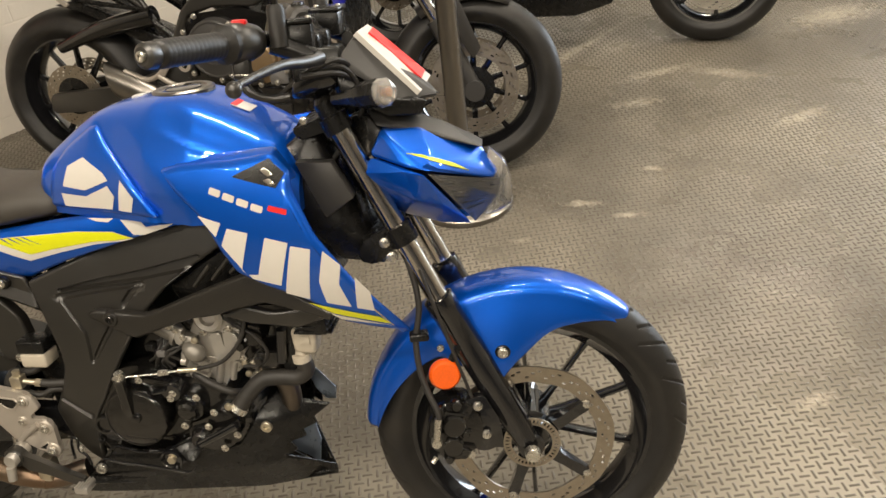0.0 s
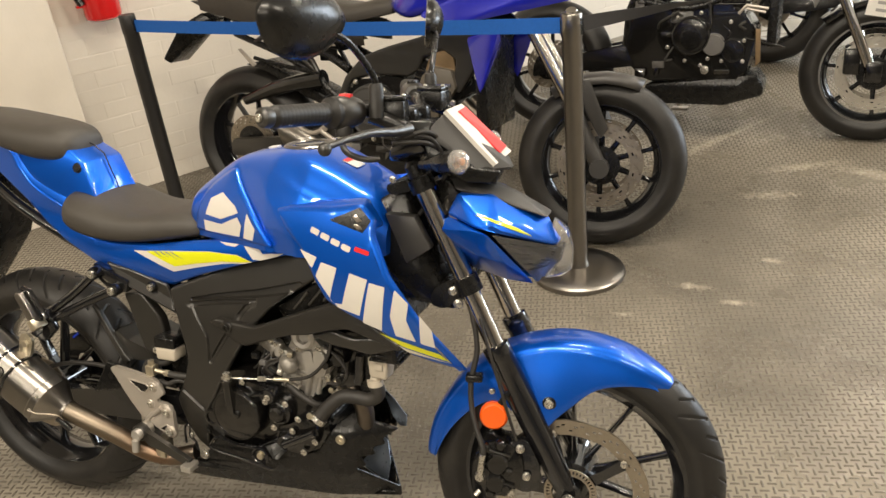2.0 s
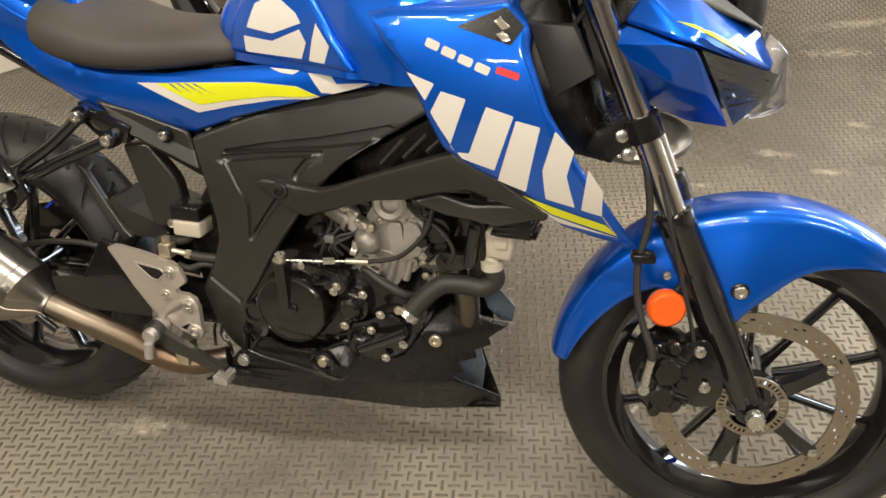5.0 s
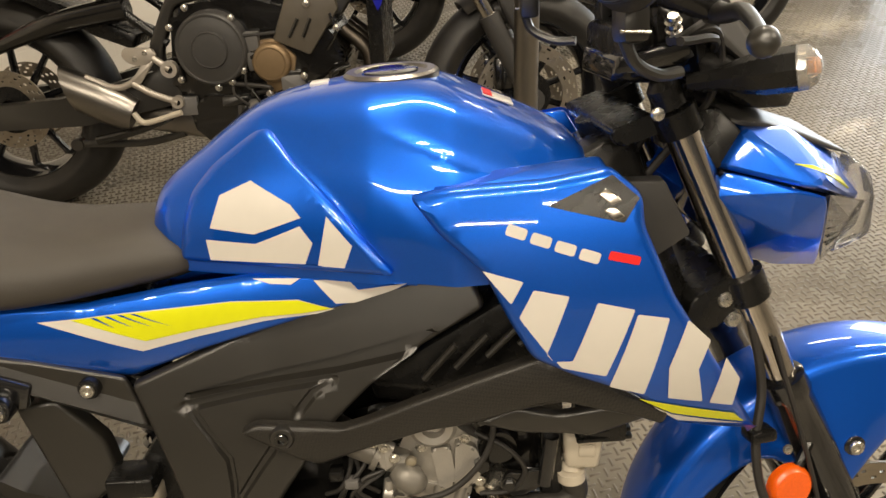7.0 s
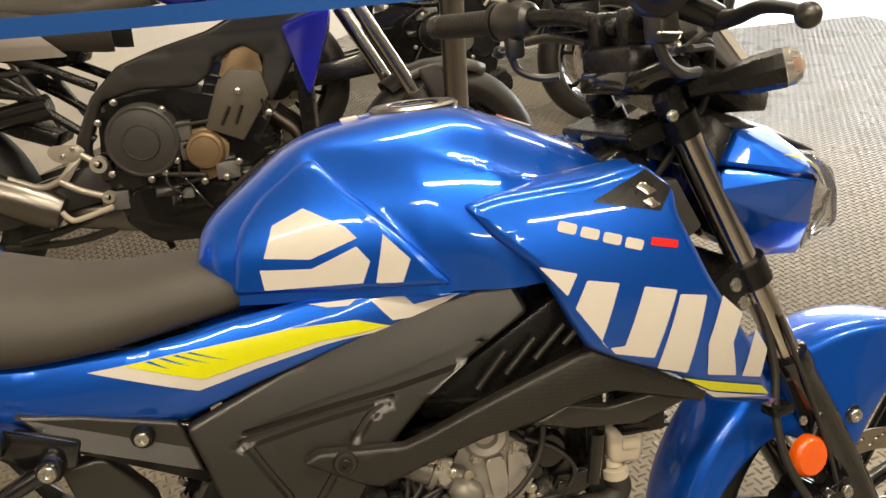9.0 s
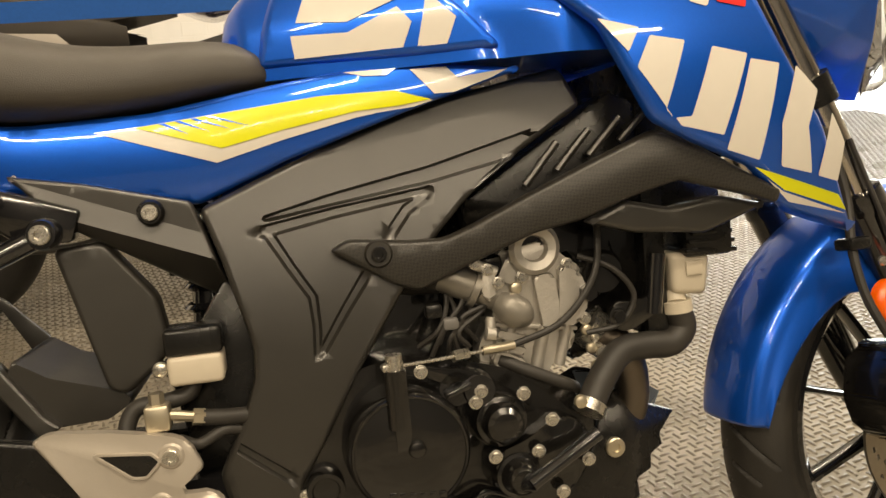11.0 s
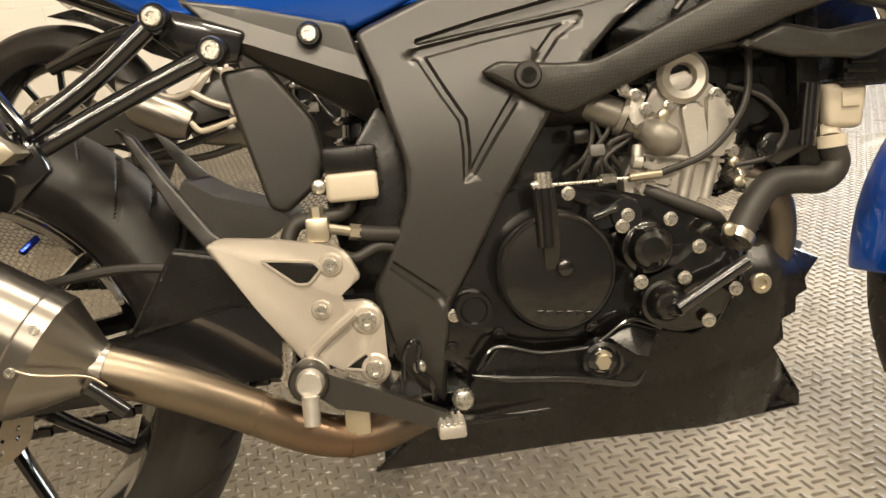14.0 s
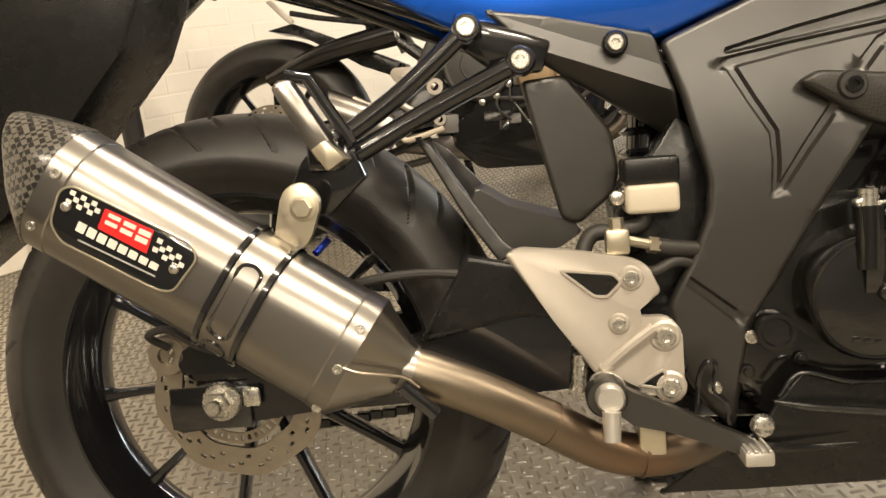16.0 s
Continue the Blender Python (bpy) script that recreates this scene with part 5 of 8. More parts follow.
GROOVES = [
    ([(0.506, 0.604), (0.569, 0.616), (0.668, 0.632), (0.768, 0.655)], 0.0006, 0.0085, 0.008),
    ([(0.503, 0.592), (0.567, 0.603), (0.664, 0.616)], 0.0036, 0.0022, 0.006),
    ([(0.506, 0.591), (0.524, 0.557), (0.542, 0.526), (0.543, 0.498), (0.541, 0.470)], 0.0026, 0.0014, 0.0045),
    ([(0.662, 0.613), (0.640, 0.600), (0.621, 0.577)], 0.0026, 0.0034, 0.0045),
    ([(0.594, 0.541), (0.570, 0.509), (0.546, 0.474)], 0.0030, 0.0018, 0.004),
    ([(0.456, 0.394), (0.505, 0.353)], 0.0024, 0.0032, 0.0045),
]


def groove_depth(x, z):
    """Depth of the pressed creases at a point of the cover."""
    best = 0.0
    for line, w0, w1, depth in GROOVES:
        n = len(line) - 1
        for i in range(n):
            (ax, az), (bx, bz) = line[i], line[i + 1]
            t = max(0.0, min(1.0, ((x - ax) * (bx - ax) + (z - az) * (bz - az)) / ((bx - ax) ** 2 + (bz - az) ** 2)))
            dist = math.hypot(x - ax - t * (bx - ax), z - az - t * (bz - az))
            w = w0 + (w1 - w0) * (i + t) / n
            best = max(best, depth * max(0.0, min(1.0, (w + 0.003 - dist) / 0.003)))
    return best


def groove_cuts():
    """Lines along the floor and rim of every crease, so that its edges come out straight."""
    out = []
    for line, w0, w1, depth in GROOVES:
        n = len(line) - 1
        for i in range(n):
            a, b = np.array(line[i]), np.array(line[i + 1])
            nn = np.array((-(b - a)[1], (b - a)[0])) / np.linalg.norm(b - a)
            wa, wb = w0 + (w1 - w0) * i / n, w0 + (w1 - w0) * (i + 1) / n
            for k in (-1, 1):
                for extra in (0.0, 0.003):
                    out.append((tuple(a + k * nn * (wa + extra)), tuple(b + k * nn * (wb + extra)), 0.006))
            out.append((tuple(a), tuple(b), 0.006))
    return out


def frame_cover():
    poly = [(0.446, 0.619), (0.460, 0.574), (0.473, 0.522), (0.482, 0.486), (0.480, 0.456), (0.466, 0.419), (0.438, 0.366), (0.452, 0.300), (0.474, 0.262), (0.500, 0.240), (0.515, 0.345), (0.542, 0.387), (0.576, 0.445), (0.628, 0.522), (0.649, 0.553), (0.673, 0.578), (0.703, 0.607), (0.753, 0.641), (0.829, 0.688), (0.812, 0.728), (0.776, 0.722), (0.668, 0.702), (0.564, 0.666)]

    def pressed(x, z):
        # the triangular field between the creases stands a little proud, its lower right flank falls away
        return cover_y(x, z) + groove_depth(x, z)

    for s in (-1, 1):
        part("frame_cover", plate(poly, pressed if s < 0 else cover_y, 0.010, 0.006, 0.008 if s < 0 else 0.02, 0.008, 1 if s < 0 else -1, groove_cuts() if s < 0 else ()), GRAIN, bike, "matt dark grey plastic frame cover with pressed creases", angle=50)
    arm = [(0.561, 0.569), (0.579, 0.578), (0.637, 0.571), (0.670, 0.570), (0.698, 0.580), (0.750, 0.603), (0.815, 0.630), (0.881, 0.656), (0.904, 0.650), (0.968, 0.610), (1.009, 0.586), (1.003, 0.572), (0.978, 0.582), (0.900, 0.605), (0.852, 0.592), (0.805, 0.575), (0.759, 0.567), (0.695, 0.543), (0.643, 0.521), (0.622, 0.529)]

    def arm_y(x, z):
        return -0.119 - 0.03 * max(0, min(1, (x - 0.65) / 0.25)) + 0.9 * (z - float(np.interp(x, [0.56, 0.64, 0.70, 0.88, 1.0], [0.565, 0.548, 0.565, 0.622, 0.58]))) ** 2 * 6

    for s in (-1, 1):
        ob = part("frame_arm", plate(arm, arm_y, 0.012, 0.005, 0.011, 0.006, 1 if s < 0 else -1), TEXTURED, bike, "dark plastic arm with embossed weave texture")
        if s < 0:
            part("bolt_boss", lathe([(0, -0.122), (0.0115, -0.122), (0.0135, -0.119), (0.0135, -0.110), (0, -0.110)], 28, (0.606, 0, 0.562)), GRAIN, ob)
            bolt((0.606, -0.121, 0.562), 0.0075, ob, CASE, style="socket")
            part("lower_blade", plate([(0.808, 0.572), (0.852, 0.590), (0.899, 0.578), (0.954, 0.585), (1.006, 0.572), (0.978, 0.562), (0.935, 0.548), (0.90, 0.553), (0.86, 0.556)], lambda x, z: -0.128, 0.010, 0.006, 0.012, 0.006), GRAIN, ob)
    # dark space behind the arm, with ribbed duct
    part("air_duct", hull([(0.70, -0.075, 0.60), (0.86, -0.085, 0.70), (0.95, -0.085, 0.66), (0.98, -0.085, 0.58), (0.84, -0.085, 0.57), (0.70, -0.05, 0.56), (0.70, 0.075, 0.60), (0.86, 0.085, 0.70), (0.98, 0.085, 0.58), (0.70, 0.05, 0.56)], 0.006), BLACK, bike, "black air box and duct under the tank")
    for k in range(4):
        part("duct_rib", tube([(0.760 + 0.034 * k, -0.098, 0.612 + 0.012 * k), (0.795 + 0.034 * k, -0.100, 0.652 + 0.010 * k)], 0.004, 8), GRAIN, bike)
    # panel between cover and tail bolts
    sp = [(0.282, 0.664), (0.345, 0.652), (0.440, 0.627), (0.449, 0.600), (0.458, 0.570), (0.470, 0.528), (0.455, 0.530), (0.409, 0.560), (0.327, 0.614), (0.306, 0.640)]

    def panel_y(x, z):
        # upper face, a band turned up to the light, then a flange turned under
        t = (0.648 - 0.40 * (x - 0.318) - z) * 0.93
        return -0.088 - 0.32 * max(0.0, min(t, 0.020)) + 1.1 * max(0.0, t - 0.020)

    ob = part("side_panel", plate(sp, panel_y, 0.006, 0.004, 0.007, 0.005, cuts=[((0.318, 0.648), (0.46, 0.5912), 0.02), ((0.318, 0.6265), (0.46, 0.5697), 0.02)]), GRAIN, bike, "dark grey side panel under the tail", angle=16)
    part("bolt_boss", lathe([(0, -0.098), (0.010, -0.098), (0.012, -0.095), (0.012, -0.080), (0, -0.080)], 24, (0.404, 0, 0.620)), BLACK, ob)
    bolt((0.404, -0.097, 0.620), 0.0075, ob, style="socket")


frame_cover()


def belly_y(x, z):
    """Outer face: it closes to the middle at the low front tip, and folds inwards along the upper lip."""
    y = -0.128 + 0.085 * max(0, x - 0.5) + 0.30 * max(0.0, 0.245 - z) + 0.20 * max(0, x - 0.80) + 0.92 * max(0, x - 0.62) * max(0, 0.30 - z) + 0.45 * max(0, x - 0.86)
    if x > 0.80:
        y += 0.7 * max(0.0, z - (0.343 - 0.05 * (x - 0.82)))
    return min(-0.004, y)


def belly_pan():
    poly = [(0.420, 0.184), (0.475, 0.233), (0.516, 0.252), (0.530, 0.277), (0.554, 0.304), (0.597, 0.291), (0.642, 0.291), (0.672, 0.299), (0.690, 0.311), (0.724, 0.300), (0.759, 0.290), (0.784, 0.300), (0.811, 0.338), (0.825, 0.361), (0.850, 0.381), (0.866, 0.379), (0.891, 0.359), (0.936, 0.338), (0.908, 0.321), (0.912, 0.307), (0.890, 0.304), (0.892, 0.286), (0.867, 0.285), (0.874, 0.260), (0.856, 0.256), (0.921, 0.178), (0.921, 0.157), (0.781, 0.169), (0.644, 0.184)]
    for s in (-1, 1):
        ob = part("belly_pan", plate(poly, belly_y, 0.004, 0.003, 0.010, 0.003, 1 if s < 0 else -1), BLACK, bike, "satin black belly pan with stepped front edge")
        if s > 0:
            part("foil", plate([(0.800, 0.185), (0.852, 0.252), (0.864, 0.246), (0.886, 0.218), (0.886, 0.172), (0.800, 0.178)], lambda x, z: min(belly_y(x, z) + 0.009, -0.003), 0.0015, 0.0005, 0.012, 0.002, -1), INNER, ob, "pale blue-grey inner face")
            part("foil", plate([(0.850, 0.376), (0.868, 0.376), (0.905, 0.372), (0.938, 0.350), (0.930, 0.314), (0.905, 0.302), (0.880, 0.312), (0.862, 0.345)], lambda x, z: belly_y(x, min(z, 0.36)) + 0.008, 0.0015, 0.0005, 0.012, 0.002, -1), INNER, ob, "pale blue-grey inner face")
            continue
        bolt((0.836, belly_y(0.836, 0.331), 0.331), 0.0105, ob, BRASS, style="socket")
        bolt((0.515, -0.127, 0.256), 0.011, ob)
        part("pan_lip", tube([(0.526, -0.130, 0.279), (0.560, -0.133, 0.273), (0.620, -0.133, 0.266), (0.660, -0.131, 0.257), (0.687, -0.128, 0.252), (0.700, -0.124, 0.262)], [0.0015, 0.0035, 0.0035, 0.0035, 0.003, 0.0015], 10), GLOSS, ob, "shining rolled lip of the pan")
        part("pan_edge", tube([(0.531, -0.128, 0.283), (0.552, -0.126, 0.304), (0.597, -0.125, 0.293), (0.645, -0.122, 0.292), (0.660, -0.121, 0.299), (0.690, -0.117, 0.314), (0.722, -0.113, 0.301)], 0.0022, 8), GLOSS, ob)
        part("pan_scoop", hull([(0.664, -0.118, 0.300), (0.690, -0.106, 0.315), (0.724, -0.104, 0.302), (0.702, -0.131, 0.277), (0.690, -0.131, 0.281), (0.70, -0.098, 0.280)], 0.0012), BLACK, ob, "satin black scoop facet turned up to the light")
        part("drain_recess", merge(lathe([(0, -0.122), (0.013, -0.122), (0.017, -0.129), (0.0205, -0.1275), (0.022, -0.112), (0, -0.112)], 28, (0.657, 0, 0.2765)), hull([(0.636, -0.124, 0.270), (0.640, -0.124, 0.292), (0.672, -0.122, 0.290), (0.684, -0.124, 0.270), (0.668, -0.125, 0.262), (0.640, -0.10, 0.28), (0.675, -0.10, 0.28)], 0.003)), GLOSS, ob, "glossy black pocket round the drain plug")
        bolt((0.657, -0.122, 0.2765), 0.0085, ob, BRASS, style="hex")
        part("pan_ridge", tube([(0.487, -0.126, 0.231), (0.52, -0.129, 0.234), (0.60, -0.1275, 0.236)], [0.006, 0.004, 0.001], 8), BLACK, ob)
    part("pan_floor", hull(both([(0.43, 0.105, 0.187), (0.64, 0.085, 0.187), (0.78, 0.055, 0.172), (0.915, 0.003, 0.160), (0.915, 0.003, 0.166), (0.64, 0.08, 0.195)]), 0.002), BLACK, bike, "black underside of the belly pan")


belly_pan()
# engine, exhaust and rear end ------------------------------------------------
def disc_cover(name, c, r, y0, y1, material, parent, lip=0.006, dish=0.004, label=""):
    """A round cover that stands out from y0 to y1: a gently domed face, a thin raised rim and a rounded shoulder."""
    x, z = c
    prof = [(0, y1), (r * 0.45, y1 + dish * 0.08), (r * 0.75, y1 + dish * 0.35), (r - lip * 1.3, y1 + dish * 0.7), (r - lip * 0.95, y1 + dish * 0.75), (r - lip * 0.85, y1 + dish * 0.75 - 0.0014), (r - lip * 0.55, y1 + dish * 0.75 - 0.0017), (r - lip * 0.22, y1 + dish * 0.75 + 0.0008), (r, y1 + dish + 0.004), (r + 0.001, y1 + dish + 0.009), (r + 0.004, y0), (0, y0)]
    return part(name, lathe(prof, 64, (x, 0, z)), material, parent, label)


def dome(name, c, r, y0, y1, material, parent, label=""):
    """A stepped round cover with a raised boss in its middle."""
    x, z = c
    d = y0 - y1
    prof = [(0, y1), (r * 0.42, y1 + d * 0.02), (r * 0.58, y1 + d * 0.10), (r * 0.66, y1 + d * 0.30), (r * 0.72, y1 + d * 0.34), (r * 0.86, y1 + d * 0.36), (r * 0.96, y1 + d * 0.46), (r, y1 + d * 0.62), (r * 1.03, y0), (0, y0)]
    return part(name, lathe(prof, 48, (x, 0, z)), material, parent, label)


def engine():
    case = block(rounded([(0.500, 0.395), (0.540, 0.440), (0.620, 0.460), (0.700, 0.440), (0.760, 0.420), (0.812, 0.385), (0.815, 0.330), (0.780, 0.285), (0.700, 0.250), (0.560, 0.240), (0.505, 0.270), (0.490, 0.330)], 0.02), -0.098, 0.110, 0.012)
    eng = part("engine", case, CASE, bike, "black engine with bare aluminium cylinder")
    disc_cover("clutch_cover", (0.616, 0.373), 0.0585, -0.090, -0.142, CASE, eng, label="round black clutch cover with raised rim")
    part("cover_writing", merge(*[slab([(0.592 + 0.0095 * k, 0.3335 - 0.0012 * k), (0.599 + 0.0095 * k, 0.3327 - 0.0012 * k), (0.599 + 0.0095 * k, 0.3385 - 0.0012 * k), (0.592 + 0.0095 * k, 0.3393 - 0.0012 * k)], -0.1415, -0.137, 0.0006, 0.001) for k in range(6)]), CASE, eng, "row of small raised bars")
    part("cover_spoke", loft([[(0.600, -0.150, 0.455), (0.617, -0.150, 0.455), (0.617, -0.125, 0.455), (0.600, -0.125, 0.455)], [(0.603, -0.148, 0.400), (0.618, -0.148, 0.400), (0.618, -0.125, 0.400), (0.603, -0.125, 0.400)], [(0.604, -0.1435, 0.378), (0.616, -0.1435, 0.378), (0.616, -0.13, 0.378), (0.604, -0.13, 0.378)]]), CASE, eng, "black clutch actuator tube")
    part("actuator_tube", tube([(0.608, -0.140, 0.400), (0.608, -0.141, 0.456)], 0.0105, 20, smooth=False), CASE, eng)
    part("actuator_cap", tube([(0.608, -0.141, 0.455), (0.608, -0.141, 0.470)], 0.008, 16, smooth=False), ZINC, eng, "zinc clutch arm pivot")
    part("actuator_arm", slab([(0.594, 0.460), (0.612, 0.468), (0.618, 0.462), (0.600, 0.452)], -0.146, -0.134, 0.002), ZINC, eng)
    bolt((0.622, -0.142, 0.378), 0.0085, eng, CASE)
    dome("pump_cover", (0.711, 0.385), 0.0295, -0.088, -0.138, CASE, eng, "round black stepped cover")
    dome("pump_cover", (0.724, 0.328), 0.0265, -0.088, -0.140, CASE, eng, "black domed water pump cover")
    part("pump_pipe", merge(tube([(0.730, -0.142, 0.326), (0.803, -0.138, 0.365)], 0.0072, 16, smooth=False), tube([(0.722, -0.128, 0.323), (0.732, -0.142, 0.327)], 0.009, 14, smooth=False)), GLOSS, eng, "black water pipe")
    part("pump_body", block(rounded([(0.700, 0.352), (0.735, 0.362), (0.770, 0.385), (0.800, 0.368), (0.800, 0.335), (0.775, 0.300), (0.735, 0.296), (0.705, 0.310)], 0.012), -0.120, -0.085, 0.006), CASE, eng)
    part("side_plug", lathe([(0, -0.112), (0.012, -0.112), (0.014, -0.116), (0.018, -0.116), (0.019, -0.112), (0.019, -0.09), (0, -0.09)], 28, (0.535, 0, 0.340)), CASE, eng)
    part("oil_cap", merge(lathe([(0, -0.125), (0.017, -0.125), (0.019, -0.121), (0.019, -0.095), (0, -0.095)], 12, (0.668, 0, 0.425)), slab([(0.655, 0.424), (0.681, 0.432), (0.682, 0.426), (0.656, 0.418)], -0.134, -0.124, 0.002)), GLOSS, eng, "black oil filler cap")
    part("oil_cap", lathe([(0, -0.128), (0.015, -0.128), (0.017, -0.124), (0.017, -0.1), (0, -0.1)], 24, (0.690, 0, 0.421)), GLOSS, eng)
    for x, z in ((0.691, 0.420), (0.733, 0.412), (0.760, 0.382), (0.700, 0.353), (0.744, 0.352), (0.685, 0.410), (0.795, 0.336), (0.766, 0.307)):
        bolt((x, -0.127, z), 0.0052, eng, ZINC, style="hex")
    for x, z in ((0.516, 0.334), (0.511, 0.300), (0.634, 0.447), (0.560, 0.310), (0.655, 0.305)):
        bolt((x, -0.101 if z < 0.44 else -0.128, z), 0.005, eng, ZINC if z > 0.33 else CASE, style="hex")
    part("arm_bracket", slab([(0.630, 0.452), (0.690, 0.440), (0.700, 0.425), (0.692, 0.412), (0.640, 0.440)], -0.125, -0.119, 0.0015), CASE, eng)
    # leaning cylinder and head
    cyl = block(rounded([(0.704, 0.428), (0.702, 0.452), (0.716, 0.478), (0.800, 0.470), (0.808, 0.444), (0.780, 0.428), (0.768, 0.404), (0.750, 0.392)], 0.008), -0.082, 0.080, 0.005)
    cy = part("cylinder", cyl, ALU, eng, "bare cast aluminium cylinder")
    hd = block(rounded([(0.716, 0.470), (0.726, 0.520), (0.742, 0.548), (0.780, 0.556), (0.798, 0.536), (0.820, 0.521), (0.826, 0.488), (0.806, 0.462)], 0.010), -0.086, 0.084, 0.006)
    part("cylinder_head", hd, ALU, eng, "cast aluminium cylinder head with ribs")
    part("head_boss", block(rounded([(0.762, 0.520), (0.784, 0.522), (0.790, 0.470), (0.770, 0.462)], 0.006), -0.094, -0.080, 0.004), ALU, cy)
    part("water_gallery", block(rounded([(0.712, 0.436), (0.742, 0.424), (0.748, 0.436), (0.718, 0.450)], 0.004), -0.096, -0.078, 0.003), ALU, cy)
    # dark castings and the air box behind, which close the view through the machine
    part("rear_casting", block(rounded([(0.560, 0.400), (0.570, 0.520), (0.700, 0.555), (0.760, 0.560), (0.735, 0.400)], 0.012), -0.052, 0.090, 0.006), CASE, eng, "black crankcase casting behind the throttle")
    part("front_casting", block(rounded([(0.805, 0.420), (0.815, 0.560), (0.890, 0.560), (0.888, 0.470), (0.850, 0.440)], 0.010), -0.066, 0.080, 0.006), CASE, eng, "black castings ahead of the cylinder head")
    for (x0, z0), (x1, z1), r in (((0.758, 0.412), (0.772, 0.466), 0.007), ((0.786, 0.424), (0.798, 0.470), 0.006), ((0.722, 0.432), (0.738, 0.470), 0.005)):
        part("casting_rib", tube([(x0, -0.082, z0), (x1, -0.085, z1)], r, 12, smooth=False), ALU, cy)
    for k in range(3):
        part("casting_step", block(rounded([(0.712 + 0.004 * k, 0.440 + 0.011 * k), (0.744 + 0.003 * k, 0.428 + 0.012 * k), (0.747 + 0.003 * k, 0.435 + 0.012 * k), (0.715 + 0.004 * k, 0.447 + 0.011 * k)], 0.002), -0.091, -0.078, 0.002), ALU, cy)
    part("gasket_line", block([(0.712, 0.474), (0.806, 0.458), (0.807, 0.462), (0.713, 0.478)], -0.0885, 0.084, 0.0008), ALU, cy)
    part("head_flank", block(rounded([(0.786, 0.466), (0.790, 0.528), (0.812, 0.520), (0.820, 0.492), (0.808, 0.466)], 0.006), -0.095, -0.080, 0.004), ALU, cy)
    part("ring_back", lathe([(0, -0.082), (0.020, -0.082), (0.020, -0.06), (0, -0.06)], 28, (0.766, 0, 0.548)), CASE, cy)
    part("ignition_plug_seat", lathe([(0.012, -0.084), (0.024, -0.084), (0.027, -0.092), (0.022, -0.096), (0.014, -0.094)], 28, (0.766, 0, 0.548), closed=True), ALU, eng, "round aluminium plug well")
    part("head_cover", block(rounded([(0.740, 0.545), (0.750, 0.575), (0.820, 0.578), (0.860, 0.540), (0.850, 0.500), (0.828, 0.510), (0.800, 0.548)], 0.010), -0.075, 0.075, 0.006), CASE, eng, "black cam cover")
    part("cam_plug", lathe([(0, -0.092), (0.020, -0.092), (0.024, -0.086), (0.024, -0.07), (0, -0.07)], 28, (0.838, 0, 0.515)), CASE, eng)
    for x, z in ((0.752, 0.520), (0.800, 0.528), (0.815, 0.470), (0.770, 0.400), (0.728, 0.444)):
        bolt((x, -0.089, z), 0.005, eng, ZINC, style="hex")
    part("sensor_wire", tube([(0.812, -0.088, 0.535), (0.845, -0.098, 0.520), (0.866, -0.100, 0.490), (0.850, -0.098, 0.462), (0.815, -0.092, 0.455)], 0.003, 8), HOSE, eng)
    part("head_sensor", tube([(0.818, -0.080, 0.498), (0.818, -0.102, 0.498)], [0.012, 0.009], 6, smooth=False), CASE, eng)
    # throttle body
    thr = merge(tube([(0.668, -0.082, 0.531), (0.700, -0.086, 0.516)], [0.0165, 0.0165], 24, smooth=False), tube([(0.700, -0.087, 0.516), (0.706, -0.088, 0.513)], 0.0205, 24, smooth=False), tube([(0.706, -0.088, 0.513), (0.732, -0.088, 0.500)], [0.0150, 0.0160], 24, smooth=False))
    tb = part("throttle_body", thr, DARKALU, eng, "grey throttle body barrel")
    part("motor_cap", tube([(0.722, -0.098, 0.500), (0.731, -0.103, 0.494), (0.742, -0.104, 0.486), (0.750, -0.100, 0.480)], [0.011, 0.0165, 0.0165, 0.010], 24), DARKALU, tb, "rounded grey motor cap")
    part("flange", slab([(0.708, 0.540), (0.718, 0.536), (0.722, 0.512), (0.712, 0.500), (0.704, 0.512)], -0.106, -0.088, 0.0025, 0.004), ALU, tb)
    part("fuel_rail", tube([(0.700, -0.100, 0.540), (0.722, -0.102, 0.530)], 0.0055, 12, smooth=False), ALU, tb)
    for x, z in ((0.712, 0.534), (0.722, 0.520), (0.700, 0.541)):
        bolt((x, -0.107, z), 0.0045, tb, ZINC, style="hex")
    part("drain_stub", merge(tube([(0.714, -0.098, 0.485), (0.711, -0.100, 0.466)], 0.0058, 12, smooth=False), tube([(0.707, -0.100, 0.470), (0.716, -0.100, 0.468)], 0.0075, 12, smooth=False)), ALU, tb, "aluminium stub pipe")
    part("throttle_cover", box((0.690, -0.085, 0.520), (0.735, -0.05, 0.545), 0.006), CASE, tb)
    bolt((0.740, -0.102, 0.512), 0.0065, tb, BRASS)
    part("air_boot", tube([(0.672, -0.078, 0.530), (0.650, -0.072, 0.535), (0.620, -0.06, 0.540)], [0.019, 0.024, 0.026], 20), HOSE, eng, "black rubber intake boot")
    for k in range(7):
        a, b = random.Random(k).uniform(-1, 1), random.Random(k + 40).uniform(-1, 1)
        part("wire", tube([(0.640 + 0.01 * k, -0.088 - 0.004 * (k % 3), 0.455 + 0.01 * a), (0.660 + 0.004 * k, -0.10, 0.480 + 0.01 * b), (0.672 + 0.008 * k, -0.09, 0.500 + 0.008 * a), (0.668 - 0.004 * k, -0.08, 0.535)], 0.0026, 7), HOSE, eng)
    part("connector", box((0.664, -0.105, 0.478), (0.680, -0.090, 0.490), 0.003), GREYPLATE, eng, "grey wire connector")
    part("connector", box((0.648, -0.108, 0.492), (0.664, -0.09, 0.506), 0.003), BLACK, eng)
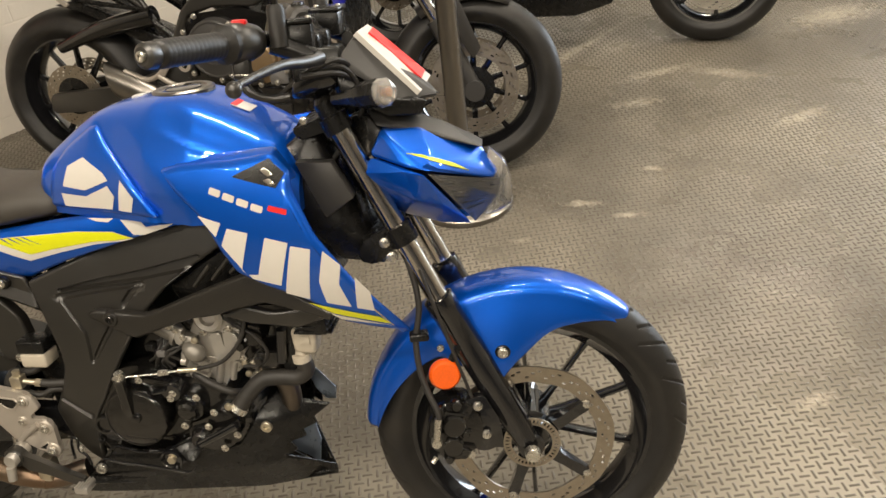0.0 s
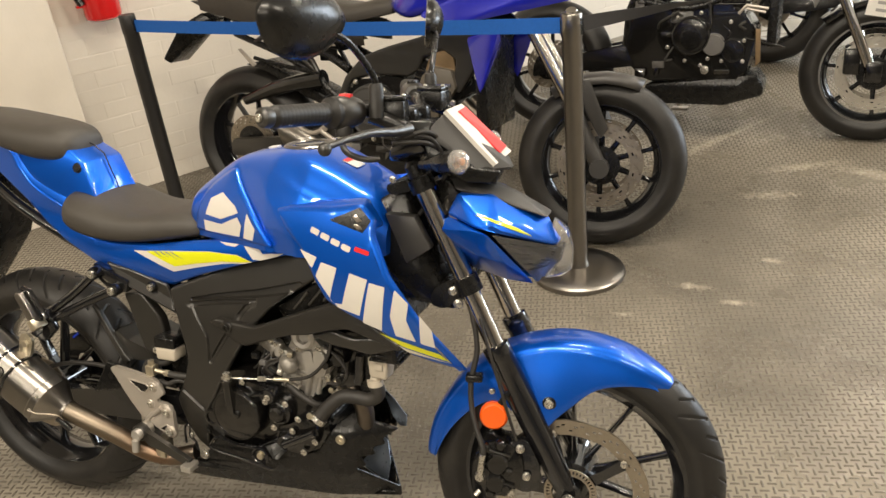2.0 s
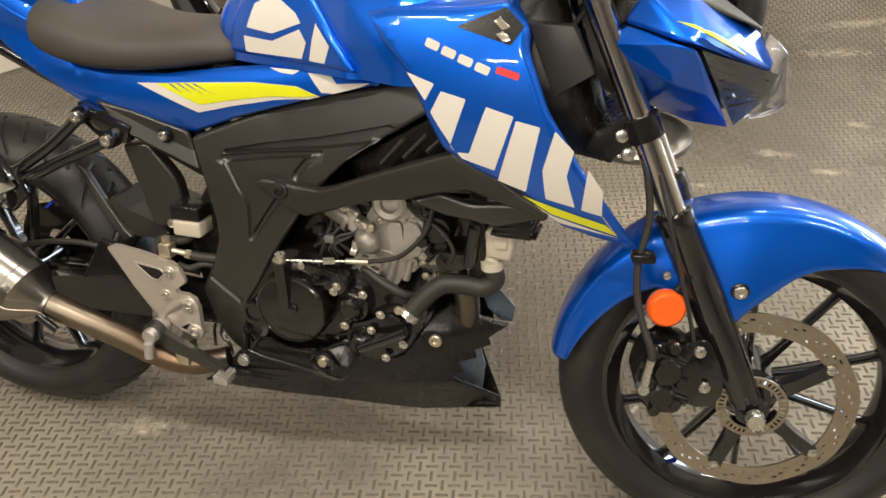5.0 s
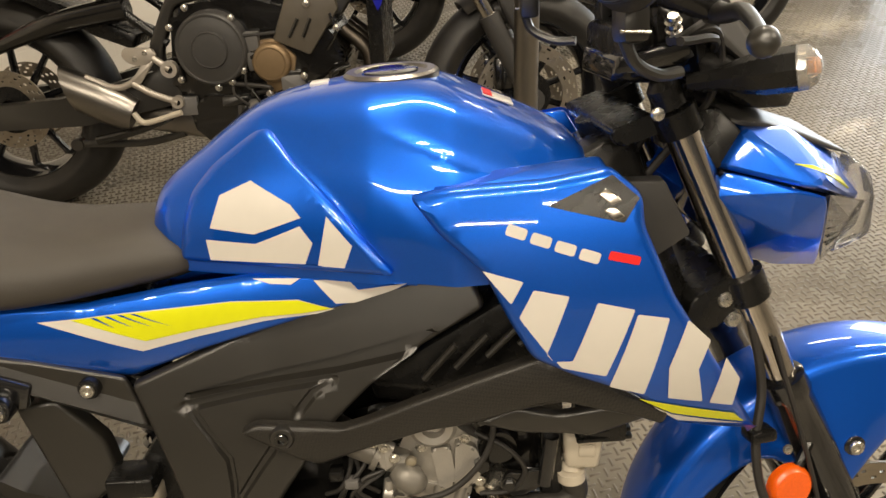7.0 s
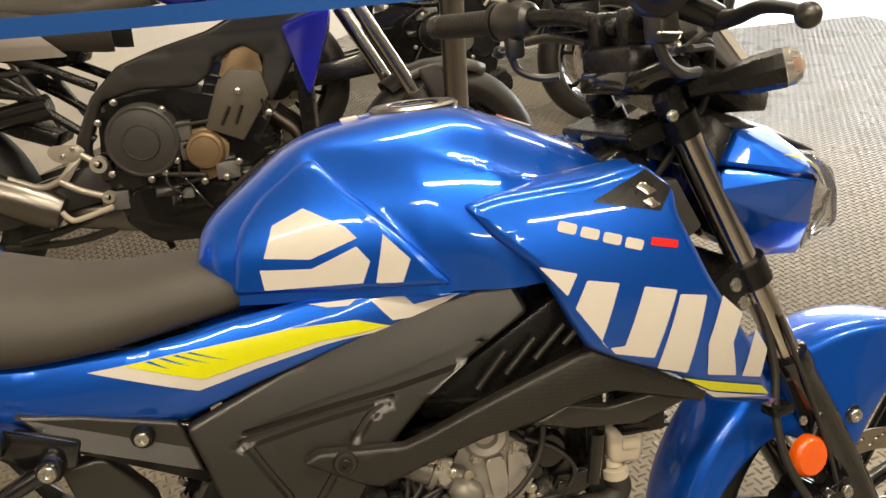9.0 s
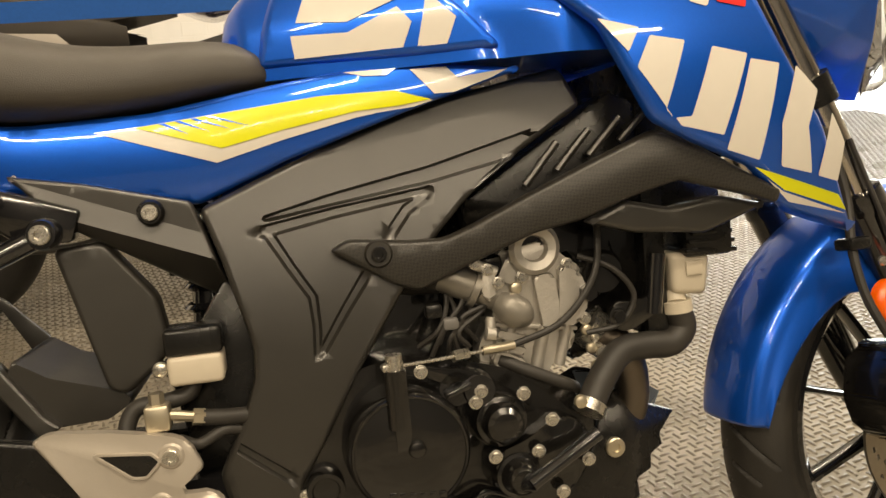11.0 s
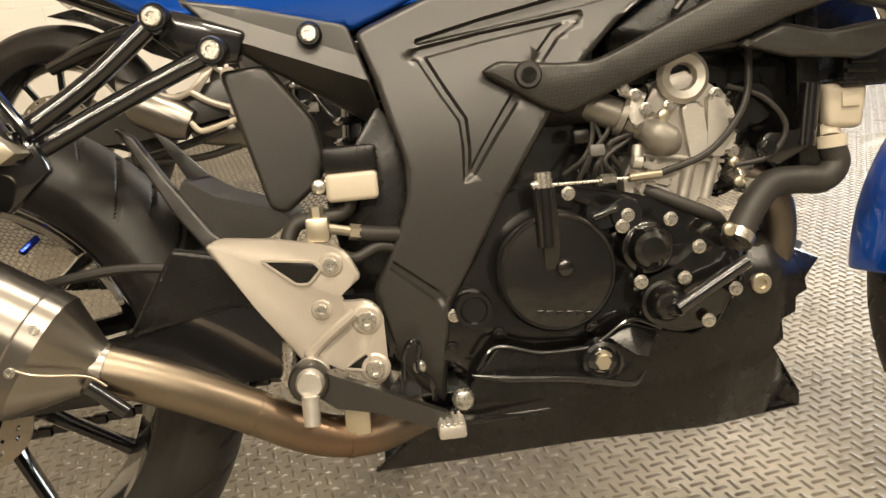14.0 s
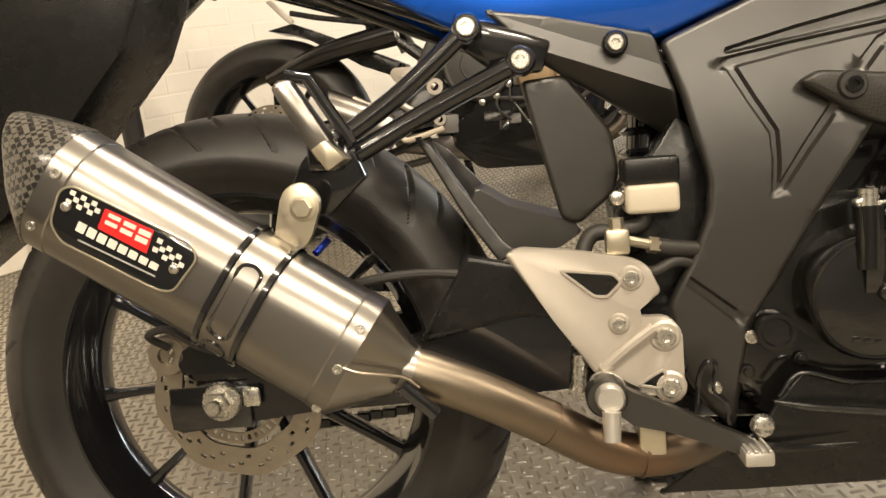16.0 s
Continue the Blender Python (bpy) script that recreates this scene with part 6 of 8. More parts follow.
    # clutch cable
    part("clutch_cable", tube([(0.732, -0.103, 0.455), (0.780, -0.105, 0.470), (0.812, -0.103, 0.498), (0.829, -0.098, 0.528), (0.835, -0.09, 0.57)], 0.0036, 10), HOSE, eng, "black clutch cable")
    part("cable_end", tube([(0.700, -0.108, 0.4545), (0.734, -0.103, 0.455)], 0.0046, 12, smooth=False), BRASS, eng, "brass cable ferrule")
    part("cable_wire", tube([(0.604, -0.138, 0.4575), (0.660, -0.122, 0.4555), (0.702, -0.108, 0.4545)], 0.0018, 8, smooth=False), ZINC, eng)
    part("cable_nut", tube([(0.668, -0.119, 0.4553), (0.684, -0.113, 0.455)], 0.0058, 6, smooth=False), ZINC, eng)
    part("breather_hose", tube([(0.720, -0.092, 0.440), (0.750, -0.10, 0.425), (0.785, -0.10, 0.408), (0.800, -0.085, 0.398)], 0.0068, 12), HOSE, eng)
    # coolant parts
    part("water_hose", tube([(0.920, -0.085, 0.468), (0.925, -0.085, 0.446), (0.908, -0.088, 0.432), (0.878, -0.092, 0.434), (0.848, -0.098, 0.432), (0.822, -0.108, 0.410), (0.802, -0.118, 0.384)], 0.0145, 20), HOSE, bike, "thick black rubber water hose")
    part("hose_clip", tube([(0.9195, -0.085, 0.476), (0.9205, -0.085, 0.464)], 0.0162, 24, smooth=False), MILKY, bike, "pale hose clip")
    part("hose_clip", tube([(0.806, -0.116, 0.389), (0.800, -0.120, 0.381)], 0.0165, 20, smooth=False), ZINC, bike, "steel hose clip")
    bolt((0.790, -0.128, 0.396), 0.007, bike, BRASS)
    bot = part("coolant_bottle", hull([(0.910, -0.098, 0.528), (0.956, -0.098, 0.524), (0.950, -0.096, 0.480), (0.912, -0.096, 0.484), (0.910, -0.055, 0.528), (0.956, -0.055, 0.524), (0.950, -0.06, 0.480), (0.912, -0.06, 0.484)], 0.007, 3), MILKY, bike, "translucent cream coolant bottle")
    part("bottle_label", box((0.926, -0.1, 0.503), (0.944, -0.0975, 0.518), 0.001), MILKY, bot)
    part("bottle_neck", tube([(0.921, -0.08, 0.484), (0.920, -0.084, 0.474)], 0.011, 18, smooth=False), MILKY, bot)
    for k in range(4):
        part("horn_fin", hull([(0.922 + 0.004 * k, -0.11, 0.527 + 0.009 * k), (0.985 - 0.002 * k, -0.10, 0.523 + 0.010 * k), (0.985 - 0.002 * k, -0.05, 0.523 + 0.010 * k), (0.922 + 0.004 * k, -0.05, 0.527 + 0.009 * k), (0.922 + 0.004 * k, -0.11, 0.532 + 0.009 * k), (0.985 - 0.002 * k, -0.10, 0.528 + 0.010 * k), (0.985 - 0.002 * k, -0.05, 0.528 + 0.010 * k), (0.922 + 0.004 * k, -0.05, 0.532 + 0.009 * k)], 0.0015), BLACK, bike)
    part("radiator", box((0.885, -0.088, 0.440), (0.910, 0.125, 0.730), 0.004), BLACK, bike, "black radiator behind the shrouds")
    part("rectifier", box((0.925, -0.104, 0.522), (0.978, -0.05, 0.566), 0.004), BLACK, bike, "black finned rectifier")
    part("radiator_strut", tube([(0.896, -0.096, 0.530), (0.888, -0.096, 0.468)], 0.009, 14, smooth=False), GLOSS, bike)
    part("engine_hanger", slab([(0.838, 0.468), (0.846, 0.486), (0.870, 0.482), (0.895, 0.492), (0.898, 0.470), (0.86, 0.452), (0.845, 0.455)], -0.098, -0.090, 0.002, 0.006), CASE, bike, "black engine hanger plate")
    bolt((0.848, -0.098, 0.470), 0.007, bike, CASE, style="hex")
    part("radiator_guard", hull([(x, y, z) for x, z in ((0.955, 0.812), (1.014, 0.810), (1.044, 0.751), (0.994, 0.717), (0.982, 0.762)) for y in (-0.072, -0.050)], 0.003), VISOR, bike, "charcoal side cover by the steering head")
    part("head_tube_cover", hull(both([(0.93, 0.050, 0.83), (0.985, 0.035, 0.86), (1.04, 0.035, 0.70), (1.02, 0.065, 0.70), (1.075, 0.040, 0.622), (0.96, 0.075, 0.70), (0.92, 0.07, 0.76), (1.01, 0.06, 0.64)]), 0.006), BLACK, bike, "black frame at the steering head")
    # header pipe
    part("header_pipe", tube([(0.832, -0.055, 0.452), (0.858, -0.060, 0.432), (0.874, -0.058, 0.400), (0.872, -0.050, 0.350), (0.84, -0.03, 0.28), (0.76, -0.02, 0.235)], 0.019, 20), HEAT, bike, "brown heat-stained header pipe")
    part("header_flange", merge(tube([(0.822, -0.058, 0.462), (0.834, -0.055, 0.450)], 0.025, 20, smooth=False), lathe([(0, -0.095), (0.008, -0.095), (0.008, -0.06), (0, -0.06)], 14, (0.832, 0, 0.432))), ZINC, bike, "exhaust flange with studs")
    for k in range(3):
        bolt((0.816 + 0.004 * k, -0.088, 0.458 - 0.02 * k), 0.006, bike, BRASS)


engine()


def exhaust():
    A, Bp = Vector((-0.082, -0.194, 0.516)), Vector((0.155, -0.188, 0.355))
    u = (Bp - A).normalized()
    L = (Bp - A).length
    out = Vector((0, -1, 0.06))
    out = (out - u * out.dot(u)).normalized()
    up = out.cross(u)
    up = -up if up.z < 0 else up
    # x up across the can, y out towards its seen side, z along it from the rear
    M = Matrix.Translation(A) @ Matrix((up, out, u)).transposed().to_4x4()
    REAR = -0.022

    def section(k=1.0, grow=0.0):
        """The can's faceted oval: flat sides, folded top and foot."""
        pts = [(0.030, 0.049), (0.056, 0.024), (0.056, -0.024), (0.030, -0.049), (-0.030, -0.049), (-0.056, -0.024), (-0.056, 0.024), (-0.030, 0.049)]
        out_pts = rounded([(x * k, y * k) for x, y in pts], 0.020 * k, 6)
        return [(x + grow * x / math.hypot(x, y), y + grow * y / math.hypot(x, y)) for x, y in out_pts]

    def rings(rows):
        return loft([[(x + dx, y, z) for x, y in section(k, g)] for z, k, g, dx in rows])

    can = part("silencer", rings([(REAR, 0.97, 0, 0), (REAR + 0.003, 1.0, 0.001, 0), (REAR + 0.024, 1.0, 0.001, 0), (REAR + 0.0255, 1.0, 0, 0), (L - 0.022, 1.0, 0, 0), (L - 0.020, 1.0, 0.001, 0), (L - 0.003, 1.0, 0.001, 0), (L, 0.97, 0, 0), (L + 0.020, 0.70, 0, 0.005), (L + 0.034, 0.50, 0, 0.009), (L + 0.040, 0.44, 0, 0.011)]), BRUSHED, bike, "brushed stainless faceted silencer with carbon tip", M, angle=24)
    # carbon tip, cut on the slant: long above, short below
    tip = []
    for t, k, g in ((0.0, 1.0, 0.0016), (0.10, 1.0, 0.0018), (0.4, 0.94, 0.001), (0.75, 0.84, 0), (0.95, 0.76, 0), (1.0, 0.72, 0), (1.0, 0.66, 0), (0.7, 0.60, 0), (0.3, 0.55, 0)):
        tip.append([(x, y, REAR + 0.004 - t * (0.016 + 0.050 * max(0.0, min(1.0, (x / 0.056 / max(k, 0.5) + 1) / 2)))) for x, y in section(k, g)])
    part("end_cap", loft(tip), CARBON, can, "woven carbon silencer tip cut on the slant", angle=40)
    face = section()
    face = sorted([(x, y) for x, y in face if y > 0.0])

    def skin(s, g, h):
        """A point of the seen side: s along the can, g up across it, h proud of the sheet."""
        return (g, float(np.interp(g, [p[0] for p in face], [p[1] for p in face])) + h, s)

    for s, g in ((-0.008, 0.020), (-0.008, -0.030), (L - 0.010, -0.004), (L - 0.010, 0.034), (L - 0.010, -0.048)):
        bolt(skin(s, g, 0.001), 0.0042, can, d=(g * 4, 1, 0), style="socket")

    def sticker(pts, h0, h1, r=0.004):
        """Outline in (length, height) laid on the seen side."""
        pts = rounded(pts, r, 3)
        bm = bmesh.new()
        bm.faces.new([bm.verts.new((s, 0, g)) for s, g in pts])
        for i in range(-8, 9):
            bmesh.ops.bisect_plane(bm, geom=list(bm.verts) + list(bm.edges) + list(bm.faces), plane_co=(0, 0, i * 0.0065 + 0.0001), plane_no=(0, 0, 1), dist=1e-6)
        r = bmesh.ops.extrude_face_region(bm, geom=list(bm.faces))
        top = {v for v in r["geom"] if isinstance(v, bmesh.types.BMVert)}
        for v in bm.verts:
            v.co = Vector(skin(v.co.x, v.co.z, h1 if v in top else h0))
        return bm

    rim = [(0.001, 0.010), (0.009, 0.0185), (0.119, 0.0257), (0.130, 0.018), (0.125, -0.017), (0.113, -0.0226), (0.021, -0.0287), (0.007, -0.019)]
    badge = part("maker_plate", sticker(rim, -0.001, 0.0016, 0.007), GLOSS, can, "black maker plate riveted to the silencer")
    edge = rounded(rim, 0.006, 3)
    edge.append(edge[0])
    part("plate_rim", tube([skin(s, g, 0.0016) for s, g in edge], 0.0011, 6, smooth=False), BRASS, badge, "thin gold rim")
    part("red_block", sticker([(0.0425, 0.016), (0.087, 0.0204), (0.0905, 0.000), (0.0444, -0.002)], 0.0012, 0.0022, 0.001), RED, badge, "red block")
    for k in range(3):
        x = 0.0475 + 0.0142 * k
        for dz in (0.0105, 0.0040):
            part("pale_mark", sticker([(x, dz + 0.0040 + 0.0010 * k), (x + 0.011, dz + 0.0050 + 0.0010 * k), (x + 0.0115, dz + 0.0016 + 0.0004 * k), (x + 0.0005, dz + 0.0006 + 0.0004 * k)], 0.0018, 0.0027, 0.0006), DECAL, badge)
    for k in range(8):
        x = 0.028 + 0.0098 * k
        part("pale_mark", sticker([(x, -0.0045 + 0.0002 * k), (x + 0.0078, -0.0043 + 0.0002 * k), (x + 0.0082, -0.0128 + 0.0006 * k), (x + 0.0004, -0.0132 + 0.0006 * k)], 0.0012, 0.0022, 0.001), DECAL, badge)
    part("thin_bar", sticker([(0.034, -0.0185), (0.106, -0.0125), (0.106, -0.0138), (0.034, -0.0200)], 0.0012, 0.0020, 0.0003), GREYBAR, badge)
    # chequered corners
    for x0, z0, nx in ((0.010, 0.0155, 6), (0.093, 0.0170, 6)):
        for i in range(nx):
            for j in range(3):
                if (i + j) % 2 == 0 and j < 3 - abs(i - 2.5) * 0.3:
                    x, z = x0 + 0.0050 * i, z0 - 0.0042 * j + (0.0003 - (0.0012 if x0 > 0.05 else 0.0)) * i
                    part("pale_mark", sticker([(x, z), (x + 0.0048, z + 0.0003), (x + 0.0052, z - 0.0038), (x + 0.0004, z - 0.0041)], 0.0012, 0.0020, 0.0003), DECAL, badge)
    for s, g in ((0.0125, 0.0005), (0.117, 0.0005)):
        bolt(skin(s, g, 0.0014), 0.0044, badge, d=(g * 4, 1, 0))
    # strap with two slots: a pair of rolled edges joined by bridges
    strap = part("strap", loft([[(x, y, z) for x, y in section(1.0, g)] for z, g in ((0.154, 0.0004), (0.155, 0.0018), (0.193, 0.0018), (0.194, 0.0004))], cap=False), BRUSHED, can, "steel clamp strap round the silencer", angle=24)
    for z in (0.156, 0.192):
        part("strap_edge", loft([[(x, y, z + dz) for x, y in section(1.0, g)] for dz, g in ((-0.0035, 0.0015), (-0.0022, 0.0042), (0.0022, 0.0042), (0.0035, 0.0015))], cap=False), GLOSS, strap, "dark rolled strap edge", angle=24)
    for lo, hi in ((-0.034, 0.036), (-0.056, -0.040)):
        slot = [(0.164, hi - 0.004), (0.174, hi), (0.184, hi - 0.004), (0.184, lo + 0.004), (0.174, lo), (0.164, lo + 0.004)]
        ring = rounded(slot, 0.004, 2)
        part("slot_rim", tube([skin(s, g, 0.0024) for s, g in ring + ring[:1]], 0.0018, 6, smooth=False), GLOSS, strap, "dark rim of a strap slot")
    part("spring", tube([skin(L - 0.006, 0.000, 0.004), skin(L + 0.010, 0.004, 0.003), (0.012, 0.030, L + 0.040), (0.010, 0.024, L + 0.058)], 0.0013, 10), DISC, can, "exhaust retaining spring")
    part("spring_sleeve", tube([(0.004, 0.026, L + 0.044), (-0.004, 0.020, L + 0.082)], 0.0065, 12, smooth=False), GLOSS, can, "black spring sleeve")
    # link pipe to the header
    e = M @ Vector((0.011, 0, L + 0.036))
    pipe = part("link_pipe", tube([e, (0.222, -0.184, 0.332), (0.262, -0.176, 0.312), (0.313, -0.160, 0.281), (0.360, -0.146, 0.250), (0.395, -0.136, 0.236), (0.430, -0.127, 0.233), (0.475, -0.110, 0.241)], [0.0215, 0.0212, 0.0210, 0.0208, 0.0205, 0.0200, 0.0198, 0.0195], 32), HEAT, bike, "raw steel link pipe with brown heat tint")
    for c, d in (((0.320, -0.158, 0.2765), (0.05, 0.016, -0.031)), ((0.402, -0.134, 0.2345), (0.05, 0.014, -0.008))):
        d = Vector(d).normalized()
        part("weld", tube([Vector(c) - d * 0.0016, Vector(c) + d * 0.0016], 0.0214, 28, smooth=False), HEAT, pipe)
    d = (Vector((0.222, -0.184, 0.332)) - e).normalized()
    part("pipe_sleeve", tube([e + d * 0.002, e + d * 0.012], 0.0238, 28, smooth=False), BRUSHED, pipe, "slip joint sleeve")
    part("pipe_tab", hull([(0.228, -0.202, 0.326), (0.254, -0.200, 0.313), (0.258, -0.199, 0.320), (0.232, -0.201, 0.334), (0.228, -0.192, 0.328), (0.256, -0.190, 0.316)], 0.0015), HEAT, pipe)
    part("pipe_bracket", box((0.400, -0.152, 0.240), (0.424, -0.120, 0.282), 0.002), BRASS, pipe, "yellow steel pipe bracket")
    # bracket to the footrest tubes
    part("silencer_hanger", block(rounded([(0.098, 0.510), (0.118, 0.517), (0.134, 0.500), (0.118, 0.458), (0.096, 0.448), (0.086, 0.462)], 0.010), -0.186, -0.178, 0.002), BRASS, bike, "pale yellow silencer hanger")
    bolt((0.116, -0.186, 0.492), 0.009, bike, BRASS, style="hex")


exhaust()


def rear_end():
    # two-tube pillion footrest hanger
    for a, b, c in (((0.267, 0.644), (0.205, 0.592), (0.140, 0.548)), ((0.315, 0.610), (0.225, 0.570), (0.128, 0.522))):
        part("hanger_tube", tube([(a[0], -0.106, a[1]), (b[0], -0.118, b[1]), (c[0], -0.135, c[1])], 0.0098, 16), GLOSS, bike, "glossy black footrest hanger tube")
        part("tube_eye", lathe([(0, -0.118), (0.012, -0.118), (0.014, -0.115), (0.014, -0.098), (0, -0.098)], 24, (a[0], 0, a[1])), GLOSS, bike)
        bolt((a[0], -0.118, a[1]), 0.0088, bike, ZINC, style="socket")
    part("hanger_plate", hull([(0.150, -0.150, 0.560), (0.168, -0.150, 0.515), (0.128, -0.150, 0.480), (0.088, -0.150, 0.494), (0.106, -0.150, 0.532), (0.132, -0.150, 0.560), (0.150, -0.135, 0.560), (0.168, -0.135, 0.515), (0.128, -0.135, 0.480), (0.088, -0.135, 0.494)], 0.003), GLOSS, bike, "black hanger plate")
    part("hanger_clamp", box((0.118, -0.168, 0.522), (0.150, -0.130, 0.552), 0.005), GLOSS, bike)
    part("pillion_footrest", hull([(0.152, -0.180, 0.535), (0.132, -0.182, 0.531), (0.094, -0.178, 0.598), (0.101, -0.176, 0.606), (0.112, -0.176, 0.604), (0.152, -0.158, 0.540), (0.130, -0.158, 0.534), (0.097, -0.160, 0.602), (0.112, -0.160, 0.606)], 0.002), BRUSHED, bike, "bright metal folding pillion footrest")
    part("footrest_back", tube([(0.160, -0.160, 0.545), (0.124, -0.160, 0.606), (0.104, -0.160, 0.610)], 0.006, 10, smooth=False), GLOSS, bike)
    part("footrest_pivot", hull([(0.128, -0.188, 0.542), (0.142, -0.190, 0.550), (0.158, -0.188, 0.532), (0.142, -0.190, 0.522), (0.128, -0.155, 0.542), (0.142, -0.155, 0.550), (0.158, -0.155, 0.532), (0.142, -0.155, 0.522)], 0.002), BRASS, bike, "pale footrest pivot")
    # dark inner tail structure
    part("subframe", merge(tube([(0.47, -0.055, 0.60), (0.36, -0.058, 0.635), (0.26, -0.060, 0.660), (0.05, -0.055, 0.75), (-0.08, -0.045, 0.83)], 0.013, 12), tube([(0.47, 0.075, 0.60), (0.36, 0.085, 0.635), (0.26, 0.088, 0.655), (0.05, 0.07, 0.75), (-0.08, 0.05, 0.83)], 0.013, 12)), GLOSS, bike, "black tubular rear subframe")
    part("under_tray", hull(both([(0.46, 0.055, 0.70), (0.20, 0.055, 0.70), (0.10, 0.05, 0.76), (0.30, 0.055, 0.650), (0.22, 0.05, 0.67), (0.46, 0.055, 0.625)]), 0.006), BLACK, bike, "black tray under the seat")
    part("bracket_lug", hull([(0.255, -0.10, 0.662), (0.345, -0.098, 0.628), (0.335, -0.098, 0.600), (0.29, -0.098, 0.600), (0.25, -0.098, 0.636), (0.255, -0.075, 0.662), (0.345, -0.075, 0.628), (0.335, -0.075, 0.60), (0.25, -0.075, 0.636)], 0.004), GLOSS, bike)
    part("inner_guard", plate([(0.312, 0.594), (0.357, 0.597), (0.398, 0.540), (0.404, 0.500), (0.397, 0.478), (0.362, 0.450), (0.345, 0.456)], lambda x, z: -0.078 + 0.10 * (x - 0.36), 0.020, 0.005, 0.012, 0.008), GRAIN, bike, "black inner mudguard panel")
    # rear hugger: a folded side blade and the arched top that runs over the tyre
    hug = part("hugger", plate([(0.204, 0.550), (0.222, 0.540), (0.246, 0.500), (0.286, 0.440), (0.300, 0.428), (0.281, 0.418), (0.252, 0.460), (0.228, 0.505)], lambda x, z: -0.074 - 0.12 * (0.56 - z) * 0.5, 0.010, 0.003, 0.012, 0.003), GRAIN, bike, "dark plastic hugger over the rear tyre")
    part("hugger_foot", block(rounded([(0.250, 0.466), (0.262, 0.494), (0.292, 0.474), (0.356, 0.453), (0.364, 0.442), (0.341, 0.428), (0.293, 0.426), (0.278, 0.432)], 0.004), -0.071, 0.060, 0.003), GRAIN, hug, "dark arch joining the hugger's sides")
    part("hugger_side", block([(0.206, 0.548), (0.222, 0.538), (0.262, 0.494), (0.250, 0.466)], 0.058, 0.064, 0.002), GRAIN, hug)
    # swingarm
    for s in (-1, 1):
        arm = merge(block(rounded([(0.460, 0.365), (0.460, 0.300), (0.320, 0.290), (0.080, 0.280), (-0.070, 0.262), (-0.072, 0.302), (0.020, 0.318), (0.100, 0.334), (0.300, 0.370)], 0.010), min(s * 0.100, s * 0.074), max(s * 0.100, s * 0.074), 0.005))
        part("swingarm", arm, GLOSS, bike, "glossy black swingarm")
    part("swingarm_cover", plate([(0.196, 0.346), (0.250, 0.430), (0.300, 0.418), (0.345, 0.370), (0.330, 0.362), (0.300, 0.366)], lambda x, z: -0.104, 0.010, 0.005, 0.014, 0.004), BLACK, bike, "matt black swingarm cover")
    part("axle_block", box((-0.068, -0.106, 0.268), (0.018, -0.100, 0.312), 0.002), GLOSS, bike)
    part("axle_nut", merge(lathe([(0, -0.114), (0.019, -0.114), (0.020, -0.112), (0.020, -0.106), (0, -0.106)], 28, (-0.010, 0, 0.298)), lathe([(0, -0.126), (0.0125, -0.126), (0.0145, -0.124), (0.0145, -0.113), (0, -0.113)], 6, (-0.010, 0, 0.298)), lathe([(0, -0.136), (0.007, -0.136), (0.008, -0.134), (0.008, -0.125), (0, -0.125)], 16, (-0.010, 0, 0.298))), ZINC, bike, "zinc rear axle nut")
    part("axle_washer", box((0.012, -0.110, 0.291), (0.030, -0.105, 0.311), 0.003), ZINC, bike)
    cal = part("rear_caliper", block(rounded([(-0.060, 0.345), (-0.030, 0.362), (0.035, 0.352), (0.055, 0.318), (-0.05, 0.318)], 0.01), -0.100, -0.055, 0.006), CASE, bike, "black rear brake caliper")
    part("caliper_ring", lathe([(0.010, -0.096), (0.020, -0.096), (0.022, -0.090), (0.010, -0.090)], 24, (-0.070, 0, 0.345), closed=True), DISC, cal)
    part("rear_hose", tube([(0.0, -0.095, 0.355), (0.10, -0.105, 0.40), (0.20, -0.10, 0.415), (0.30, -0.09, 0.40), (0.42, -0.08, 0.38)], 0.0050, 10), HOSE, bike, "black rear brake hose")
    part("rear_hose", tube([(-0.065, -0.100, 0.355), (-0.075, -0.12, 0.372), (-0.05, -0.125, 0.378), (-0.02, -0.115, 0.355), (0.02, -0.10, 0.345)], 0.004, 8), HOSE, bike)
    # chain along the far side
    for z0, z1 in ((0.205, 0.262), (0.385, 0.355)):
        n, links = 28, []
        for k in range(n):
            t = k / n
            x, z = 0.0 + 0.46 * t, z0 + (z1 - z0) * t
            links.append(box((x, 0.072 if k % 2 else 0.075, z - 0.006), (x + 0.019, 0.084 if k % 2 else 0.081, z + 0.006), 0.002, 1))
        part("chain_run", merge(*links), CASE, bike, "dark drive chain")
    part("rear_sprocket", lathe([(0.03, 0.075), (0.088, 0.075), (0.088, 0.081), (0.03, 0.081)], 44, (-0.010, 0, 0.305), closed=True), CASE, bike, "dark rear sprocket")
    part("shock", merge(tube([(0.445, 0, 0.62), (0.425, 0, 0.33)], 0.018, 16, smooth=False), *[lathe([(0.026, z), (0.031, z + 0.004), (0.026, z + 0.008), (0.024, z + 0.004)], 20, (0.432 + (z - 0.38) * 0.07, 0, 0), "z", closed=True) for z in np.arange(0.38, 0.56, 0.022)]), GLOSS, bike, "black rear shock absorber")


rear_end()


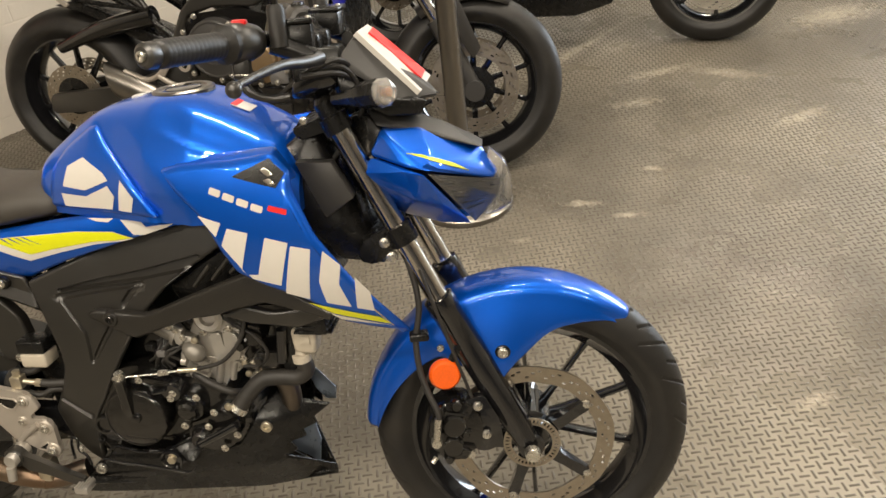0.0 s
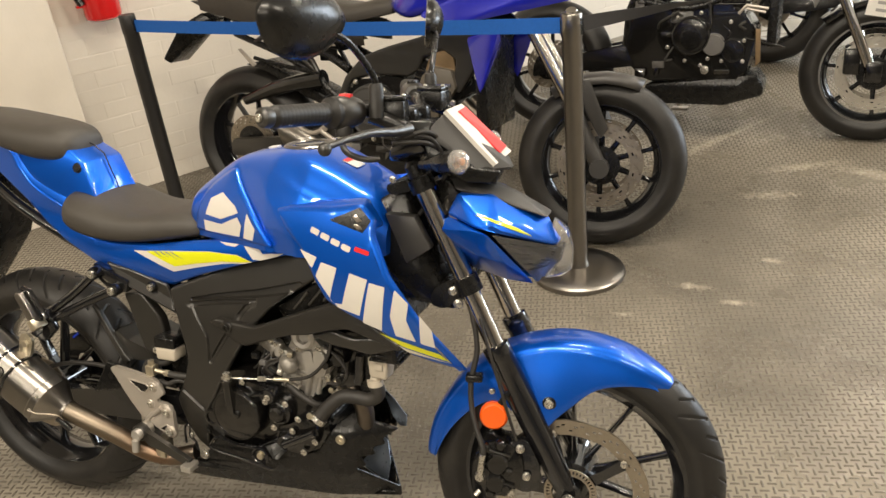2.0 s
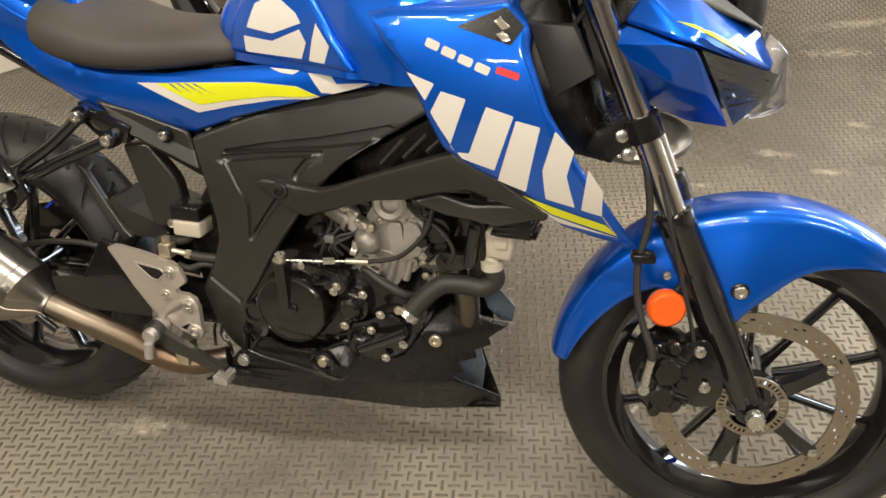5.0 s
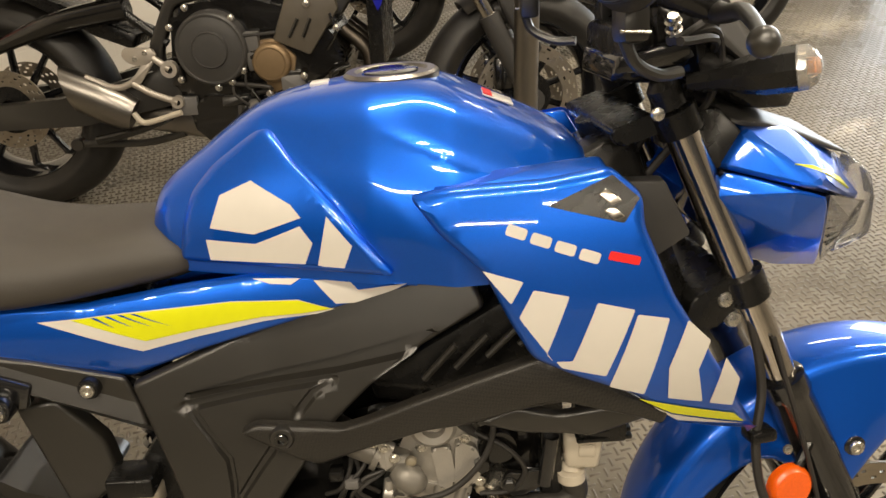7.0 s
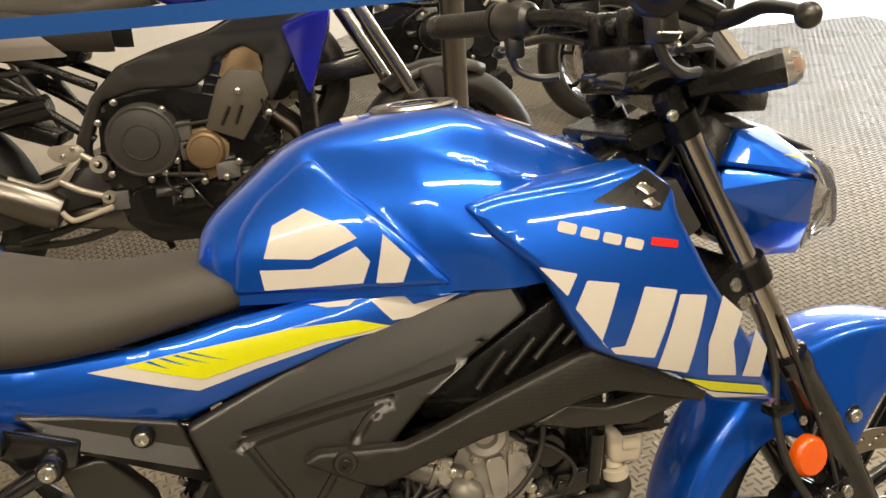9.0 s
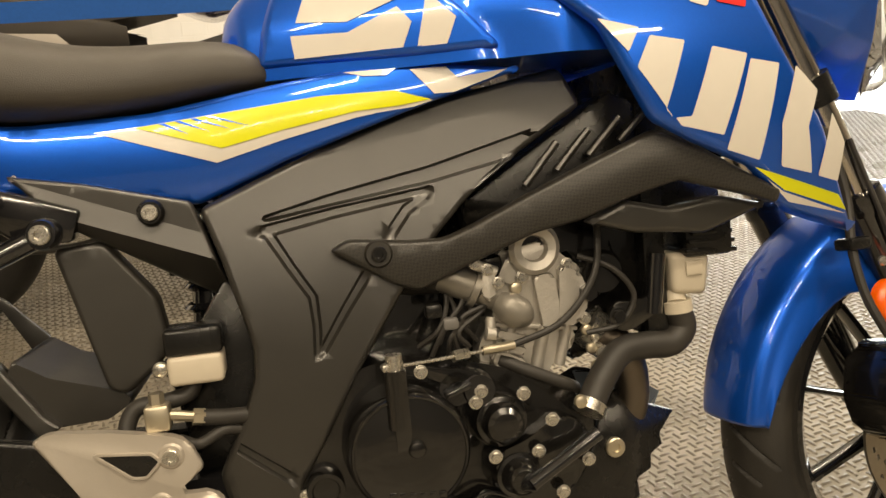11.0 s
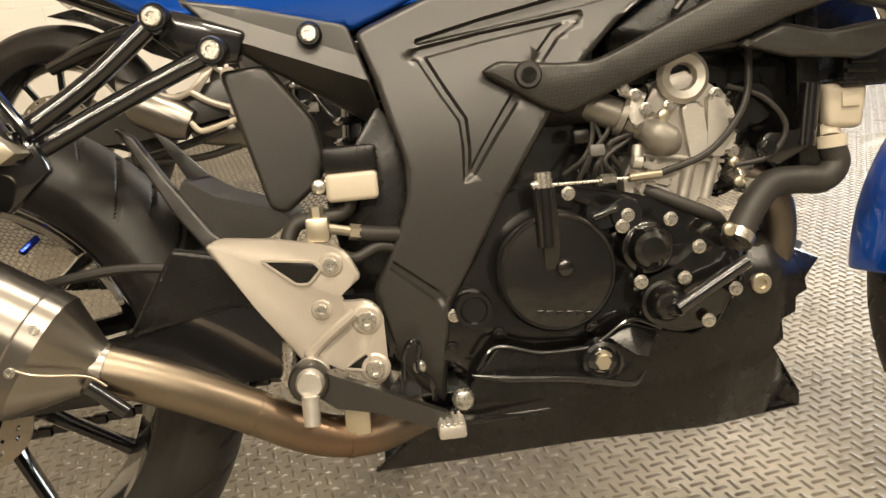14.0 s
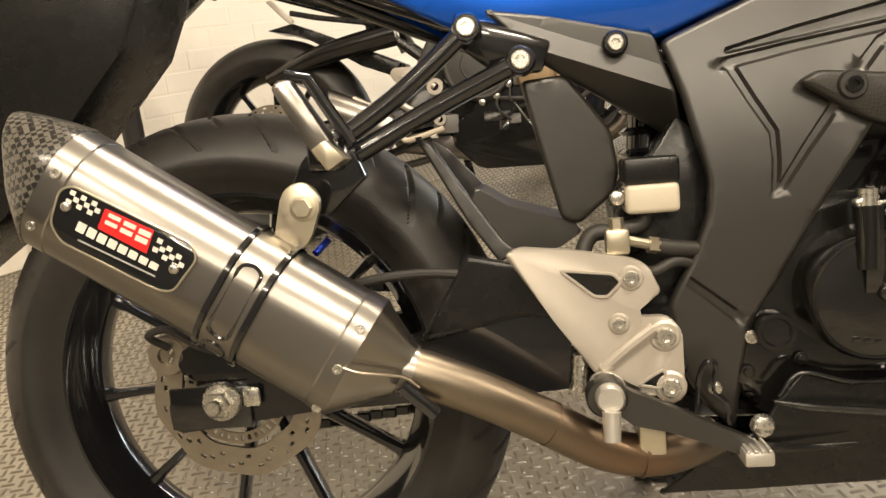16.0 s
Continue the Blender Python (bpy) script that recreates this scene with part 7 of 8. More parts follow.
def footrest():
    outline = rounded([(0.287, 0.432), (0.302, 0.438), (0.352, 0.432), (0.405, 0.421), (0.418, 0.414), (0.430, 0.388), (0.412, 0.376), (0.404, 0.368), (0.414, 0.366), (0.434, 0.366), (0.446, 0.352), (0.446, 0.290), (0.436, 0.280), (0.417, 0.293), (0.392, 0.306), (0.376, 0.318), (0.366, 0.312), (0.330, 0.366)], 0.006, 3)
    bm = block(outline, -0.134, -0.124, 0.003)
    ob = part("footrest_plate", bm, SILVER, bike, "silver cast rider footrest plate")
    # the two windows of the plate: black panels painting the dark inside, edged by a raised rim
    for tri in ([(0.338, 0.414), (0.386, 0.408), (0.393, 0.400), (0.380, 0.387), (0.368, 0.388)], [(0.404, 0.302), (0.416, 0.310), (0.427, 0.316), (0.432, 0.303), (0.424, 0.298)]):
        part("plate_window_dark", slab(tri, -0.1355, -0.122, 0.0006, 0.004), BLACK, ob, "black panel for the dark inside a plate window")
        part("window_rim", tube([(x, -0.135, z) for x, z in rounded(tri, 0.003, 2) + rounded(tri, 0.003, 2)[:1]], 0.0018, 6, smooth=False), SILVER, ob)
    for x, z, r in ((0.402, 0.403, 0.010), (0.389, 0.361, 0.0085), (0.430, 0.347, 0.0125), (0.433, 0.299, 0.0125)):
        part("bolt_seat", lathe([(0, 0.002), (r, 0.002), (r * 1.2, 0.0), (r * 1.2, -0.004), (0, -0.004)], 24, axis="z"), SILVER, ob, m=aim((x, -0.134, z), (0, -1, 0)))
        bolt((x, -0.136, z), r * 0.72, ob, style="socket")
    part("rib", tube([(0.372, -0.134, 0.318), (0.395, -0.136, 0.338), (0.420, -0.136, 0.356)], 0.006, 10), SILVER, ob)
    # peg, pedal, linkage
    pg = part("footpeg", merge(lathe([(0, -0.178), (0.011, -0.178), (0.013, -0.175), (0.0135, -0.150), (0.017, -0.148), (0.017, -0.136), (0, -0.136)], 24, (0.374, 0, 0.302))), ALU, bike, "short cast foot peg")
    part("peg_bolt", tube([(0.374, -0.178, 0.292), (0.373, -0.182, 0.266)], [0.0085, 0.0075], 16, smooth=False), ALU, pg, "pale peg feeler bolt")
    part("peg_spring", tube([(0.358, -0.140, 0.300), (0.366, -0.150, 0.288), (0.380, -0.150, 0.286)], 0.004, 8), ZINC, pg)
    part("brake_pedal", merge(loft([[(x, -0.162 + 0.0 * t, z + h), (x, -0.150, z + h), (x, -0.150, z - h), (x, -0.162, z - h)] for t, (x, z, h) in enumerate(((0.372, 0.305, 0.014), (0.395, 0.288, 0.016), (0.430, 0.276, 0.012), (0.470, 0.258, 0.010), (0.498, 0.246, 0.009)))]), lathe([(0, -0.166), (0.017, -0.166), (0.019, -0.163), (0.019, -0.148), (0, -0.148)], 28, (0.372, 0, 0.300))), GRAIN, bike, "dark grey rear brake pedal")
    part("pedal_tip", merge(box((0.486, -0.180, 0.236), (0.512, -0.148, 0.250), 0.003), *[box((0.488 + 0.006 * k, -0.181, 0.249), (0.491 + 0.006 * k, -0.148, 0.252), 0.0005, 1) for k in range(4)]), ALU, bike, "grooved brake pedal tip")
    part("pedal_blade", hull([(0.500, -0.158, 0.244), (0.600, -0.140, 0.236), (0.500, -0.150, 0.236), (0.505, -0.140, 0.246)], 0.001), BLACK, bike)
    part("master_cylinder", merge(tube([(0.353, -0.118, 0.330), (0.350, -0.120, 0.294)], 0.0075, 14, smooth=False), tube([(0.355, -0.118, 0.335), (0.372, -0.118, 0.40)], 0.009, 14, smooth=False), lathe([(0, -0.125), (0.010, -0.125), (0.010, -0.105), (0, -0.105)], 6, (0.351, 0, 0.296))), ZINC, bike, "zinc rear brake pushrod")
    part("banjo_block", merge(box((0.382, -0.128, 0.424), (0.404, -0.108, 0.448), 0.003), tube([(0.393, -0.118, 0.446), (0.393, -0.118, 0.458)], 0.007, 6, smooth=False), tube([(0.402, -0.118, 0.436), (0.424, -0.112, 0.430)], 0.005, 10, smooth=False), tube([(0.422, -0.112, 0.430), (0.432, -0.110, 0.428)], 0.008, 6, smooth=False)), BRASS, bike, "brass brake hose union")
    part("brake_line", tube([(0.430, -0.110, 0.428), (0.45, -0.105, 0.424), (0.475, -0.095, 0.42)], 0.0078, 14), HOSE, bike, "black brake line")
    part("brake_line", tube([(0.408, -0.118, 0.412), (0.425, -0.112, 0.404), (0.45, -0.105, 0.412), (0.478, -0.09, 0.40)], 0.0055, 12), HOSE, bike)
    res = part("fluid_reservoir", box((0.404, -0.112, 0.459), (0.454, -0.070, 0.487), 0.005, 3), MILKY, bike, "cream brake fluid reservoir with black cap")
    cap = part("cap", box((0.403, -0.112, 0.487), (0.455, -0.070, 0.512), 0.004, 3), BLACK, bike, "ribbed black reservoir cap")
    for k in range(8):
        part("cap_rib", box((0.409 + 0.0055 * k, -0.1112, 0.489), (0.412 + 0.0055 * k, -0.108, 0.507), 0.0006, 1), BLACK, cap)
    bolt((0.397, -0.100, 0.475), 0.0075, res, d=(0, -1, 0))
    part("reservoir_bracket", slab([(0.388, 0.468), (0.400, 0.484), (0.412, 0.484), (0.410, 0.466)], -0.099, -0.094, 0.001), GLOSS, res)
    part("reservoir_hose", tube([(0.425, -0.09, 0.460), (0.418, -0.095, 0.448), (0.395, -0.10, 0.444), (0.372, -0.10, 0.442), (0.362, -0.105, 0.425), (0.366, -0.112, 0.405)], 0.008, 14), HOSE, bike, "black reservoir hose")
    part("wire_loop", tube([(0.458, -0.118, 0.268), (0.461, -0.12, 0.300), (0.468, -0.122, 0.317), (0.477, -0.122, 0.314), (0.474, -0.121, 0.290), (0.486, -0.12, 0.276), (0.488, -0.118, 0.255)], 0.0026, 8), GLOSS, bike, "bent black wire loop")
    bolt((0.476, -0.118, 0.291), 0.0066, bike)
    # dark mass behind the plate, and the side stand
    part("frame_plate", hull(both([(0.40, 0.074, 0.46), (0.52, 0.076, 0.50), (0.50, 0.074, 0.26), (0.43, 0.070, 0.28), (0.46, 0.074, 0.55)]), 0.006), BLACK, bike, "black frame behind the footrest")
    part("side_stand", merge(tube([(0.42, 0.115, 0.27), (0.44, 0.19, 0.17), (0.46, 0.265, 0.062)], 0.011, 12, smooth=False), box((0.435, 0.245, 0.048), (0.49, 0.285, 0.06), 0.003)), GLOSS, bike, "black side stand")


footrest()

# things in the room ----------------------------------------------------------
def stanchion(name, x, y, material, label, top=0.90, base=True):
    ob = thing(name, label, "barrier post", pose(x, y, 0), "barrier posts")
    part("post", lathe([(0, top), (0.030, top), (0.033, top - 0.006), (0.033, top - 0.070), (0.031, top - 0.074), (0.031, 0.05), (0.036, 0.035), (0, 0.03)], 40, axis="z"), material, ob)
    part("base", lathe([(0, 0.036), (0.10, 0.032), (0.148, 0.024), (0.158, 0.016), (0.160, 0.004), (0.158, 0.0), (0, 0.0)], 64, axis="z"), material, ob, "round weighted base")
    part("belt_slot", box((-0.034, -0.012, top - 0.066), (0.034, 0.012, top - 0.014), 0.003), BLACK, ob, "black belt slot")
    return ob


PL, PR, PX = (-0.865, 1.43), (0.985, 1.305), (2.2, 2.23)
s = stanchion("barrier_post", *PR, BRUSHED, "polished steel barrier post with round base")
part("badge", lathe([(0, 0.004), (0.016, 0.004), (0.018, 0.0), (0, 0)], 24, axis="z"), CHROME, s, "round chrome top badge", aim((0, 0, 0.905), (0, -0.4, 1)))
stanchion("barrier_post", *PL, POSTBLACK, "black barrier post with flat base")


def belt(a, b, z0, z1, material, label, twist=0.0):
    A, B_ = Vector((*a, z0)), Vector((*b, z1))
    d = (B_ - A).normalized()
    n = d.cross(Vector((0, 0, 1))).normalized()
    secs = []
    for k in range(13):
        t = k / 12
        p = A.lerp(B_, t) - Vector((0, 0, 0.012 * math.sin(math.pi * t)))
        tw = 0.10 * math.sin(3 * t) + twist * min(1.0, t / 0.36)
        v = Vector((0, 0, 1)) * math.cos(tw) + n * math.sin(tw)
        h = 0.024
        secs.append([p - v * h - n * 0.0008, p - v * h + n * 0.0008, p + v * h + n * 0.0008, p + v * h - n * 0.0008])
    tagged(part("barrier_belt", loft(secs), material), label, "barrier belt", "barrier belts")


belt(PL, PR, 0.855, 0.862, BELT, "blue webbing belt stretched between two posts")
belt(PR, PX, 0.862, 0.93, BELTGREY, "dark grey webbing belt running from the post", 1.45)


def extinguisher():
    # hung on the wall plane
    m = WALL_M @ pose(0.645, 0.10, 0.213)
    ob = thing("fire_extinguisher", "red fire extinguisher hung on the brick wall", "extinguisher", m)
    part("cylinder", lathe([(0, 0.62), (0.06, 0.62), (0.075, 0.63), (0.080, 0.65), (0.080, 1.02), (0.070, 1.06), (0.035, 1.09), (0.022, 1.10), (0, 1.10)], 40, (0, -0.095, 0), "z"), EXTRED, ob, "glossy red cylinder")
    part("valve", merge(box((-0.02, -0.115, 1.09), (0.02, -0.075, 1.15), 0.005), tube([(0.0, -0.11, 1.14), (0.02, -0.19, 1.16)], 0.007, 10, smooth=False)), BLACK, ob, "black valve and handle")
    part("hose", tube([(-0.02, -0.10, 1.11), (-0.09, -0.10, 1.08), (-0.115, -0.105, 0.95), (-0.105, -0.11, 0.76), (-0.092, -0.115, 0.70)], 0.010, 12), HOSE, ob, "black rubber hose")
    part("nozzle", tube([(-0.105, -0.11, 0.76), (-0.085, -0.13, 0.70)], [0.011, 0.016], 14, smooth=False), BLACK, ob)
    part("clip", box((-0.11, -0.13, 0.688), (-0.055, -0.10, 0.70), 0.003), EXTRED, ob, "red hose clip")
    part("bracket", box((-0.03, -0.02, 0.80), (0.03, 0.0, 1.00), 0.003), BLACK, ob)


extinguisher()


# parked machines ---------------------------------------------------------------
def simple_wheel(name, parent, x, R, w, label, disc_r=0.0, disc_mat=None, spokes=10, m=None):
    mm = (m or Matrix()) @ Matrix.Translation((x, 0, R + 0.0))
    ob = wheel(name, parent, mm, R, w, w * 0.72, spokes, 0.3, 120, 0, label, (0.022, 0.014))
    if disc_r:
        for sd in (-1, 1):
            part("brake_disc", disc_mesh(disc_r - 0.045, disc_r, sd * 0.066 - 0.002, seg=120, every=6, rows=(2, 4, 6)), disc_mat or DISC, ob, "drilled steel brake disc")
        part("disc_carrier", lathe([(0.03, -0.070), (0.070, -0.068), (0.070, -0.064), (0.03, -0.060)], 30, closed=True), BLACK, ob, "dark disc carrier")
    return ob


def machine_a():
    b = thing("motorcycle", "royal blue and black sports touring motorcycle parked behind the belt", "motorcycle", pose(-0.5, 1.60, 0, -8, 0, -1.8), "parked motorcycles")
    simple_wheel("rear_wheel", b, 0.0, 0.315, 0.180, "black cast rear wheel", 0.115)
    turn = Matrix.Translation((1.58, 0, 0)) @ Matrix.Rotation(radians(12), 4, Vector((-0.41, 0, 0.91))) @ Matrix.Translation((-1.58, 0, 0))
    simple_wheel("front_wheel", b, 1.50, 0.302, 0.120, "black cast front wheel", 0.150, m=turn)
    for sd in (-1, 1):
        part("fork_tube", tube([(1.24, sd * 0.105, 0.80), (1.405, sd * 0.105, 0.50)], 0.0205, 18, smooth=False), CHROME, b, "bright fork tube", turn)
        part("fork_slider", merge(tube([(1.385, sd * 0.105, 0.535), (1.50, sd * 0.105, 0.30)], 0.029, 18, smooth=False), lathe([(0, sd * 0.09), (0.034, sd * 0.09), (0.034, sd * 0.135), (0, sd * 0.135)], 20, (1.50, 0, 0.30))), VISOR, b, "dark grey fork leg", turn)
        part("fork_guard", hull([(1.40, sd * 0.12, 0.60), (1.46, sd * 0.13, 0.61), (1.53, sd * 0.135, 0.44), (1.50, sd * 0.13, 0.40), (1.43, sd * 0.11, 0.52), (1.41, sd * 0.09, 0.58), (1.50, sd * 0.09, 0.42)], 0.006), VISOR, b, "dark grey fork guard", turn)
        part("caliper", box((1.40, min(sd * 0.06, sd * 0.11), 0.33), (1.46, max(sd * 0.06, sd * 0.11), 0.42), 0.012), CASE, b, m=turn)
    secs = []
    for p in (64, 70, 78, 88, 100, 112, 125):
        a = radians(p)
        w = float(np.interp(p, [64, 72, 100, 145], [0.045, 0.066, 0.070, 0.06]))
        secs.append([(1.50 + r * math.cos(a), y, 0.302 + r * math.sin(a)) for r, y in ((0.286, -w), (0.308, -w * 0.92), (0.321, -w * 0.6), (0.326, 0), (0.321, w * 0.6), (0.308, w * 0.92), (0.286, w))])
    ob = part("front_mudguard", loft(secs, closed=False), mat("satin_charcoal", (0.055, 0.051, 0.048), 0.38, vary=0.1, scale=50), b, "satin grey front mudguard", turn, angle=60)
    ob.modifiers.new("thickness", "SOLIDIFY").thickness = 0.004
    # engine
    e = part("engine", block(rounded([(0.55, 0.60), (0.75, 0.62), (0.95, 0.56), (1.02, 0.46), (0.98, 0.30), (0.86, 0.24), (0.60, 0.24), (0.52, 0.36)], 0.03), -0.14, 0.14, 0.02), CASE, b, "black engine with bronze covers")
    disc_cover("clutch_cover", (0.655, 0.490), 0.098, -0.13, -0.185, VISOR, e, 0.012, 0.008, "round black clutch cover")
    disc_cover("cover_cap", (0.655, 0.490), 0.050, -0.18, -0.190, VISOR, e, 0.006, 0.002, "charcoal cover cap")
    disc_cover("generator_cover", (0.812, 0.447), 0.052, -0.12, -0.175, BRONZE, e, 0.014, 0.006, "bronze generator cover")
    part("bronze_side", block(rounded([(0.75, 0.50), (0.82, 0.51), (0.88, 0.46), (0.86, 0.38), (0.80, 0.36)], 0.012), -0.150, -0.12, 0.005), BRONZE, e)
    part("cam_cover", block(rounded([(0.86, 0.60), (0.90, 0.70), (0.985, 0.72), (1.00, 0.62), (0.95, 0.58)], 0.02), -0.13, 0.13, 0.012), BRONZE, e, "bronze cylinder head cover")
    part("cylinder", block(rounded([(0.80, 0.56), (0.86, 0.68), (0.94, 0.66), (0.98, 0.52), (0.90, 0.46)], 0.015), -0.125, 0.125, 0.01), CASE, e, "black finned cylinder")
    for k in range(5):
        part("fin", slab([(0.80 + 0.012 * k, 0.545 + 0.024 * k), (0.955 + 0.008 * k, 0.500 + 0.026 * k), (0.957 + 0.008 * k, 0.508 + 0.026 * k), (0.802 + 0.012 * k, 0.553 + 0.024 * k)], -0.138, -0.12, 0.002, 0), CASE, e)
    for x, z in ((0.55, 0.55), (0.60, 0.60), (0.72, 0.57), (0.735, 0.43), (0.70, 0.40), (0.66, 0.385), (0.86, 0.37), (0.80, 0.365), (0.90, 0.41), (0.56, 0.41), (0.925, 0.60), (1.00, 0.535)):
        bolt((x, -0.168, z), 0.010, e, ZINC)
    rng = random.Random(21)
    for k in range(10):
        x, z = rng.uniform(0.55, 0.98), rng.uniform(0.27, 0.50)
        part("hose", tube([(x, -0.150, z), (x + rng.uniform(-0.06, 0.06), -0.172, z + rng.uniform(0.0, 0.06)), (x + rng.uniform(-0.10, 0.10), -0.160, z + rng.uniform(0.03, 0.12))], rng.uniform(0.003, 0.008), 8), HOSE if k % 3 else CASE, e)
    for k in range(14):
        x, z, w, h = rng.uniform(0.54, 0.96), rng.uniform(0.26, 0.60), rng.uniform(0.012, 0.04), rng.uniform(0.010, 0.03)
        part("casting", hull([(x + a * w, -0.138 - q * rng.uniform(0.010, 0.034), z + c * h) for a in (-1, 1) for c in (-1, 1) for q in (0, 1)], 0.003), (CASE, GREYPLATE, GRAIN)[k % 3], e)
    part("cylinder_plate", hull([(x, y, z) for x, z in ((0.82, 0.506), (0.87, 0.624), (0.91, 0.660), (0.99, 0.645), (1.005, 0.580), (0.919, 0.462)) for y in (-0.155, -0.12)], 0.006), mat("brown_grey_casting", (0.095, 0.082, 0.064), 0.45, vary=0.15, scale=40, rough_vary=0.08), e, "brown-grey cylinder plate")
    for k in range(2):
        part("plate_rib", tube([(0.868 + 0.038 * k, -0.157, 0.512), (0.895 + 0.034 * k, -0.157, 0.560)], 0.005, 8, smooth=False), CASE, e)
    part("lower_case", block(rounded([(0.60, 0.36), (0.96, 0.34), (0.94, 0.24), (0.86, 0.20), (0.64, 0.20), (0.56, 0.28)], 0.02), -0.155, 0.14, 0.012), CASE, e, "black sump")
    # main frame
    for sd in (-1, 1):
        fr = [(0.530, 0.612), (0.570, 0.650), (0.615, 0.690), (0.72, 0.725), (0.86, 0.760), (0.98, 0.815), (1.10, 0.835), (1.16, 0.79), (1.08, 0.66), (1.01, 0.56), (0.975, 0.57), (1.00, 0.68), (0.95, 0.715), (0.87, 0.690), (0.855, 0.648), (0.805, 0.618), (0.66, 0.622), (0.56, 0.600), (0.505, 0.480), (0.50, 0.36), (0.46, 0.36), (0.47, 0.50)]
        part("frame_spar", plate(fr, lambda x, z: -0.135, 0.030, 0.010, 0.05, 0.012, 1 if sd < 0 else -1), GRAIN, b, "dark grey aluminium frame spar")
        part("subframe", merge(tube([(0.55, sd * 0.12, 0.64), (0.35, sd * 0.11, 0.73), (0.05, sd * 0.09, 0.80)], 0.014, 12), tube([(0.52, sd * 0.12, 0.50), (0.30, sd * 0.11, 0.66), (0.0, sd * 0.09, 0.77)], 0.013, 12)), BLACK, b, "black tubular subframe")
        part("subframe_brace", merge(tube([(0.44, sd * 0.115, 0.545), (0.34, sd * 0.11, 0.735)], 0.010, 10, smooth=False), tube([(0.40, sd * 0.115, 0.62), (0.22, sd * 0.10, 0.76)], 0.009, 10, smooth=False), tube([(0.24, sd * 0.108, 0.685), (0.44, sd * 0.115, 0.70)], 0.009, 10, smooth=False), tube([(0.10, sd * 0.10, 0.735), (0.20, sd * 0.10, 0.79)], 0.010, 10, smooth=False), box((0.28, min(sd * 0.105, sd * 0.085), 0.64), (0.36, max(sd * 0.105, sd * 0.085), 0.70), 0.006)), GRAIN, b, "dark subframe braces")
        part("swingarm", block(rounded([(-0.06, 0.27), (-0.05, 0.34), (0.20, 0.36), (0.52, 0.44), (0.55, 0.34), (0.25, 0.28)], 0.015), min(sd * 0.14, sd * 0.105), max(sd * 0.14, sd * 0.105), 0.006), GRAIN, b, "dark swingarm")
        part("side_wing", hull([(x, sd * y, z) for x, y, z in ((1.06, 0.175, 0.76), (1.20, 0.205, 0.80), (1.115, 0.195, 0.560), (1.07, 0.15, 0.70), (1.19, 0.16, 0.74), (1.09, 0.14, 0.78))], 0.006), BLUE_DEEP, b, "royal blue side wing")
        part("upper_wing", hull([(x, sd * y, z) for x, y, z in ((0.86, 0.15, 0.83), (1.02, 0.19, 0.80), (1.48, 0.16, 0.885), (1.30, 0.19, 0.90), (1.05, 0.17, 0.90), (1.30, 0.10, 0.93), (0.95, 0.10, 0.92))], 0.008), BLUE_DEEP, b, "royal blue front fairing")
    part("fuel_tank", hull(both([(0.70, 0.08, 0.86), (0.80, 0.15, 0.82), (0.88, 0.15, 0.98), (0.98, 0.11, 1.06), (1.18, 0.10, 1.05), (1.22, 0.16, 0.92), (0.74, 0.06, 0.95)]), 0.03, 4), BLUE_DEEP, b, "royal blue fuel tank")
    part("nose", hull(both([(1.28, 0.13, 0.95), (1.55, 0.05, 0.94), (1.50, 0.09, 1.06), (1.30, 0.12, 1.12), (1.42, 0.12, 0.90)]), 0.02, 3), BLACK, b, "black headlamp fairing")
    part("headlamp", hull(both([(1.45, 0.10, 1.0), (1.53, 0.06, 0.99), (1.53, 0.06, 1.03), (1.46, 0.10, 1.04)]), 0.006), CLEAR, b, "clear headlamp")
    seat = []
    for x, w, z0, z1 in ((-0.20, 0.06, 0.955, 0.985), (-0.15, 0.10, 0.93, 1.00), (0.10, 0.12, 0.88, 0.985), (0.27, 0.12, 0.85, 0.955), (0.36, 0.12, 0.82, 0.895), (0.55, 0.11, 0.81, 0.875), (0.72, 0.07, 0.84, 0.90)):
        seat.append([(x, w * c, z0 + (z1 - z0) * h) for c, h in ((-0.92, 0), (-1, 0.4), (-0.9, 0.8), (-0.5, 1), (0.5, 1), (0.9, 0.8), (1, 0.4), (0.92, 0))])
    part("seat", loft(seat), SEAT, b, "long black vinyl seat", angle=60)
    for sd in (-1, 1):
        part("seat_side", hull([(x, sd * y, z) for x, y, z in ((-0.16, 0.10, 0.86), (-0.18, 0.10, 0.95), (0.10, 0.124, 0.90), (0.34, 0.126, 0.84), (0.62, 0.12, 0.80), (0.62, 0.11, 0.72), (0.30, 0.12, 0.76), (0.20, 0.08, 0.82))], 0.006), SEAT, b, "black side panel under the seat")
    part("tail_inner", hull(both([(-0.06, 0.055, 0.82), (0.10, 0.06, 0.755), (0.50, 0.075, 0.70), (0.54, 0.075, 0.80), (0.0, 0.055, 0.88)]), 0.01), BLACK, b, "black inner tail")
    part("tail", hull(both([(-0.25, 0.06, 0.90), (-0.10, 0.10, 0.90), (0.30, 0.12, 0.84), (0.30, 0.11, 0.79), (-0.15, 0.07, 0.86), (0.45, 0.11, 0.80)]), 0.01), BLACK, b, "black tail unit")
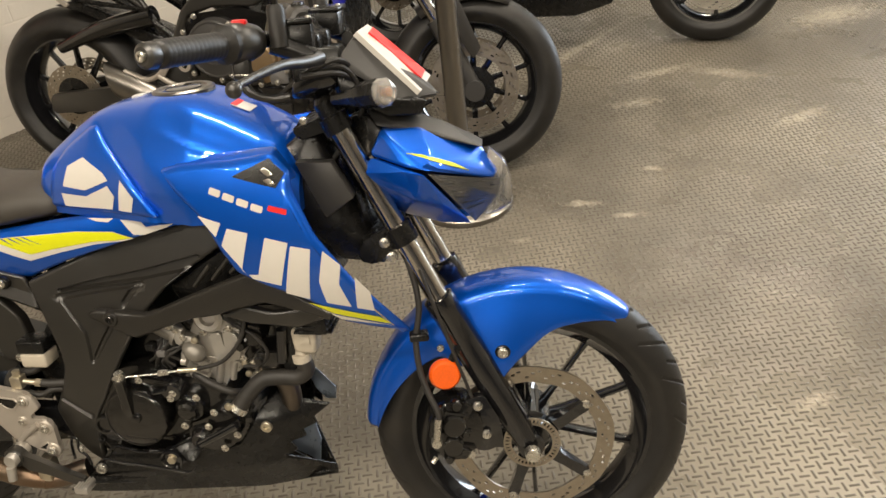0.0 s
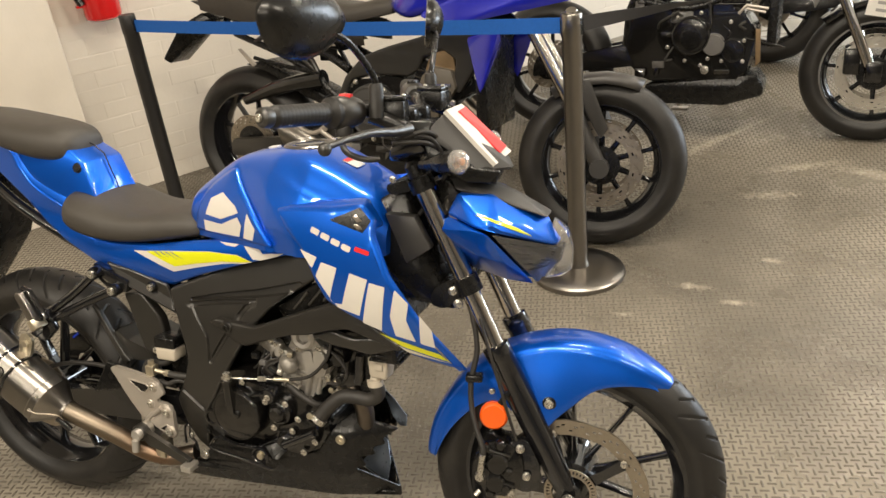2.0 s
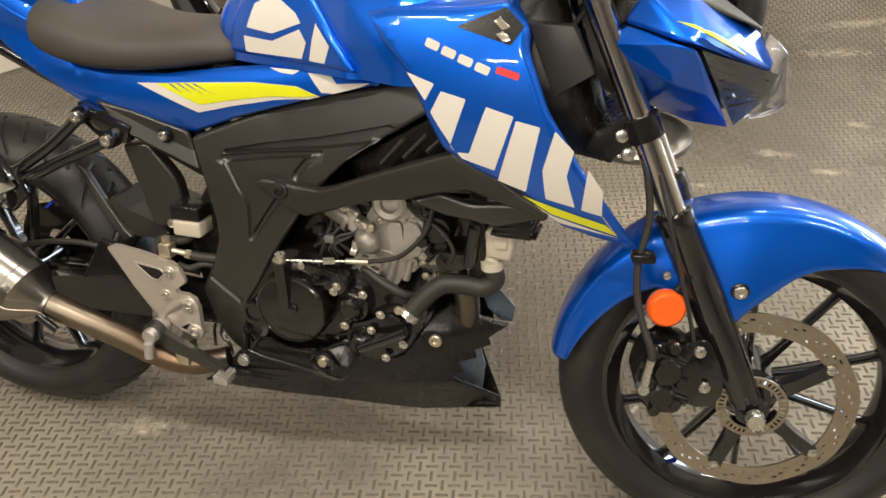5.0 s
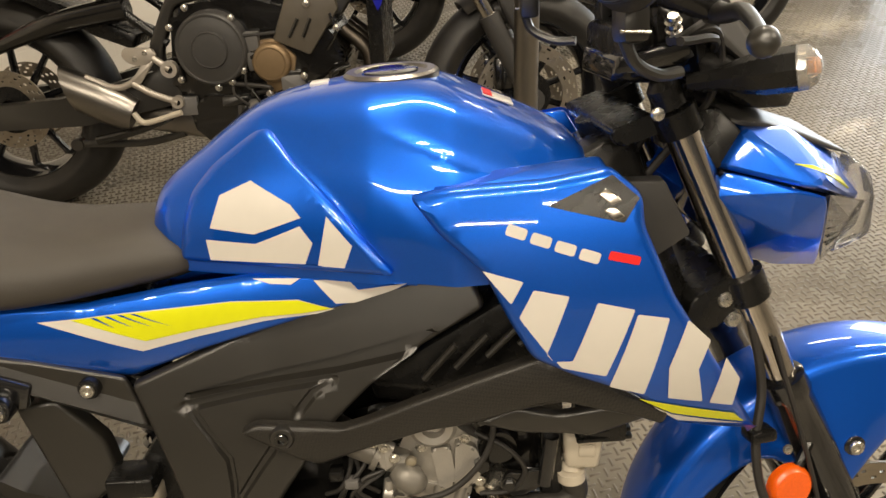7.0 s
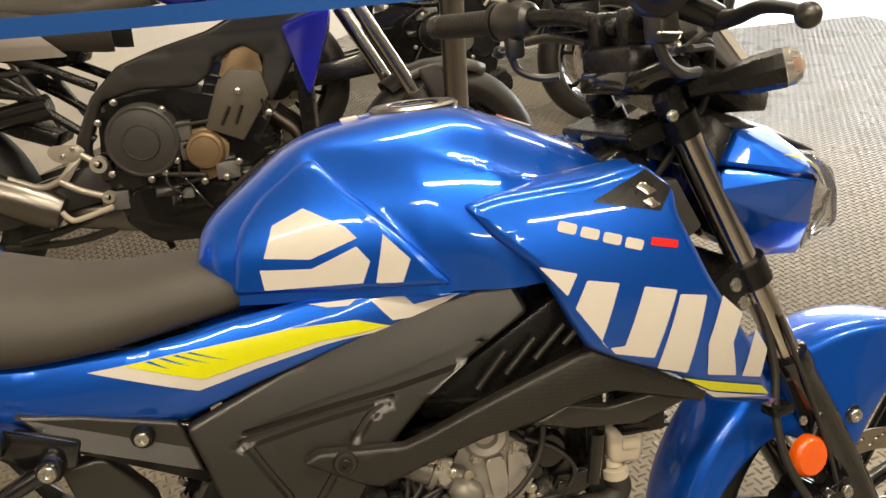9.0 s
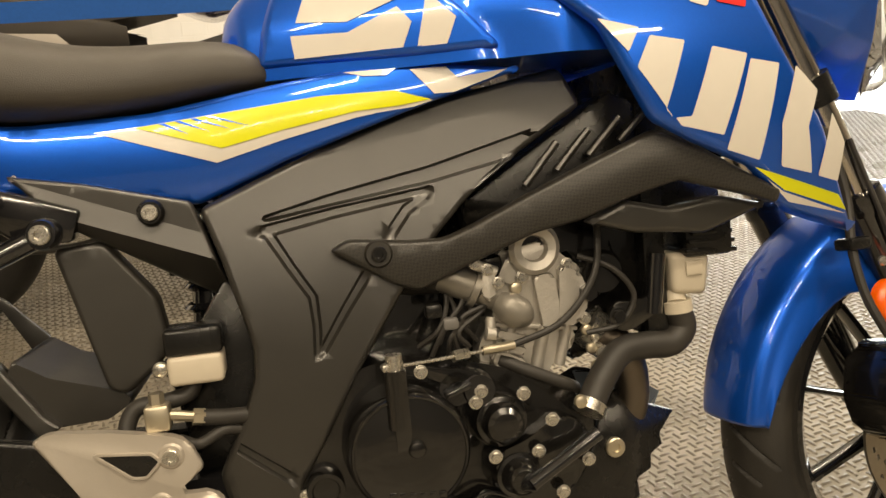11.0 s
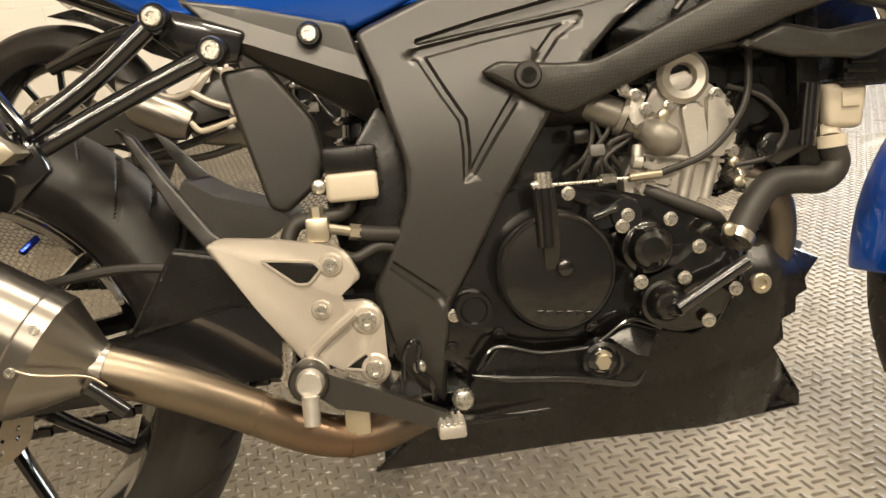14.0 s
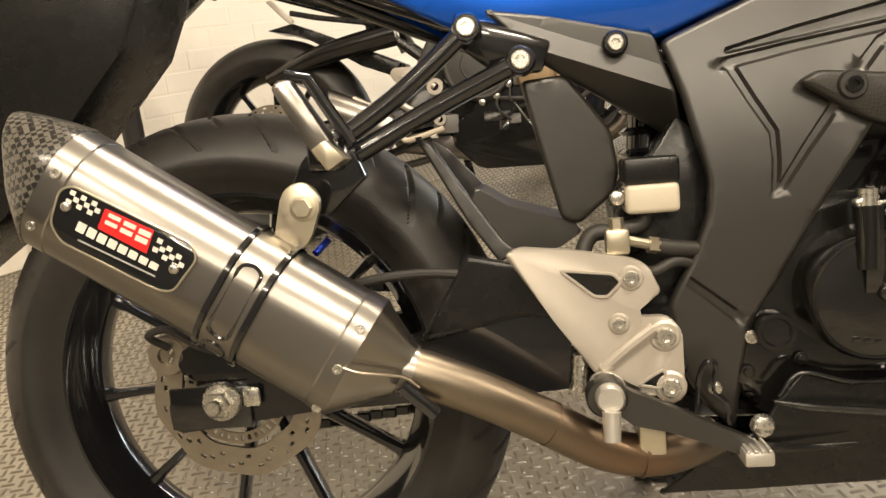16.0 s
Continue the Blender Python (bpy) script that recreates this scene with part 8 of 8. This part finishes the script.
    for sd in (-1, 1):
        part("tail_trim", hull([(x, sd * y, z) for x, y, z in ((0.20, 0.128, 0.80), (0.44, 0.128, 0.785), (0.505, 0.124, 0.722), (0.30, 0.126, 0.725), (0.30, 0.11, 0.76))], 0.004), SILVER, b, "silver tail trim")
        part("rear_indicator", merge(tube([(-0.20, sd * 0.05, 0.80), (-0.24, sd * 0.14, 0.80)], 0.007, 8, smooth=False), hull([(-0.22, sd * 0.13, 0.825), (-0.22, sd * 0.19, 0.82), (-0.27, sd * 0.13, 0.80), (-0.27, sd * 0.19, 0.80), (-0.23, sd * 0.16, 0.785)], 0.004)), BLACK, b, "black rear indicator")
    part("plate_carrier", hull(both([(-0.20, 0.05, 0.85), (-0.30, 0.08, 0.80), (-0.42, 0.08, 0.66), (-0.40, 0.06, 0.64), (-0.26, 0.04, 0.76), (-0.15, 0.04, 0.82)]), 0.005), BLACK, b, "black number plate carrier")
    rs = part("footrest_plate", merge(slab([(0.402, 0.482), (0.414, 0.500), (0.488, 0.497), (0.502, 0.478), (0.474, 0.452), (0.440, 0.452), (0.416, 0.460)], -0.168, -0.158, 0.003, 0.006), slab([(0.470, 0.470), (0.492, 0.462), (0.440, 0.398), (0.412, 0.392), (0.404, 0.406), (0.430, 0.424)], -0.168, -0.158, 0.003, 0.006), tube([(0.488, -0.163, 0.470), (0.529, -0.163, 0.439)], 0.0095, 12, smooth=False), tube([(0.420, -0.163, 0.402), (0.470, -0.163, 0.372), (0.537, -0.163, 0.347)], 0.0095, 12), tube([(0.420, -0.163, 0.405), (0.380, -0.163, 0.392), (0.338, -0.163, 0.400), (0.290, -0.163, 0.424)], 0.009, 12)), SILVER, b, "silver rearset footrest plate")
    for x, z, r in ((0.529, 0.439, 0.023), (0.537, 0.347, 0.017)):
        part("eye", lathe([(r * 0.5, -0.172), (r, -0.172), (r, -0.152), (r * 0.5, -0.152)], 24, (x, 0, z), closed=True), SILVER, rs)
        part("eye_bush", lathe([(0, -0.168), (r * 0.52, -0.168), (r * 0.52, -0.155), (0, -0.155)], 18, (x, 0, z)), CASE, rs)
    for x, z in ((0.470, 0.486), (0.440, 0.470)):
        bolt((x, -0.168, z), 0.007, rs, ZINC, style="socket")
    part("pedal", tube([(0.412, -0.178, 0.322), (0.430, -0.180, 0.300), (0.455, -0.180, 0.297), (0.548, -0.180, 0.322)], 0.008, 10), MILKY, rs, "pale pedal")
    # slash-cut exhaust outlet: long above, short below, hollow
    secs = []
    for t, r in ((0.0, 0.030), (0.0, 0.040), (0.02, 0.046), (0.5, 0.050), (0.85, 0.046), (1.0, 0.038)):
        ring = []
        for j in range(28):
            q = 2 * math.pi * j / 28
            v, w = r * 1.15 * math.sin(q), r * 0.9 * math.cos(q)
            cut = (1 - t) * 0.040 * (v / 0.05)
            ring.append((v, w, -0.02 - cut + t * 0.19))
        secs.append(ring)
    inner = [[(v * 0.9, w * 0.9, z + 0.06) for v, w, z in secs[0]]]
    ex = loft(inner + secs)
    m = Matrix.Translation((0.250, -0.155, 0.385)) @ Matrix((Vector((0.42, 0.0, 0.91)), Vector((0, -1, 0)), Vector((0.91, 0, -0.42)))).transposed().to_4x4()
    part("exhaust_tip", ex, BRUSHED, b, "slash-cut brushed steel exhaust outlet", m)
    part("lower_link", merge(tube([(0.207, -0.12, 0.222), (0.404, -0.12, 0.221), (0.527, -0.12, 0.246)], 0.011, 10), lathe([(0, -0.135), (0.018, -0.135), (0.018, -0.105), (0, -0.105)], 18, (0.207, 0, 0.222))), GRAIN, b, "dark stand lug")
    part("exhaust_box", hull(both([(0.36, 0.10, 0.33), (0.40, 0.13, 0.26), (0.75, 0.13, 0.20), (0.93, 0.11, 0.21), (0.90, 0.12, 0.26), (0.50, 0.13, 0.33)]), 0.02, 3), BRUSHED, b, "brushed exhaust box under the engine")
    for k in range(3):
        part("header_pipe", tube([(1.00, -0.07 + 0.07 * k, 0.52), (1.07, -0.07 + 0.07 * k, 0.44), (1.04, -0.07 + 0.07 * k, 0.30), (0.90, -0.05 + 0.05 * k, 0.23)], 0.020, 14), HEAT, b, "dark header pipe")
    part("radiator", box((1.08, -0.15, 0.42), (1.12, 0.15, 0.76), 0.006), BLACK, b, "black radiator")
    part("hugger", block([(0.02, 0.645), (0.14, 0.62), (0.30, 0.52), (0.40, 0.48), (0.42, 0.52), (0.24, 0.60), (0.10, 0.66)], -0.08, 0.08, 0.006), BLACK, b, "black rear hugger")
    part("chain_guard", tube([(0.02, -0.10, 0.50), (0.20, -0.11, 0.56), (0.42, -0.11, 0.60)], [0.02, 0.03, 0.035], 14), CASE, b, "dark frame casting")
    part("pillion_bracket", tube([(0.42, -0.13, 0.62), (0.20, -0.14, 0.66), (0.12, -0.14, 0.68)], 0.008, 10, smooth=False), BLACK, b)
    part("pillion_peg", hull([(0.055, -0.16, 0.715), (0.075, -0.16, 0.72), (0.135, -0.16, 0.655), (0.120, -0.16, 0.645), (0.055, -0.145, 0.715), (0.135, -0.145, 0.655)], 0.003), SILVER, b, "silver pillion footrest")
    part("handlebar", merge(tube([(1.12, 0, 1.10), (1.12, -0.12, 1.12), (1.06, -0.28, 1.12), (1.00, -0.40, 1.10)], 0.012, 12), tube([(1.12, 0, 1.10), (1.12, 0.12, 1.12), (1.06, 0.28, 1.12), (1.00, 0.40, 1.10)], 0.012, 12)), BLACK, b, "black handlebar", turn)
    part("side_stand", tube([(0.55, 0.16, 0.26), (0.58, 0.27, 0.066)], 0.012, 10, smooth=False), BLACK, b)
    part("lower_stay", merge(tube([(0.28, -0.15, 0.24), (0.40, -0.15, 0.265), (0.50, -0.14, 0.30)], 0.012, 10)), CASE, b)


machine_a()


def machine_b():
    b = thing("motorcycle", "black naked motorcycle with gold forks parked in the row", "motorcycle", pose(0.47, 2.80, 0, -8, 0, -2), "parked motorcycles")
    simple_wheel("rear_wheel", b, 0.0, 0.315, 0.180, "black cast rear wheel", 0.11)
    fw = simple_wheel("front_wheel", b, 1.46, 0.302, 0.120, "dark front wheel with grey rim stripe", 0.155, mat("bright_brake_disc", (0.70, 0.66, 0.58), 0.3, 0.9, vary=0.06, scale=50), 7)
    part("rim_stripe", merge(lathe([(0.2235, -0.047), (0.2115, -0.0475), (0.2115, -0.046), (0.2235, -0.0455)], 90, closed=True)), GREYPLATE, fw, "pale grey rim stripe")
    for sd in (-1, 1):
        part("fork_tube", tube([(1.20, sd * 0.105, 0.85), (1.30, sd * 0.105, 0.64)], 0.030, 16, smooth=False), GOLD, b, "gold fork tube")
        part("fork_leg", tube([(1.295, sd * 0.105, 0.65), (1.44, sd * 0.105, 0.33)], 0.022, 16, smooth=False), CHROME, b, "bright fork leg")
        part("axle_clamp", box((1.42, min(sd * 0.085, sd * 0.13), 0.27), (1.49, max(sd * 0.085, sd * 0.13), 0.36), 0.012), CASE, b)
        part("caliper", box((1.335, min(sd * 0.055, sd * 0.11), 0.30), (1.40, max(sd * 0.055, sd * 0.11), 0.41), 0.012), CASE, b, "black brake caliper")
        part("frame_tube", merge(tube([(0.40, sd * 0.12, 0.42), (0.46, sd * 0.13, 0.66), (0.80, sd * 0.14, 0.80), (1.10, sd * 0.08, 0.92)], 0.020, 14), tube([(0.46, sd * 0.13, 0.62), (0.75, sd * 0.14, 0.60), (1.08, sd * 0.10, 0.82)], 0.016, 12)), BLACK, b, "black frame tube")
        part("swingarm", block(rounded([(-0.06, 0.27), (-0.05, 0.34), (0.40, 0.43), (0.45, 0.33)], 0.012), min(sd * 0.14, sd * 0.11), max(sd * 0.14, sd * 0.11), 0.006), CASE, b, "black swingarm")
    secs = []
    for p in (60, 75, 90, 105, 120, 135):
        a = radians(p)
        secs.append([(1.46 + r * math.cos(a), y, 0.302 + r * math.sin(a)) for r, y in ((0.292, -0.07), (0.318, -0.062), (0.330, 0), (0.318, 0.062), (0.292, 0.07))])
    ob = part("front_mudguard", loft(secs, closed=False), GLOSS, b, "black front mudguard", angle=60)
    ob.modifiers.new("thickness", "SOLIDIFY").thickness = 0.004
    e = part("engine", block(rounded([(0.42, 0.56), (0.60, 0.62), (0.90, 0.60), (0.98, 0.48), (0.94, 0.28), (0.50, 0.26), (0.40, 0.36)], 0.03), -0.14, 0.14, 0.02), CASE, b, "black engine with round covers")
    disc_cover("clutch_cover", (0.700, 0.470), 0.085, -0.13, -0.175, CASE, e, 0.012, 0.006, "round black clutch cover")
    disc_cover("generator_cover", (0.885, 0.405), 0.052, -0.12, -0.160, CASE, e, 0.01, 0.004, "round black cover")
    disc_cover("pump_cover", (0.80, 0.43), 0.048, -0.12, -0.168, GREYPLATE, e, 0.01, 0.004, "dark grey cover")
    for k in range(6):
        part("fin", slab([(0.66, 0.60 + 0.020 * k), (0.93, 0.60 + 0.020 * k), (0.93, 0.608 + 0.020 * k), (0.66, 0.608 + 0.020 * k)], -0.145, 0.145, 0.002, 0), CASE, e, "black cooling fin")
    part("cylinder", box((0.68, -0.13, 0.58), (0.92, 0.13, 0.76), 0.012), CASE, e)
    rng = random.Random(33)
    for k in range(6):
        x, z = rng.uniform(0.46, 0.96), rng.uniform(0.28, 0.62)
        part("hose", tube([(x, -0.150, z), (x + rng.uniform(-0.06, 0.06), -0.172, z + rng.uniform(0.0, 0.06)), (x + rng.uniform(-0.10, 0.10), -0.160, z + rng.uniform(0.03, 0.12))], rng.uniform(0.003, 0.008), 8), HOSE if k % 3 else CASE, e)
    for k in range(9):
        x, z, w, h = rng.uniform(0.46, 0.95), rng.uniform(0.27, 0.62), rng.uniform(0.010, 0.035), rng.uniform(0.008, 0.025)
        part("casting", hull([(x + a * w, -0.138 - q * rng.uniform(0.008, 0.030), z + c * h) for a in (-1, 1) for c in (-1, 1) for q in (0, 1)], 0.003), (CASE, GREYPLATE, GRAIN)[k % 3], e)
    for x, z in ((0.60, 0.42), (0.64, 0.55), (0.74, 0.57), (0.78, 0.37), (0.84, 0.36), (0.93, 0.45), (0.93, 0.36), (0.75, 0.34), (0.87, 0.53), (0.68, 0.36)):
        bolt((x, -0.160, z), 0.009, e, ZINC)
    bolt((0.77, -0.165, 0.32), 0.014, e, ZINC, style="hex")
    part("belly_pan", hull(both([(0.50, 0.13, 0.155), (0.86, 0.13, 0.155), (1.02, 0.10, 0.20), (1.02, 0.11, 0.25), (0.98, 0.13, 0.30), (0.92, 0.15, 0.245), (0.50, 0.15, 0.245)]), 0.010, 3), BLACK, b, "black angular belly pan")
    part("side_stand", merge(tube([(0.55, 0.14, 0.25), (0.60, 0.24, 0.085)], 0.012, 10, smooth=False), box((0.57, 0.20, 0.062), (0.65, 0.26, 0.075), 0.003)), SILVER, b, "silver side stand")
    part("silver_lever", merge(tube([(0.90, -0.17, 0.565), (0.93, -0.17, 0.60), (1.02, -0.17, 0.585)], 0.007, 8, smooth=False), tube([(0.93, -0.17, 0.585), (1.01, -0.17, 0.57)], 0.006, 8, smooth=False)), SILVER, b, "bright bent bracket")
    part("leather_strap", hull([(0.975, -0.165, 0.50), (0.995, -0.165, 0.50), (1.005, -0.165, 0.36), (0.985, -0.165, 0.34), (0.975, -0.160, 0.50), (1.005, -0.160, 0.36), (0.985, -0.16, 0.34)], 0.001), BRONZE, b, "brown strap")
    part("radiator", box((1.02, -0.14, 0.42), (1.06, 0.14, 0.74), 0.006), BLACK, b, "black radiator")
    part("fuel_tank", hull(both([(0.48, 0.08, 0.82), (0.60, 0.15, 0.84), (0.70, 0.15, 1.0), (1.02, 0.12, 1.02), (1.12, 0.10, 0.90), (0.55, 0.07, 0.90)]), 0.03, 4), GLOSS, b, "black fuel tank")
    part("seat", hull(both([(-0.20, 0.10, 0.86), (-0.20, 0.09, 0.92), (0.30, 0.13, 0.86), (0.52, 0.10, 0.84), (0.50, 0.10, 0.79), (0.10, 0.12, 0.80)]), 0.02, 3), SEAT, b, "black seat")
    part("headlamp", lathe([(0, 0.10), (0.07, 0.09), (0.09, 0.05), (0.085, -0.02), (0.04, -0.06), (0, -0.06)], 28, (1.34, 0, 0.92), "x"), BLACK, b, "round black headlamp")
    part("handlebar", merge(tube([(1.10, 0, 1.06), (1.10, -0.14, 1.08), (1.02, -0.38, 1.07)], 0.012, 10), tube([(1.10, 0, 1.06), (1.10, 0.14, 1.08), (1.02, 0.38, 1.07)], 0.012, 10)), BLACK, b, "black handlebar")
    part("front_reflector", hull([(1.17, -0.14, 0.72), (1.26, -0.14, 0.70), (1.20, -0.14, 0.58), (1.17, -0.12, 0.72), (1.26, -0.12, 0.70), (1.20, -0.12, 0.58)], 0.004), GREYPLATE, b, "grey side cover")
    part("shift_rod", tube([(0.93, -0.15, 0.46), (1.10, -0.15, 0.42)], 0.005, 8, smooth=False), CASE, b)
    copy_thing(b, pose(1.45, 4.02, 0, -8, 0, -2))
    # price sheet on the front of the row
    m = Matrix.Translation((1.885, 2.62, 0.685)) @ Matrix.Rotation(radians(-8), 4, "Z") @ Matrix.Rotation(radians(8), 4, "Y")
    sheet = thing("price_sheet", "white printed paper sheet hung on a handlebar", "paper sheet", m)
    part("paper", box((-0.015, -0.0008, -0.105), (0.195, 0.0008, 0.19), 0), PAPER, sheet, smooth=False)
    for k, (w, z) in enumerate(((0.10, -0.02), (0.13, -0.05), (0.11, -0.08), (0.14, 0.05), (0.12, 0.09), (0.09, 0.13))):
        part("print_bar", box((0.02, -0.0016, z - 0.006), (0.02 + w, -0.0009, z + 0.006), 0), GREYBAR, sheet, "grey unreadable printed line", smooth=False)


machine_b()

# floor tread and marks -----------------------------------------------------------
# darker than the floor: the shade on the bars' sides is put into their colour
TREAD = floor_stains(mat("shade_darkened_tread", (0.112, 0.095, 0.073), 0.40, vary=0.25, scale=3.0, rough_vary=0.12, dust=0.25))


def tread_bars():
    """Raised bars, two crossing sets on a square net turned by thirty degrees."""
    p, t0 = 0.0293, radians(-29.5)
    a, b = np.array((math.cos(t0), math.sin(t0))) * p, np.array((-math.sin(t0), math.cos(t0))) * p
    n = 260
    I, J = np.meshgrid(np.arange(-n, n), np.arange(-n, n), indexing="ij")
    o = np.array((1.0995, 0.3625))
    P = o + I[..., None] * a + J[..., None] * b
    rng = np.random.default_rng(4)
    allv, count = [], 0
    for shift, ang in ((np.zeros(2), radians(-75)), ((a - b) / 2, radians(15))):
        Q = (P + shift).reshape(-1, 2)
        keep = (Q[:, 0] > -1.7) & (Q[:, 0] < 4.4) & (Q[:, 1] > -0.7) & (Q[:, 1] < 4.4)
        Q = Q[keep] + rng.normal(0, 0.0006, (keep.sum(), 2))
        u, v = np.array((math.cos(ang), math.sin(ang))), np.array((-math.sin(ang), math.cos(ang)))
        vs = np.empty((len(Q), 8, 3))
        for k, (s, w, h) in enumerate(((-0.0112, -0.0030, 0), (0.0112, -0.0030, 0), (0.0112, 0.0030, 0), (-0.0112, 0.0030, 0), (-0.0080, -0.0012, 0.0026), (0.0080, -0.0012, 0.0026), (0.0080, 0.0012, 0.0026), (-0.0080, 0.0012, 0.0026))):
            vs[:, k, :2] = Q + s * u + w * v
            vs[:, k, 2] = h
        allv.append(vs.reshape(-1, 3))
        count += len(Q)
    V = np.concatenate(allv)
    quad = np.array(((4, 5, 6, 7), (0, 1, 5, 4), (1, 2, 6, 5), (2, 3, 7, 6), (3, 0, 4, 7)))
    F = (np.arange(count)[:, None, None] * 8 + quad[None]).reshape(-1, 4)
    me = bpy.data.meshes.new("tread_bars")
    me.vertices.add(len(V))
    me.vertices.foreach_set("co", V.ravel())
    me.loops.add(F.size)
    me.loops.foreach_set("vertex_index", F.ravel())
    me.polygons.add(len(F))
    me.polygons.foreach_set("loop_start", np.arange(0, F.size, 4))
    me.update()
    me.validate()
    me.materials.append(TREAD)
    tagged(new("tread_bars", me), "raised slanting tread bars of the floor covering", "floor tread", kind="stuff")


tread_bars()


def bricks():
    """Painted bricks of the near stretch of the slanting wall, standing a little proud of their joints."""
    rng = random.Random(11)
    bm = bmesh.new()
    w, h, e = 0.1110, 0.0360, 0.004
    back = [bm.verts.new((x, 0.004, z)) for x, z in ((-w, -h), (w, -h), (w, h), (-w, h))]
    mid = [bm.verts.new((x, -0.0002, z)) for x, z in ((-w, -h), (w, -h), (w, h), (-w, h))]
    top = [bm.verts.new((x, -0.0010, z)) for x, z in ((-w + e, -h + e), (w - e, -h + e), (w - e, h - e), (-w + e, h - e))]
    for a, b in ((back, mid), (mid, top)):
        for j in range(4):
            bm.faces.new((a[j], a[(j + 1) % 4], b[(j + 1) % 4], b[j]))
    bm.faces.new(top)
    first = part("brick", bm, WALLPAINT, WALL, smooth=False)
    for row in range(17):
        for col in range(16):
            m = Matrix.Translation((0.55 + 0.225 * col + (0.1125 if row % 2 else 0.0), 0.1 + rng.uniform(-0.0006, 0.0012), 0.040 + 0.075 * row)) @ Matrix.Rotation(rng.gauss(0, 0.003), 4, "Y")
            if row == 0 and col == 0:
                first.matrix_basis = m
                continue
            ob = new("brick", first.data)
            ob.parent, ob.matrix_basis = WALL, m


bricks()
